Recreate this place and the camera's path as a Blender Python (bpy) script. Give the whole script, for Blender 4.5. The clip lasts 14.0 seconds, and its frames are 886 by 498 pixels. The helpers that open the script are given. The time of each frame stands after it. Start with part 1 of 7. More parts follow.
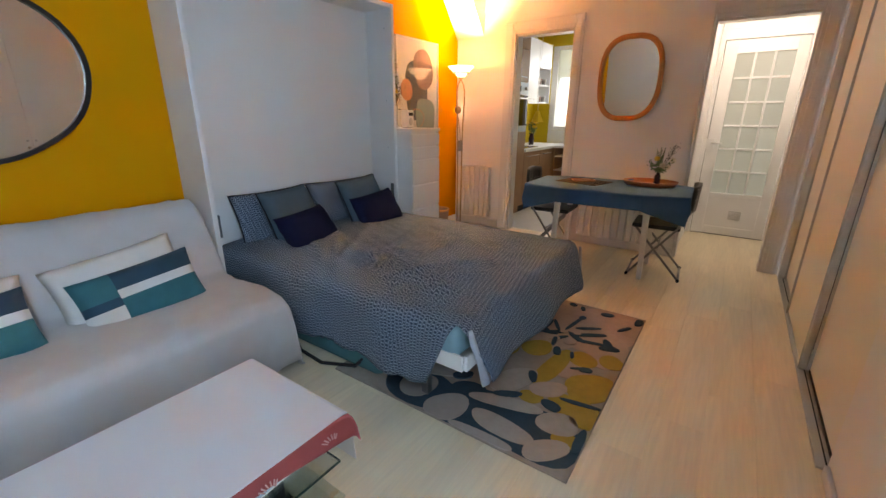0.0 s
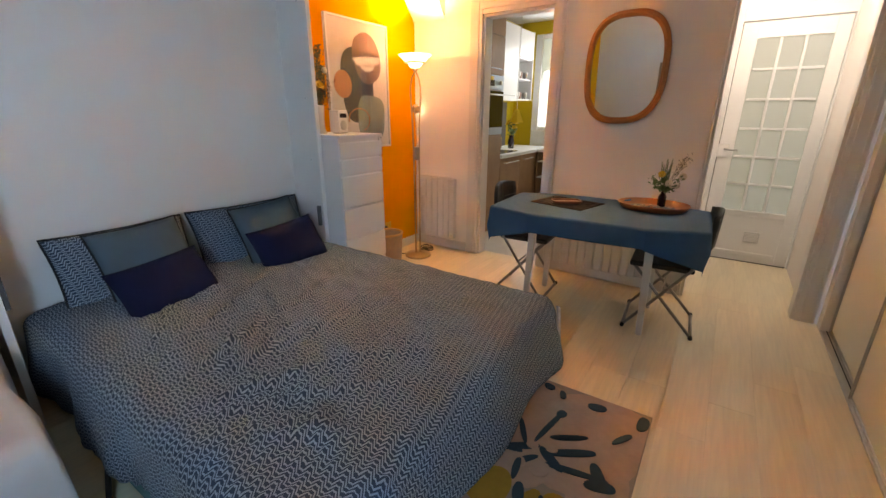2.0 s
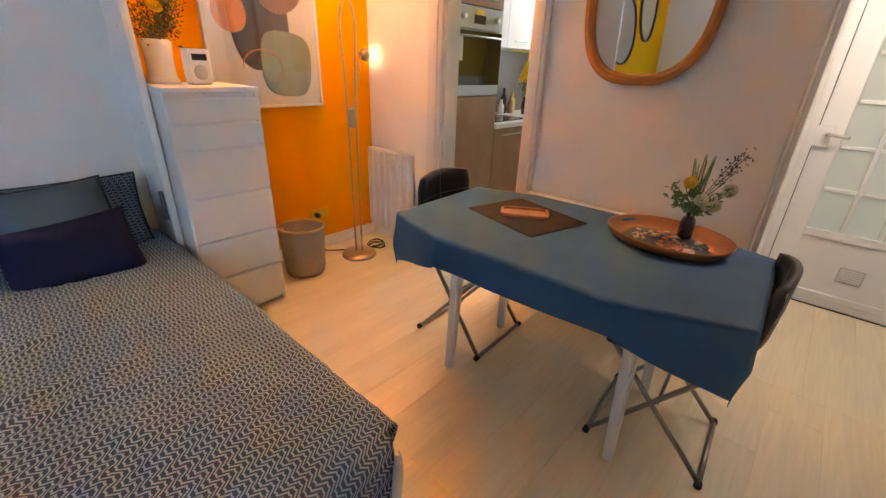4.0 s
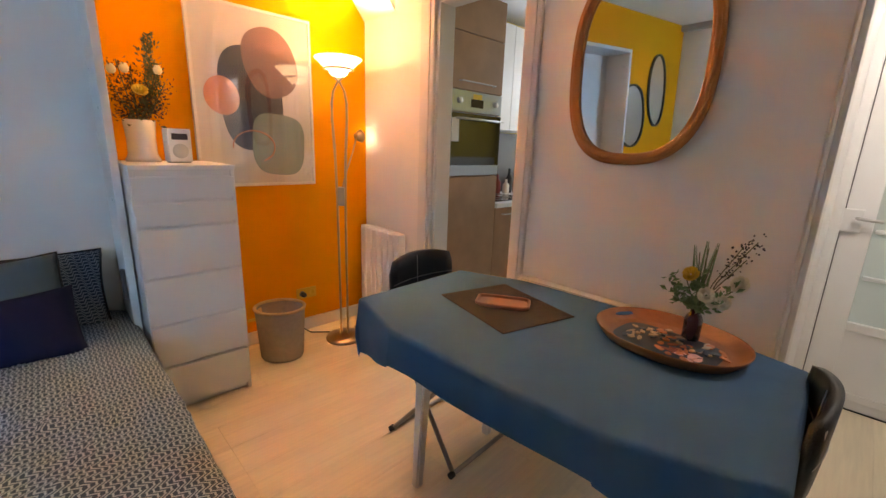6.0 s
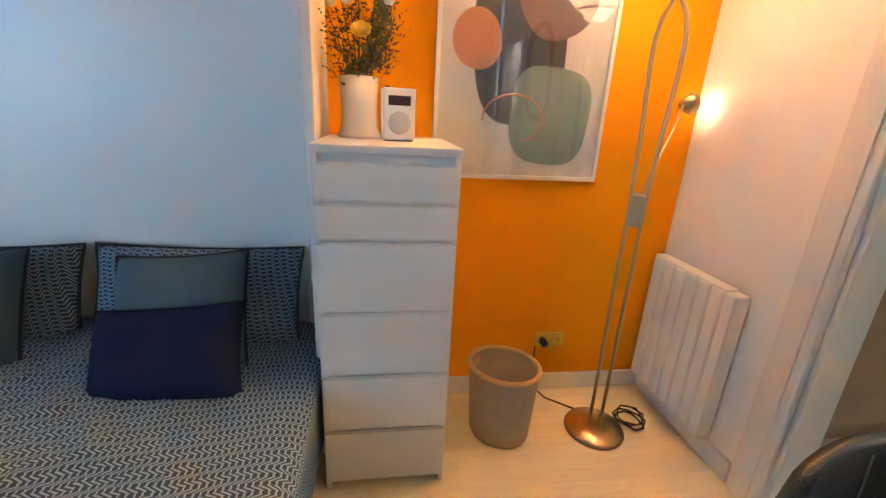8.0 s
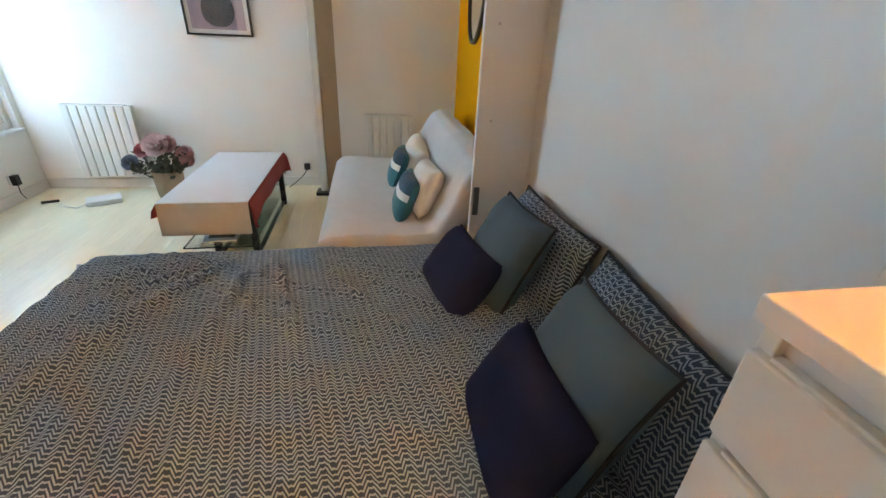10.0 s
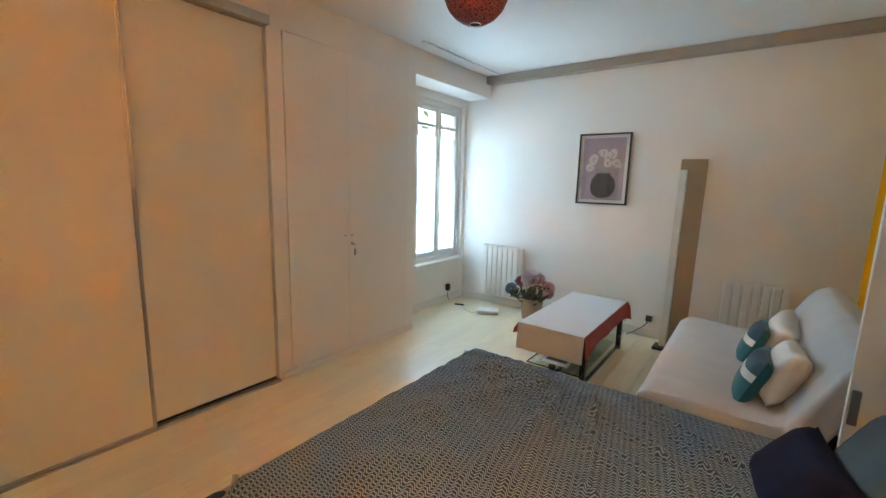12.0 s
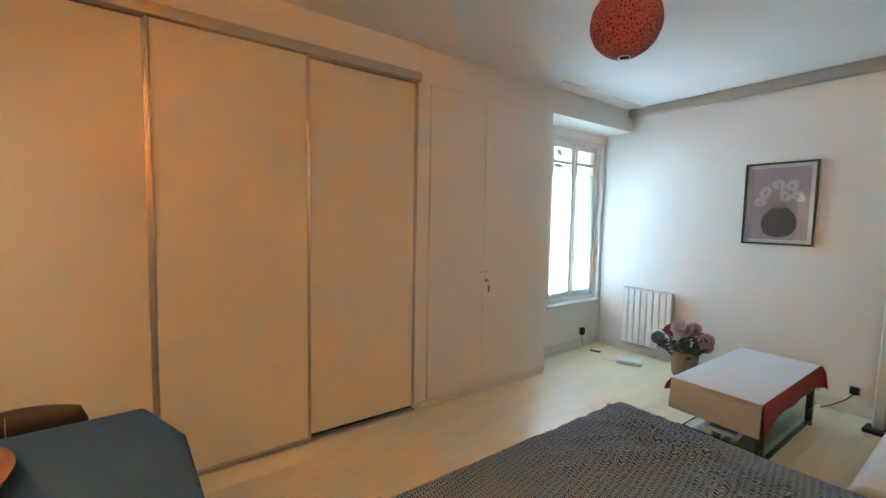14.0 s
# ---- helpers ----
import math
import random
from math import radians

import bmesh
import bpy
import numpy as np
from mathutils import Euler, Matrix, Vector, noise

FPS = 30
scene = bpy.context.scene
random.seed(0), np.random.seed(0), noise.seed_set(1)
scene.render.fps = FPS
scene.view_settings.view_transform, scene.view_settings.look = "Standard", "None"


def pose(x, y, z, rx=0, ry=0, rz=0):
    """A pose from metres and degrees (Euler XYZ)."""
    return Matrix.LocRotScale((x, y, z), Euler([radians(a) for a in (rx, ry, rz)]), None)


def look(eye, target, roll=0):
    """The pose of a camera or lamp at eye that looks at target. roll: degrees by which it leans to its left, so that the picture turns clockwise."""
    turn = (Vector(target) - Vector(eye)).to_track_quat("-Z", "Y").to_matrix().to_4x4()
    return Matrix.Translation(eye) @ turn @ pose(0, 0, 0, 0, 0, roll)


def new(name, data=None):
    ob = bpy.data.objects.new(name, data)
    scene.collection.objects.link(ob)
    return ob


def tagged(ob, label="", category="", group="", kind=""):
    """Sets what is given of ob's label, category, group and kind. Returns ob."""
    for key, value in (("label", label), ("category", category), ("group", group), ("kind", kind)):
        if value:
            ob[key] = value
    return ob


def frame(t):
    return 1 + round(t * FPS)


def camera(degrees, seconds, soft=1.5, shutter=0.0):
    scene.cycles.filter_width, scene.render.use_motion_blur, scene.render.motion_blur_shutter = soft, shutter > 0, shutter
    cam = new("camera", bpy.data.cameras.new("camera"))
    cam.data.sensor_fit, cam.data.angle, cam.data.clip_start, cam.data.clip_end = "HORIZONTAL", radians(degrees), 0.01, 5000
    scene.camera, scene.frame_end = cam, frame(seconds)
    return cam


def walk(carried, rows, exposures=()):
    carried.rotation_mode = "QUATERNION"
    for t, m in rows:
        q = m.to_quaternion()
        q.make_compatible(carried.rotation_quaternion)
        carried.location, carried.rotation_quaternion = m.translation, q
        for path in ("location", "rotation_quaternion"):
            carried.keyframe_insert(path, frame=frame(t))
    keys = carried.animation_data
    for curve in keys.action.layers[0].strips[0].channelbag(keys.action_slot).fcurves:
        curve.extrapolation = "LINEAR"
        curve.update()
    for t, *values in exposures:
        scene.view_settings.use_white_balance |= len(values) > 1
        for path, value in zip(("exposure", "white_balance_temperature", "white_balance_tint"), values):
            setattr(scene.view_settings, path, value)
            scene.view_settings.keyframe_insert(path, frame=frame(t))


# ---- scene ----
cam = camera(94.1, 14.0)
PATH = [
    (0, (-0.485, 0.993, 1.34), (-1.573, 2.555, 0.727), 0.3),
    (0.5, (-0.478, 1.207, 1.375), (-1.557, 2.782, 0.777), 0.3),
    (1, (-0.488, 1.434, 1.402), (-1.555, 3.027, 0.833), 0.2),
    (1.5, (-0.586, 1.679, 1.367), (-1.639, 3.282, 0.802), 0.2),
    (2, (-0.728, 1.995, 1.381), (-1.786, 3.571, 0.753), 0.2),
    (2.2, (-0.75, 2.143, 1.363), (-1.817, 3.701, 0.703), 0.2),
    (4.3, (-0.721, 3.539, 1.355), (-1.961, 4.885, 0.547), 1.7),
    (4.5, (-0.689, 3.59, 1.375), (-1.944, 4.947, 0.612), 1.7),
    (5, (-0.64, 3.646, 1.385), (-1.938, 5.036, 0.765), 1.9),
    (5.5, (-0.647, 3.679, 1.372), (-1.986, 5.073, 0.859), 1.9),
    (6, (-0.72, 3.731, 1.343), (-2.11, 5.09, 0.871), 2.0),
    (6.5, (-0.901, 3.864, 1.349), (-2.366, 5.133, 0.856), 2.1),
    (7, (-1.149, 4.045, 1.326), (-2.737, 5.144, 0.806), 2.1),
    (7.2, (-1.246, 4.15, 1.309), (-2.91, 5.122, 0.776), 1.9),
    (9.3, (-2.527, 4.221, 1.36), (-3.842, 2.991, 0.491), 4.0),
    (9.5, (-2.584, 4.193, 1.364), (-3.63, 2.746, 0.462), 3.7),
    (9.7, (-2.59, 4.203, 1.376), (-3.327, 2.59, 0.451), 4.6),
    (10, (-2.611, 4.24, 1.407), (-2.94, 2.491, 0.494), 2.7),
    (10.5, (-2.698, 4.37, 1.434), (-2.417, 2.573, 0.603), 1.8),
    (11, (-2.726, 4.489, 1.466), (-2.039, 2.732, 0.801), 1.5),
    (11.5, (-2.728, 4.558, 1.49), (-1.75, 2.876, 1.027), 1.4),
    (12, (-2.721, 4.56, 1.527), (-1.536, 2.98, 1.207), 1.5),
    (12.5, (-2.707, 4.573, 1.526), (-1.378, 3.097, 1.299), 1.5),
    (13, (-2.693, 4.583, 1.523), (-1.25, 3.21, 1.342), 1.3),
    (13.5, (-2.687, 4.592, 1.527), (-1.147, 3.325, 1.367), 1.2),
    (14, (-2.664, 4.608, 1.515), (-1.043, 3.446, 1.368), 1.1),
]
walk(cam, [(t, look(eye, target, roll)) for t, eye, target, roll in PATH],
     [(0.0, 1.74, 8250, 24), (2.2, 1.82, 8150, 23), (4.5, 2.08, 7600, 25), (5.2, 1.92, 7500, 25), (6.0, 1.80, 7100, 21), (7.0, 1.90, 6700, 14), (9.3, 2.22, 6200, 8), (9.6, 2.18, 7100, 10), (10.0, 2.10, 9000, 18), (10.5, 1.98, 9600, 22), (12.0, 1.72, 9100, 16), (14.0, 1.66, 9000, 16)])

# ---- world, sun and lamps ----
world = bpy.data.worlds.new("sky")
scene.world = world
world.use_nodes = True
_wn = world.node_tree.nodes
_sky = _wn.new("ShaderNodeTexSky")
_sky.sky_type = "NISHITA"
_sky.sun_disc = False
_sky.sun_elevation = radians(38)
_sky.sun_rotation = radians(300)
world.node_tree.links.new(_sky.outputs[0], _wn["Background"].inputs[0])
_wn["Background"].inputs[1].default_value = 0.12


def lamp(name, kind, m, energy, color, **kw):
    d = bpy.data.lights.new(name, kind)
    d.energy, d.color = energy, color
    for k, v in kw.items():
        if k == "size":
            d.size = v
        elif k == "size_y":
            d.shape, d.size_y = "RECTANGLE", v
        elif k == "radius":
            d.shadow_soft_size = v
        elif k == "spread":
            d.spread = v
        elif k == "angle":
            d.angle = v
        elif k == "cone":
            d.spot_size, d.spot_blend = radians(v), 0.6
    ob = new(name, d)
    ob.matrix_world = m
    return ob


lamp("sunlight", "SUN", look((6, -3, 8), (0, 0, 0)), 1.0, (1, 0.95, 0.88), angle=radians(10))
# sky light entering by the living room window, the kitchen window and the stair hall behind the glazed door
lamp("window_skylight", "AREA", look((0.72, 0.60, 1.40), (-2.0, 1.55, 0.85)), 50, (0.35, 0.65, 1.0), size=0.80, size_y=1.9, spread=radians(112))
lamp("kitchen_skylight", "AREA", look((-2.70, 8.32, 1.75), (-2.70, 6, 1.2)), 8, (0.70, 0.85, 1.0), size=0.9, size_y=1.1)
lamp("torchiere_bulb", "AREA", pose(-3.15, 5.15, 1.838, 180), 22, (1.0, 0.56, 0.23), size=0.14, spread=radians(88))
lamp("torchiere_filament", "POINT", pose(-3.15, 5.15, 1.856), 2.6, (1.0, 0.56, 0.23), radius=0.012)
lamp("reading_bulb", "SPOT", look((-3.385, 5.470, 1.412), (-3.392, 5.55, 1.40)), 0.14, (1.0, 0.72, 0.42), radius=0.012, cone=105)
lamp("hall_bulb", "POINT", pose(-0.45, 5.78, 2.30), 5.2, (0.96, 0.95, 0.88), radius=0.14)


# ---- materials ----
def mat(name, color, rough=0.6, metal=0.0, var=0.08, scale=6.0, bump=0.0, bscale=120.0, spec=0.5, sheen=0.0,
        stretch=(1, 1, 1), random_tint=0.0, coord="Object"):
    m = bpy.data.materials.new(name)
    m.use_nodes = True
    nt = m.node_tree
    b = nt.nodes["Principled BSDF"]
    b.inputs["Roughness"].default_value = rough
    b.inputs["Metallic"].default_value = metal
    b.inputs["Specular IOR Level"].default_value = spec
    b.inputs["Sheen Weight"].default_value = sheen
    tc = nt.nodes.new("ShaderNodeTexCoord")
    mp = nt.nodes.new("ShaderNodeMapping")
    mp.inputs["Scale"].default_value = stretch
    nt.links.new(tc.outputs[coord], mp.inputs[0])
    n1 = nt.nodes.new("ShaderNodeTexNoise")
    n1.inputs["Scale"].default_value, n1.inputs["Detail"].default_value = scale, 6
    n2 = nt.nodes.new("ShaderNodeTexNoise")
    n2.inputs["Scale"].default_value, n2.inputs["Detail"].default_value = scale * 0.17, 3
    nt.links.new(mp.outputs[0], n1.inputs[0])
    nt.links.new(mp.outputs[0], n2.inputs[0])
    add = nt.nodes.new("ShaderNodeMath")
    nt.links.new(n1.outputs[0], add.inputs[0])
    nt.links.new(n2.outputs[0], add.inputs[1])
    last = add.outputs[0]
    if random_tint:
        oi = nt.nodes.new("ShaderNodeObjectInfo")
        mm = nt.nodes.new("ShaderNodeMath")
        mm.operation = "MULTIPLY_ADD"
        mm.inputs[1].default_value = random_tint / max(var, 1e-3)
        nt.links.new(oi.outputs["Random"], mm.inputs[0])
        nt.links.new(last, mm.inputs[2])
        last = mm.outputs[0]
    mr = nt.nodes.new("ShaderNodeMapRange")
    hi = 1.4 + (random_tint / max(var, 1e-3))
    mr.inputs[1].default_value, mr.inputs[2].default_value = 0.6, hi
    mr.inputs[3].default_value, mr.inputs[4].default_value = 1 - var - random_tint / 2, 1 + var + random_tint / 2
    nt.links.new(last, mr.inputs[0])
    mx = nt.nodes.new("ShaderNodeVectorMath")
    mx.operation = "SCALE"
    mx.inputs[0].default_value = color[:3]
    nt.links.new(mr.outputs[0], mx.inputs["Scale"])
    nt.links.new(mx.outputs[0], b.inputs["Base Color"])
    if bump:
        n3 = nt.nodes.new("ShaderNodeTexNoise")
        n3.inputs["Scale"].default_value, n3.inputs["Detail"].default_value = bscale, 4
        nt.links.new(mp.outputs[0], n3.inputs[0])
        bp = nt.nodes.new("ShaderNodeBump")
        bp.inputs["Strength"].default_value, bp.inputs["Distance"].default_value = bump, 0.004
        nt.links.new(n3.outputs[0], bp.inputs["Height"])
        nt.links.new(bp.outputs[0], b.inputs["Normal"])
    return m


def emit(name, color, strength):
    m = bpy.data.materials.new(name)
    m.use_nodes = True
    b = m.node_tree.nodes["Principled BSDF"]
    b.inputs["Base Color"].default_value = (*color, 1)
    b.inputs["Emission Color"].default_value = (*color, 1)
    b.inputs["Emission Strength"].default_value = strength
    return m


WALL = mat("white_wall_paint", (0.83, 0.79, 0.75), 0.75, var=0.03, scale=3, bump=0.12, bscale=90)
CEIL = mat("ceiling_paint", (0.84, 0.83, 0.82), 0.8, var=0.03, scale=2, bump=0.1, bscale=80)
YELLOW = mat("yellow_wall_paint", (0.80, 0.302, 0.002), 0.75, var=0.04, scale=3, bump=0.12, bscale=90, spec=0.15)
TRIM = mat("trim_gloss_paint", (0.74, 0.71, 0.68), 0.4, var=0.03, scale=5, bump=0.05, bscale=40)
BEAM = mat("taupe_paint", (0.40, 0.34, 0.29), 0.6, var=0.06, scale=5, bump=0.1, bscale=60)
DOORWHITE = mat("door_white_paint", (0.80, 0.80, 0.79), 0.35, var=0.03, scale=5, bump=0.05, bscale=40)
PANEL = mat("cream_wardrobe_panel", (0.80, 0.74, 0.61), 0.42, var=0.02, scale=2, bump=0.03, bscale=60)
CUPB = mat("cupboard_paint", (0.80, 0.76, 0.71), 0.45, var=0.03, scale=3, bump=0.06, bscale=50)
ALU = mat("brushed_aluminium", (0.55, 0.54, 0.52), 0.35, 0.9, var=0.05, scale=20, stretch=(20, 20, 1))
DARKGAP = mat("dark_gap", (0.02, 0.02, 0.02), 0.8, var=0.1)
PLANK = mat("pale_oak_laminate", (0.80, 0.69, 0.50), 0.36, var=0.13, scale=12, bump=0.05, bscale=60,
            stretch=(4.5, 0.30, 1), random_tint=0.02)
SUBFLOOR = mat("floor_joint", (0.60, 0.49, 0.36), 0.7, var=0.1)
KTILE = mat("kitchen_floor_vinyl", (0.55, 0.50, 0.44), 0.4, var=0.06, scale=8)
LAMWHITE = mat("white_laminate", (0.80, 0.78, 0.75), 0.38, var=0.02, scale=3, bump=0.02, bscale=80)
BEDWHITE = mat("cream_white_board", (0.80, 0.77, 0.74), 0.45, var=0.03, scale=3, bump=0.03, bscale=60)
THROW = mat("grey_cotton_throw", (0.55, 0.52, 0.51), 0.9, var=0.07, scale=9, bump=0.5, bscale=400, sheen=0.2)
TEALVEL = mat("teal_velvet", (0.004, 0.125, 0.150), 0.75, var=0.18, scale=14, bump=0.2, bscale=300, sheen=0.08)
NAVYVEL = mat("petrol_blue_velvet", (0.003, 0.045, 0.080), 0.75, var=0.15, scale=14, bump=0.2, bscale=300, sheen=0.05)
CREAMFAB = mat("cream_linen", (0.74, 0.69, 0.64), 0.9, var=0.06, scale=14, bump=0.4, bscale=350)
TEALPIL = mat("slate_teal_cotton", (0.056, 0.100, 0.132), 0.9, var=0.1, scale=10, bump=0.35, bscale=400)
NAVYPIL = mat("dark_navy_cotton", (0.009, 0.012, 0.040), 0.9, var=0.15, scale=10, bump=0.35, bscale=400, spec=0.15)
PIPING = mat("black_piping", (0.012, 0.015, 0.018), 0.8, var=0.1)
TABLECLOTH = mat("blue_cotton_cloth", (0.026, 0.097, 0.215), 0.85, var=0.09, scale=10, bump=0.4, bscale=450)
SLATE = mat("black_faux_leather", (0.014, 0.013, 0.013), 0.45, var=0.2, scale=16, bump=0.3, bscale=200)
STITCH = mat("grey_stitching", (0.30, 0.29, 0.28), 0.7)
STEEL = mat("grey_tube_steel", (0.32, 0.31, 0.30), 0.3, 0.9, var=0.05, scale=20)
BRONZE = mat("antique_nickel", (0.48, 0.36, 0.22), 0.28, 0.95, var=0.08, scale=12)
RUBBER = mat("black_rubber", (0.015, 0.015, 0.015), 0.7)
RATTAN = mat("orange_brown_rattan", (0.46, 0.165, 0.035), 0.45, var=0.16, scale=25, bump=0.4, bscale=160, stretch=(1, 1, 6))
TEAK = mat("warm_teak_wood", (0.34, 0.125, 0.04), 0.35, var=0.14, scale=30, stretch=(1, 8, 1), bump=0.1)
COPPERWOOD = mat("reddish_brown_wood", (0.27, 0.12, 0.075), 0.4, var=0.12, scale=30, stretch=(1, 8, 1))
PLACEMAT = mat("dark_woven_mat", (0.035, 0.026, 0.024), 0.85, var=0.35, scale=60, bump=0.5, bscale=300, stretch=(1, 14, 1))
MIRROR = mat("silvered_glass", (0.86, 0.88, 0.88), 0.015, 1.0, var=0.0)
BLACKFRAME = mat("dark_brown_frame", (0.025, 0.02, 0.018), 0.45, var=0.15)
PAPER = mat("warm_white_paper", (0.72, 0.68, 0.65), 0.7, var=0.02)
WHITEFRAME = mat("white_frame", (0.74, 0.71, 0.68), 0.4, var=0.02)
INK_NAVY = mat("ink_slate_blue", (0.055, 0.058, 0.085), 0.7, var=0.2, scale=12)
INK_MAUVE = mat("ink_mauve", (0.26, 0.15, 0.14), 0.7, var=0.22, scale=12)
INK_CORAL = mat("ink_coral", (0.62, 0.24, 0.13), 0.7, var=0.12, scale=14)
INK_SAGE = mat("ink_sage", (0.24, 0.31, 0.28), 0.7, var=0.2, scale=12)
INK_LILAC = mat("ink_lilac", (0.42, 0.30, 0.35), 0.7, var=0.06, scale=20)
INK_CHAR = mat("ink_charcoal", (0.07, 0.065, 0.075), 0.75, var=0.2, scale=30)
INK_CREAM = mat("ink_cream", (0.66, 0.60, 0.57), 0.7, var=0.06, scale=30)
OVENGLASS = mat("black_oven_glass", (0.02, 0.02, 0.02), 0.04, var=0.0, spec=0.8)
KWOOD = mat("kitchen_oak_front", (0.33, 0.19, 0.105), 0.5, var=0.22, scale=10, stretch=(6, 0.6, 0.6), bump=0.06)
COUNTER = mat("white_worktop", (0.72, 0.72, 0.70), 0.35, var=0.03)
GREYWALL = mat("grey_splashback", (0.13, 0.12, 0.11), 0.3, var=0.08)
KYELLOW = mat("kitchen_yellow_paint", (0.60, 0.42, 0.01), 0.6, var=0.05)
WICKER = mat("taupe_fabric_basket", (0.33, 0.25, 0.19), 0.85, var=0.12, scale=40, bump=0.5, bscale=180)
ROPE = mat("tan_rope_rim", (0.60, 0.36, 0.16), 0.8, var=0.15, scale=40)
POT = mat("white_ceramic", (0.74, 0.70, 0.66), 0.25, var=0.03)
POTBROWN = mat("tan_jute_pot", (0.36, 0.27, 0.19), 0.85, var=0.15, scale=40, bump=0.4)
LEAF = mat("green_leaf", (0.13, 0.21, 0.08), 0.6, var=0.3, scale=20)
LEAFDARK = mat("dark_dried_leaf", (0.13, 0.065, 0.03), 0.75, var=0.3, scale=20)
STEM = mat("dried_stem", (0.14, 0.13, 0.06), 0.8, var=0.2)
PETAL_Y = mat("yellow_petal", (0.78, 0.50, 0.04), 0.6, var=0.12, scale=40)
PETAL_W = mat("cream_petal", (0.72, 0.66, 0.50), 0.6, var=0.1, scale=40)
PETAL_P = mat("pink_petal", (0.74, 0.42, 0.46), 0.6, var=0.15, scale=40)
PETAL_R = mat("rose_red_petal", (0.50, 0.15, 0.17), 0.6, var=0.15, scale=40)
PETAL_B = mat("blue_grey_petal", (0.18, 0.23, 0.32), 0.6, var=0.15, scale=40)
BERRY = mat("black_berry", (0.02, 0.014, 0.014), 0.5)
VIOLETGLASS = mat("dark_violet_glass", (0.035, 0.012, 0.018), 0.08, var=0.0, spec=0.7)
PLASTIC = mat("white_plastic", (0.76, 0.75, 0.74), 0.35, var=0.02)
YPLASTIC = mat("yellow_painted_socket", (0.70, 0.40, 0.02), 0.5, var=0.03)
BLACKPLASTIC = mat("black_plastic", (0.02, 0.02, 0.022), 0.4)
SCREEN = mat("dark_display", (0.03, 0.02, 0.025), 0.2)
HEATER = mat("radiator_enamel", (0.74, 0.72, 0.69), 0.4, var=0.02)
REDCLOTH = mat("red_print_cloth", (0.34, 0.055, 0.05), 0.85, var=0.12, scale=14, bump=0.3, bscale=350)
REDPRINT = mat("pink_leaf_print", (0.60, 0.30, 0.27), 0.85, var=0.1)
RUNNER = mat("white_table_cover", (0.70, 0.70, 0.73), 0.55, var=0.02, scale=4)
BLACKMETAL = mat("black_metal", (0.02, 0.02, 0.02), 0.4, 0.3)
CARDBOARD = mat("brown_board", (0.34, 0.22, 0.13), 0.8, var=0.06, scale=8, bump=0.1)
RUG_BASE = mat("rug_taupe_wool", (0.33, 0.27, 0.23), 1.0, var=0.12, scale=30, bump=0.8, bscale=350)
RUG_GREY = mat("rug_grey_beige_wool", (0.40, 0.34, 0.30), 1.0, var=0.1, scale=30, bump=0.8, bscale=350)
RUG_YEL = mat("rug_mustard_wool", (0.40, 0.25, 0.035), 1.0, var=0.14, scale=30, bump=0.8, bscale=350)
RUG_TEAL = mat("rug_dark_teal_wool", (0.024, 0.056, 0.082), 1.0, var=0.2, scale=30, bump=0.8, bscale=350)
RUG_PINK = mat("rug_rose_wool", (0.47, 0.32, 0.25), 1.0, var=0.1, scale=30, bump=0.8, bscale=350)
SHEET = mat("pale_blue_sheet", (0.22, 0.40, 0.46), 0.9, var=0.06, bump=0.3, bscale=300)
LINING = mat("grey_lining", (0.42, 0.45, 0.50), 0.9, var=0.06, bump=0.3, bscale=300)
BAGTEAL = mat("dark_teal_bag", (0.035, 0.15, 0.17), 0.7, var=0.2, bump=0.3)
BULBGLASS = emit("lit_opal_glass", (1.0, 0.72, 0.42), 1.7)
BULBSMALL = emit("lit_small_bulb", (1.0, 0.80, 0.52), 6.0)


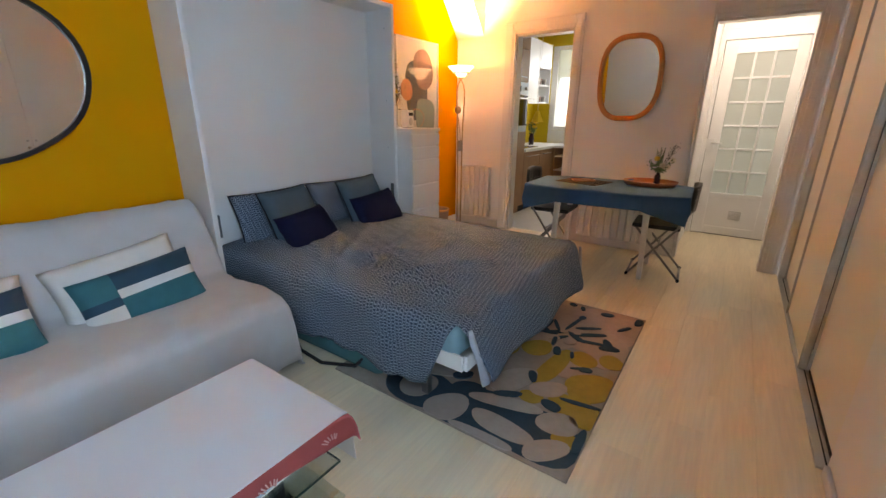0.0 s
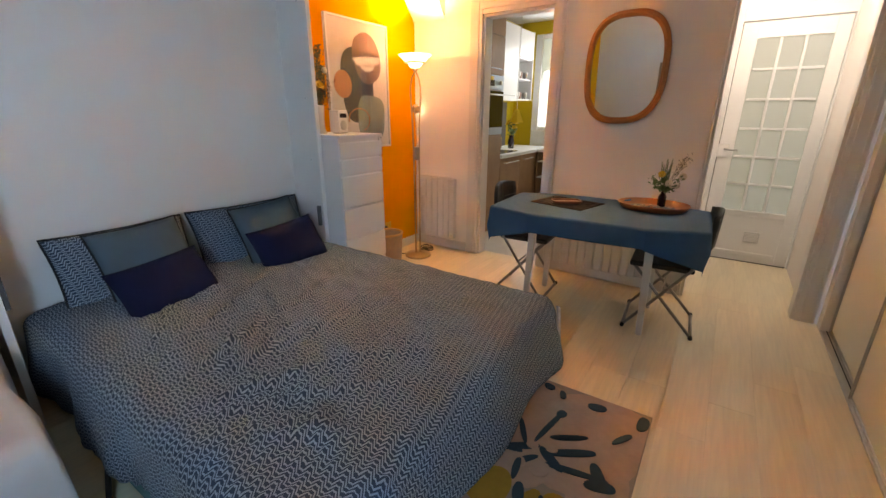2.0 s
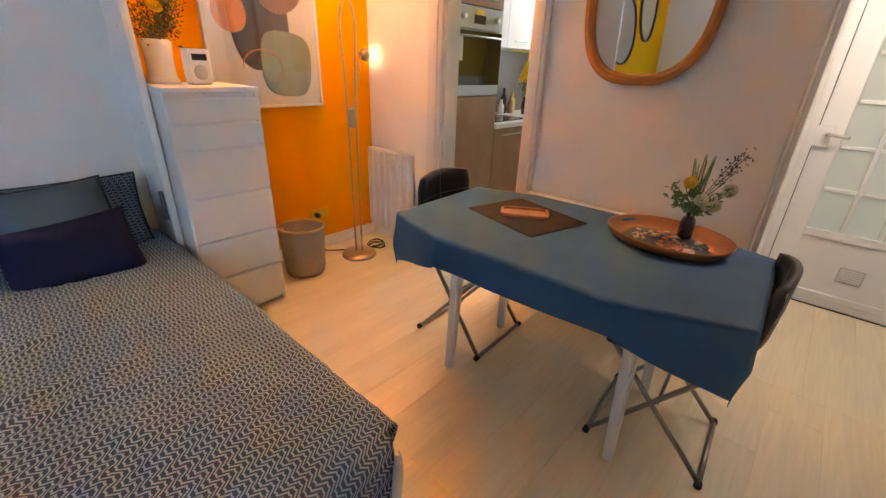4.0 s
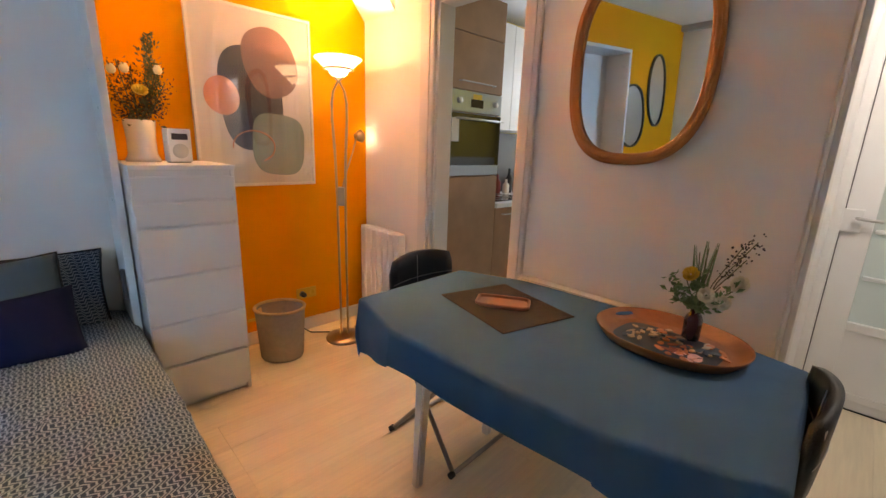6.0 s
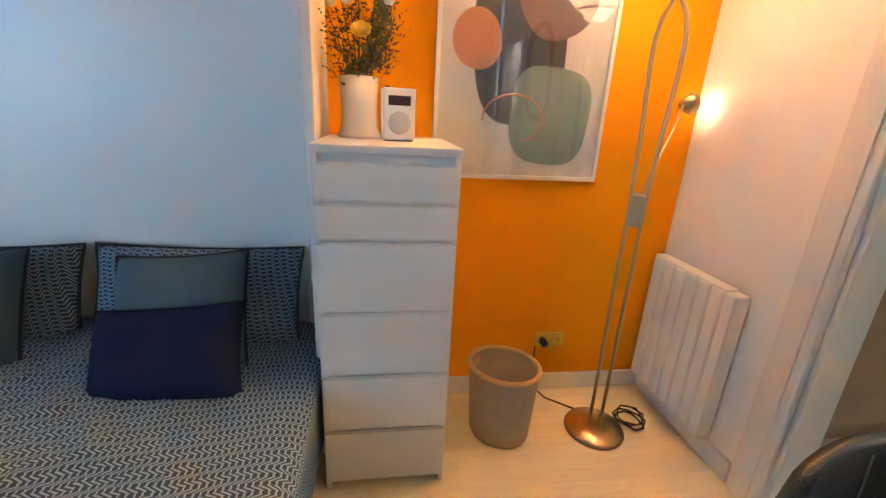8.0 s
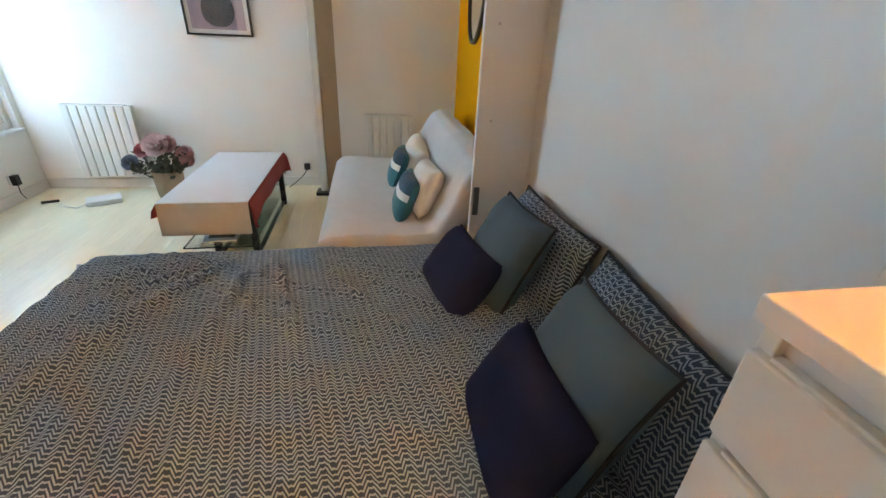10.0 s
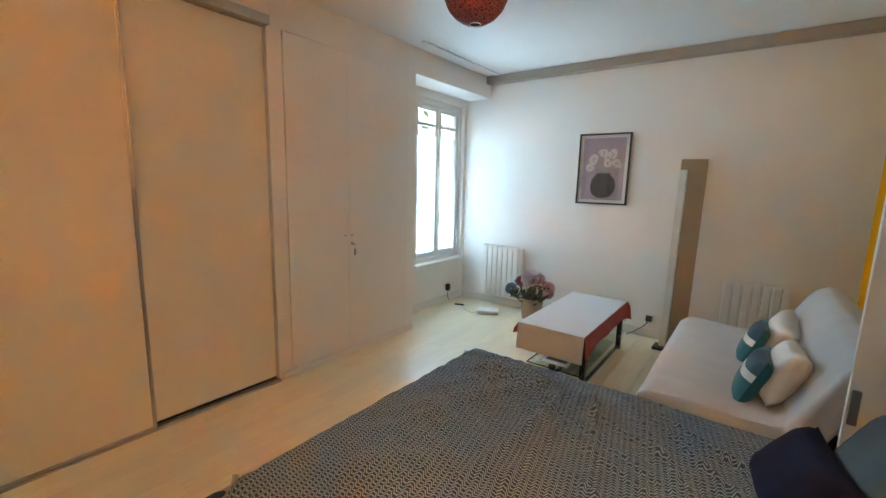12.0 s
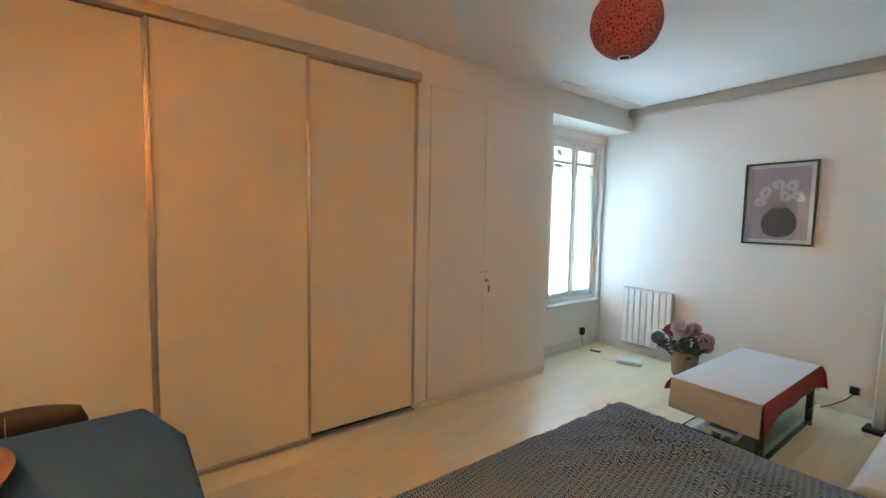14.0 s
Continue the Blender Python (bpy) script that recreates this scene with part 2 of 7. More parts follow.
def pattern_fabric():
    """Dark cotton with meandering pale lines, laid along the cloth's own UV in metres."""
    m = mat("meander_print_cotton", (0.024, 0.046, 0.080), 0.9, var=0.1, scale=12, bump=0.35, bscale=450)
    nt = m.node_tree
    b = nt.nodes["Principled BSDF"]
    uv = nt.nodes.new("ShaderNodeUVMap")
    sp = nt.nodes.new("ShaderNodeSeparateXYZ")
    nt.links.new(uv.outputs[0], sp.inputs[0])

    def op(kind, a, c=None, d=None):
        n = nt.nodes.new("ShaderNodeMath")
        n.operation = kind
        for i, v in enumerate((a, c, d)):
            if v is None:
                continue
            if isinstance(v, (int, float)):
                n.inputs[i].default_value = v
            else:
                nt.links.new(v, n.inputs[i])
        return n.outputs[0]

    u, v = sp.outputs[0], sp.outputs[1]
    row = op("DIVIDE", v, 0.0152)
    # nested meanders: a clipped triangle wave along u whose shoulders fall back a little
    tri = op("PINGPONG", op("ADD", u, op("MULTIPLY", row, 0.0030)), 0.0245)
    tri = op("MULTIPLY_ADD", tri, 2 / 0.0245, -1.0)
    steep = op("LESS_THAN", op("ABSOLUTE", tri), 0.52)
    w = op("MAXIMUM", op("MINIMUM", op("MULTIPLY", tri, 1.9), 1.0), -1.0)
    w = op("MULTIPLY_ADD", tri, -0.30, w)
    line = op("FRACT", op("MULTIPLY_ADD", w, 0.85, op("ADD", row, 100.0)))
    dist = op("ABSOLUTE", op("SUBTRACT", line, 0.5))
    # the stroke keeps its width where the wave runs steeply
    on = op("LESS_THAN", dist, op("MULTIPLY_ADD", steep, 0.10, 0.150))
    mix = nt.nodes.new("ShaderNodeMix")
    mix.data_type = "RGBA"
    old = b.inputs["Base Color"].links[0].from_socket
    nt.links.new(on, mix.inputs[0])
    nt.links.new(old, mix.inputs[6])
    mix.inputs[7].default_value = (0.26, 0.33, 0.40, 1)
    nt.links.new(mix.outputs[2], b.inputs["Base Color"])
    return m


MEANDER = pattern_fabric()


def glass_material(name, color, rough=0.0, through_share=0.85):
    """Thin pane: mostly clear, with a glossy face."""
    m = bpy.data.materials.new(name)
    m.use_nodes = True
    nt = m.node_tree
    out = nt.nodes["Material Output"]
    nt.nodes.remove(nt.nodes["Principled BSDF"])
    tr = nt.nodes.new("ShaderNodeBsdfTransparent")
    tr.inputs[0].default_value = (*color, 1)
    gl = nt.nodes.new("ShaderNodeBsdfGlossy")
    gl.inputs["Roughness"].default_value = rough + 0.02
    mx = nt.nodes.new("ShaderNodeMixShader")
    mx.inputs[0].default_value = 1 - through_share
    nt.links.new(tr.outputs[0], mx.inputs[1])
    nt.links.new(gl.outputs[0], mx.inputs[2])
    nt.links.new(mx.outputs[0], out.inputs[0])
    return m


def sheer_material(name, color, clear):
    m = bpy.data.materials.new(name)
    m.use_nodes = True
    nt = m.node_tree
    out = nt.nodes["Material Output"]
    nt.nodes.remove(nt.nodes["Principled BSDF"])
    tr = nt.nodes.new("ShaderNodeBsdfTransparent")
    tl = nt.nodes.new("ShaderNodeBsdfTranslucent")
    df = nt.nodes.new("ShaderNodeBsdfDiffuse")
    tl.inputs[0].default_value = df.inputs[0].default_value = (*color, 1)
    m1, m2 = nt.nodes.new("ShaderNodeMixShader"), nt.nodes.new("ShaderNodeMixShader")
    m1.inputs[0].default_value, m2.inputs[0].default_value = 0.4, clear
    nt.links.new(tl.outputs[0], m1.inputs[1])
    nt.links.new(df.outputs[0], m1.inputs[2])
    nt.links.new(m1.outputs[0], m2.inputs[1])
    nt.links.new(tr.outputs[0], m2.inputs[2])
    nt.links.new(m2.outputs[0], out.inputs[0])
    return m


PANE = glass_material("window_pane", (0.95, 0.97, 0.97), 0.0, 0.92)
TABLEGLASS = glass_material("greenish_table_glass", (0.88, 0.93, 0.91), 0.0, 0.82)
FROST = sheer_material("frosted_pane", (0.64, 0.66, 0.62), 0.12)
SHEER = sheer_material("white_sheer", (0.66, 0.72, 0.76), 0.10)


def lace_material():
    """Red paper pierced by many small cells."""
    m = mat("red_pierced_paper", (0.46, 0.125, 0.13), 0.8, var=0.12, scale=20)
    nt = m.node_tree
    b = nt.nodes["Principled BSDF"]
    tc = nt.nodes.new("ShaderNodeTexCoord")
    vo = nt.nodes.new("ShaderNodeTexVoronoi")
    vo.feature = "DISTANCE_TO_EDGE"
    vo.inputs["Scale"].default_value = 62
    nt.links.new(tc.outputs["Object"], vo.inputs[0])
    ra = nt.nodes.new("ShaderNodeMapRange")
    ra.inputs[1].default_value, ra.inputs[2].default_value = 0.14, 0.26
    nt.links.new(vo.outputs["Distance"], ra.inputs[0])
    mix = nt.nodes.new("ShaderNodeMix")
    mix.data_type = "RGBA"
    old = b.inputs["Base Color"].links[0].from_socket
    nt.links.new(ra.outputs[0], mix.inputs[0])
    nt.links.new(old, mix.inputs[6])
    mix.inputs[7].default_value = (0.20, 0.030, 0.042, 1)
    nt.links.new(mix.outputs[2], b.inputs["Base Color"])
    bp = nt.nodes.new("ShaderNodeBump")
    bp.inputs["Strength"].default_value, bp.inputs["Distance"].default_value = 0.8, 0.006
    bp.invert = True
    nt.links.new(ra.outputs[0], bp.inputs["Height"])
    nt.links.new(bp.outputs[0], b.inputs["Normal"])
    return m


LACE = lace_material()


# ---- building blocks ----
def mesh_from(bm, name, material, smooth=False):
    me = bpy.data.meshes.new(name)
    bm.normal_update()
    bm.to_mesh(me)
    bm.free()
    me.materials.append(material)
    if smooth:
        me.polygons.foreach_set("use_smooth", [True] * len(me.polygons))
    return me


def part(name, bm, material, parent=None, label="", smooth=False, m=None):
    """One mesh object, under a thing or a part."""
    ob = new(name, mesh_from(bm, name, material, smooth))
    if parent is not None:
        ob.parent = parent
    if m is not None:
        ob.matrix_basis = m
    if label:
        ob["label"] = label
    return ob


def thing(name, label, category, m=None, group="", kind=""):
    ob = new(name)
    ob.empty_display_size = 0.1
    if m is not None:
        ob.matrix_basis = m
    return tagged(ob, label, category, group, kind)


def box(x0, x1, y0, y1, z0, z1, bevel=0.0, seg=2, bm=None):
    own = bmesh.new()
    bmesh.ops.create_cube(own, size=1.0)
    for v in own.verts:
        v.co = Vector((x0 + (v.co.x + 0.5) * (x1 - x0), y0 + (v.co.y + 0.5) * (y1 - y0), z0 + (v.co.z + 0.5) * (z1 - z0)))
    if bevel:
        bmesh.ops.bevel(own, geom=own.edges[:], offset=bevel, segments=seg, affect="EDGES", profile=0.5)
    return merge(bm, own)


def merge(bm, own, m=None):
    if m is not None:
        bmesh.ops.transform(own, matrix=m, verts=own.verts)
    if bm is None:
        return own
    tmp = bpy.data.meshes.new("tmp")
    own.to_mesh(tmp)
    own.free()
    bm.from_mesh(tmp)
    bpy.data.meshes.remove(tmp)
    return bm


def tube(points, r, seg=10, bm=None, closed=False):
    """A round tube along points."""
    own = bmesh.new()
    pts = [Vector(p) for p in points]
    n = len(pts)
    rings = []
    up = Vector((0, 0, 1))
    for i, p in enumerate(pts):
        if closed:
            d = (pts[(i + 1) % n] - pts[i - 1]).normalized()
        else:
            d = (pts[min(i + 1, n - 1)] - pts[max(i - 1, 0)]).normalized()
        ref = up if abs(d.z) < 0.95 else Vector((1, 0, 0))
        a = d.cross(ref).normalized()
        if rings and a.dot(last) < 0:
            a = -a
        last = a
        c = d.cross(a)
        rr = r[i] if isinstance(r, (list, tuple)) else r
        rings.append([own.verts.new(p + rr * (math.cos(t) * a + math.sin(t) * c))
                      for t in [2 * math.pi * k / seg for k in range(seg)]])
    for i in range(n if closed else n - 1):
        A, B = rings[i], rings[(i + 1) % n]
        for k in range(seg):
            own.faces.new((A[k], A[(k + 1) % seg], B[(k + 1) % seg], B[k]))
    if not closed:
        own.faces.new(rings[0][::-1])
        own.faces.new(rings[-1])
    bmesh.ops.recalc_face_normals(own, faces=own.faces)
    return merge(bm, own)


def lathe(profile, seg=32, bm=None, sx=1.0, sy=1.0, ridge=0.0):
    """Turns a profile of (radius, height) about z."""
    own = bmesh.new()
    rings = []
    for r, z in profile:
        if r < 1e-5:
            rings.append([own.verts.new((0, 0, z))])
        else:
            rings.append([own.verts.new((sx * r * math.cos(2 * math.pi * k / seg) * (1 + ridge * math.cos(math.pi * k)),
                                         sy * r * math.sin(2 * math.pi * k / seg) * (1 + ridge * math.cos(math.pi * k)), z)) for k in range(seg)])
    for A, B in zip(rings, rings[1:]):
        for k in range(seg):
            k2 = (k + 1) % seg
            if len(A) == 1 and len(B) > 1:
                own.faces.new((A[0], B[k2], B[k]))
            elif len(B) == 1 and len(A) > 1:
                own.faces.new((A[k], A[k2], B[0]))
            elif len(A) > 1:
                own.faces.new((A[k], A[k2], B[k2], B[k]))
    bmesh.ops.recalc_face_normals(own, faces=own.faces)
    return merge(bm, own)


def slab(outline, z0, z1, bm=None):
    """A flat plate with the outline, a list of (x, y)."""
    own = bmesh.new()
    a = [own.verts.new((x, y, z0)) for x, y in outline]
    b = [own.verts.new((x, y, z1)) for x, y in outline]
    own.faces.new(a[::-1])
    own.faces.new(b)
    n = len(a)
    for k in range(n):
        own.faces.new((a[k], a[(k + 1) % n], b[(k + 1) % n], b[k]))
    bmesh.ops.recalc_face_normals(own, faces=own.faces)
    return merge(bm, own)


def oval(cx, cy, rx, ry, turn=0.0, power=2.0, n=36, wob=0.0, seed=0):
    out = []
    c, s = math.cos(radians(turn)), math.sin(radians(turn))
    for k in range(n):
        t = 2 * math.pi * k / n
        ct, st = math.cos(t), math.sin(t)
        f = 1 + wob * math.sin(2 * t + seed) + 0.6 * wob * math.sin(3 * t + 2.1 * seed)
        x = rx * f * math.copysign(abs(ct) ** (2 / power), ct)
        y = ry * f * math.copysign(abs(st) ** (2 / power), st)
        out.append((cx + c * x - s * y, cy + s * x + c * y))
    return out


def cut_wall(name, axis, at, thick, lo, hi, z0, z1, holes, material, label):
    """A wall along an axis with thickness and rectangular openings (a0, a1, b0, b1) that go through it."""
    bm = bmesh.new()

    def piece(a0, a1, b0, b1):
        if a1 - a0 < 1e-4 or b1 - b0 < 1e-4:
            return
        p = (min(at, at + thick), max(at, at + thick))
        if axis == "x":
            box(a0, a1, p[0], p[1], b0, b1, bm=bm)
        else:
            box(p[0], p[1], a0, a1, b0, b1, bm=bm)

    x = lo
    for a0, a1, b0, b1 in sorted(holes):
        piece(x, a0, z0, z1)
        piece(a0, a1, z0, b0)
        piece(a0, a1, b1, z1)
        x = a1
    piece(x, hi, z0, z1)
    ob = part(name, bm, material)
    return tagged(ob, label, "wall", kind="structure")


# wall-hung frames: local x across, local y up, local z out of the wall
ON_YELLOW = Matrix(((0, 0, 1, 0), (1, 0, 0, 0), (0, 1, 0, 0), (0, 0, 0, 1)))      # faces +x, across = +y
ON_SOUTH = Matrix(((-1, 0, 0, 0), (0, 0, 1, 0), (0, 1, 0, 0), (0, 0, 0, 1)))      # faces +y, across = -x
ON_NORTH = Matrix(((1, 0, 0, 0), (0, 0, -1, 0), (0, 1, 0, 0), (0, 0, 0, 1)))      # faces -y, across = +x
ON_EAST = Matrix(((0, 0, -1, 0), (-1, 0, 0, 0), (0, 1, 0, 0), (0, 0, 0, 1)))      # faces -x, across = -y


def placed(m, x, y, z):
    return Matrix.Translation((x, y, z)) @ m


def ring_frame(outer, inner, z0, z1, bm=None):
    own = bmesh.new()
    n = len(outer)
    O0 = [own.verts.new((*p, z0)) for p in outer]
    I0 = [own.verts.new((*p, z0)) for p in inner]
    O1 = [own.verts.new((*p, z1 - 0.004)) for p in outer]
    I1 = [own.verts.new((*p, z1)) for p in inner]
    for k in range(n):
        j = (k + 1) % n
        own.faces.new((O1[k], O1[j], I1[j], I1[k]))
        own.faces.new((O0[k], O0[j], O1[j], O1[k]))
        own.faces.new((I0[k], I1[k], I1[j], I0[j]))
        own.faces.new((O0[k], I0[k], I0[j], O0[j]))
    bmesh.ops.recalc_face_normals(own, faces=own.faces)
    return merge(bm, own)


def rect(w, h):
    return [(-w / 2, -h / 2), (w / 2, -h / 2), (w / 2, h / 2), (-w / 2, h / 2)]


# ---- the rooms ----
XW = -3.46          # yellow wall
YK = 5.55           # wall of the kitchen door and the hall opening
ZC = 2.79           # ceiling
KD = (-2.69, -2.04, 2.19)      # kitchen doorway
HD = (-0.84, -0.13, 2.135)     # hall opening
HY = 6.80           # hall door plane
WIN = (0.06, 0.99, 0.56, 2.46)

sub = part("floor", box(XW - 0.12, 0.6, -0.12, YK + 0.12, -0.08, -0.010), SUBFLOOR)
tagged(sub, "pale oak laminate floor with long narrow planks", "floor", kind="structure")
hallsub = part("floor_hall", box(-1.0, 0.06, YK + 0.12, HY + 0.12, -0.08, -0.010), SUBFLOOR)
tagged(hallsub, "pale oak laminate floor of the small hall", "floor", kind="structure")
tagged(part("floor_kitchen", box(-3.75, -1.35, YK + 0.12, 8.4, -0.08, -0.002), KTILE), "beige vinyl kitchen floor", "floor", kind="structure")
tagged(part("ceiling", box(XW - 0.12, 0.6, -0.12, YK + 0.12, ZC, ZC + 0.1), CEIL), "plain white painted ceiling", "ceiling", kind="structure")
tagged(part("ceiling_hall", box(-1.0, 0.06, YK + 0.12, HY + 0.12, 2.5, 2.6), CEIL), "white ceiling of the hall", "ceiling", kind="structure")
tagged(part("ceiling_kitchen", box(-3.75, -1.35, YK + 0.12, 8.4, 2.62, 2.72), CEIL), "white kitchen ceiling", "ceiling", kind="structure")

cut_wall("wall_west", "y", XW, -0.12, -0.12, YK + 0.12, 0, ZC, [], YELLOW, "matt mustard yellow painted wall")
cut_wall("wall_south", "x", 0.0, -0.12, XW, 0.6, 0, ZC, [], WALL, "white painted wall behind the radiators")
cut_wall("wall_north", "x", YK, 0.12, XW, 0.0, 0, ZC,
         [(KD[0], KD[1], 0, KD[2]), (HD[0], HD[1], 0, HD[2])], WALL, "off-white wall with the kitchen doorway and hall opening")
# the window stands in a shallow bay, set back from the cupboards
cut_wall("wall_window", "y", 0.36, 0.14, 0.0, 1.40, 0, ZC, [WIN], WALL, "white wall under and around the tall window")
cut_wall("wall_cupboard_end", "x", 1.40, 0.10, 0.03, 0.50, 0, ZC, [], WALL, "white return wall beside the window bay")
tagged(part("bay_lintel", box(0.03, 0.36, 0.0, 1.40, 2.55, ZC, 0.004), WALL), "white boxed lintel over the window bay", "lintel", kind="structure")
cut_wall("wall_east", "y", 0.03, 0.5, 1.50, 2.93, 0, ZC, [(1.68, 2.82, 0.06, 2.535)], CUPB, "white panelled wall holding a built-in cupboard")
tagged(part("wardrobe_header", box(0.0, 0.5, 2.93, YK, 2.585, ZC, 0.003), WALL), "white bulkhead above the sliding wardrobe", "wall", kind="structure")
tagged(part("wardrobe_back", box(0.5, 0.6, 2.93, YK, 0, ZC), WALL), "plain wall behind the wardrobe", "wall", kind="structure")
cut_wall("wall_hall_west", "y", HD[0] - 0.01, -0.12, YK + 0.12, HY + 0.1, 0, 2.5, [], DOORWHITE, "white panelled hall wall")
cut_wall("wall_hall_east", "y", HD[1] + 0.06, 0.12, YK + 0.12, HY + 0.1, 0, 2.5, [], WALL, "white hall wall")
cut_wall("wall_kitchen_west", "y", -3.62, -0.12, YK + 0.12, 8.4, 0, 2.7, [], KYELLOW, "yellow painted kitchen wall")
cut_wall("wall_kitchen_north", "x", 8.26, 0.12, -3.74, -1.35, 0, 2.7, [(-3.30, -2.10, 1.12, 2.45)], KYELLOW, "yellow kitchen wall with a window")
cut_wall("wall_kitchen_east", "y", -1.48, 0.12, YK + 0.12, 8.4, 0, 2.7, [], KYELLOW, "yellow painted kitchen wall")

tagged(part("wall_tiles_kitchen", box(-1.492, -1.481, YK + 0.12, 8.24, 0.002, 1.25, 0.002), COUNTER), "white tiled lower part of the kitchen wall", "tiles", kind="structure")

# boxed soffit with a sloping underside in the lamp corner
bm = bmesh.new()
_pr = [(YK - 0.002, 2.20), (YK - 0.002, ZC - 0.002), (5.06, ZC - 0.002)]
_a = [bm.verts.new((XW + 0.002, y, z)) for y, z in _pr]
_b = [bm.verts.new((-3.10, y, z)) for y, z in _pr]
bm.faces.new(_a)
bm.faces.new(_b[::-1])
for k in range(3):
    bm.faces.new((_a[k], _b[k], _b[(k + 1) % 3], _a[(k + 1) % 3]))
bmesh.ops.recalc_face_normals(bm, faces=bm.faces)
tagged(part("corner_soffit", bm, WALL), "white boxed soffit with a sloping underside above the floor lamp", "soffit", kind="structure")

# cornice on the picture wall, and its return over the bay
tagged(part("cornice", box(XW, 0.03, 0.0, 0.11, 2.705, ZC, 0.006), BEAM), "taupe boxed cornice under the ceiling", "cornice", kind="structure")
tagged(part("curtain_rail", box(-0.16, -0.12, 0.14, 1.5, ZC - 0.018, ZC, 0.003), CEIL), "slim white rail on the ceiling", "curtain rail", kind="structure")


def skirting(name, x0, x1, y0, y1, h=0.09):
    tagged(part(name, box(x0, x1, y0, y1, 0, h, 0.004), TRIM), "low white painted skirting board", "baseboard", kind="structure")


skirting("baseboard_south", XW + 0.016, 0.36, 0.0, 0.016)
skirting("baseboard_west", XW, XW + 0.016, 0.0, 2.18)
skirting("baseboard_west_corner", XW, XW + 0.016, 4.44, YK)
skirting("baseboard_north_a", XW + 0.016, -2.83, YK - 0.016, YK)
skirting("baseboard_north_b", -1.945, -0.86, YK - 0.016, YK)
skirting("baseboard_bay", 0.344, 0.36, 0.016, 1.40)
skirting("baseboard_east", 0.012, 0.03, 1.42, 2.90, 0.05)


def casing(name, x0, x1, top, w, side_l, side_r, y, d, material, label):
    """Moulded surround of an opening: two uprights and a head."""
    t = thing(name, label, "door frame", kind="structure")
    for nm, a, b in (("jamb", x0 - side_l, x0), ("jamb", x1, x1 + side_r)):
        bm = box(a, b, y - d, y, 0, top + w, 0.006)
        inner = (a + 0.25 * (b - a), a + 0.75 * (b - a))
        box(inner[0], inner[1], y - d - 0.008, y - d + 0.002, 0.02, top + w - 0.02, 0.003, bm=bm)
        part(nm, bm, material, t)
    bm = box(x0, x1, y - d, y, top, top + w, 0.006)
    box(x0 - 0.02, x1 + 0.02, y - d - 0.008, y - d + 0.002, top + w * 0.3, top + w * 0.7, 0.003, bm=bm)
    part("head", bm, material, t)
    bm = box(x0, x0 + 0.02, y, y + 0.125, 0, top, 0.003)
    part("lining", bm, material, t)
    part("lining", box(x1 - 0.02, x1, y, y + 0.125, 0, top, 0.003), material, t)
    part("lining", box(x0 + 0.02, x1 - 0.02, y, y + 0.125, top - 0.02, top, 0.003), material, t)
    return t


casing("door_frame_kitchen", KD[0], KD[1], KD[2], 0.125, 0.12, 0.09, YK - 0.001, 0.028, TRIM, "white moulded frame round the kitchen doorway")
casing("door_frame_hall", HD[0], HD[1], HD[2], 0.13, 0.016, 0.115, YK - 0.001, 0.012, TRIM, "white frame round the hall opening")


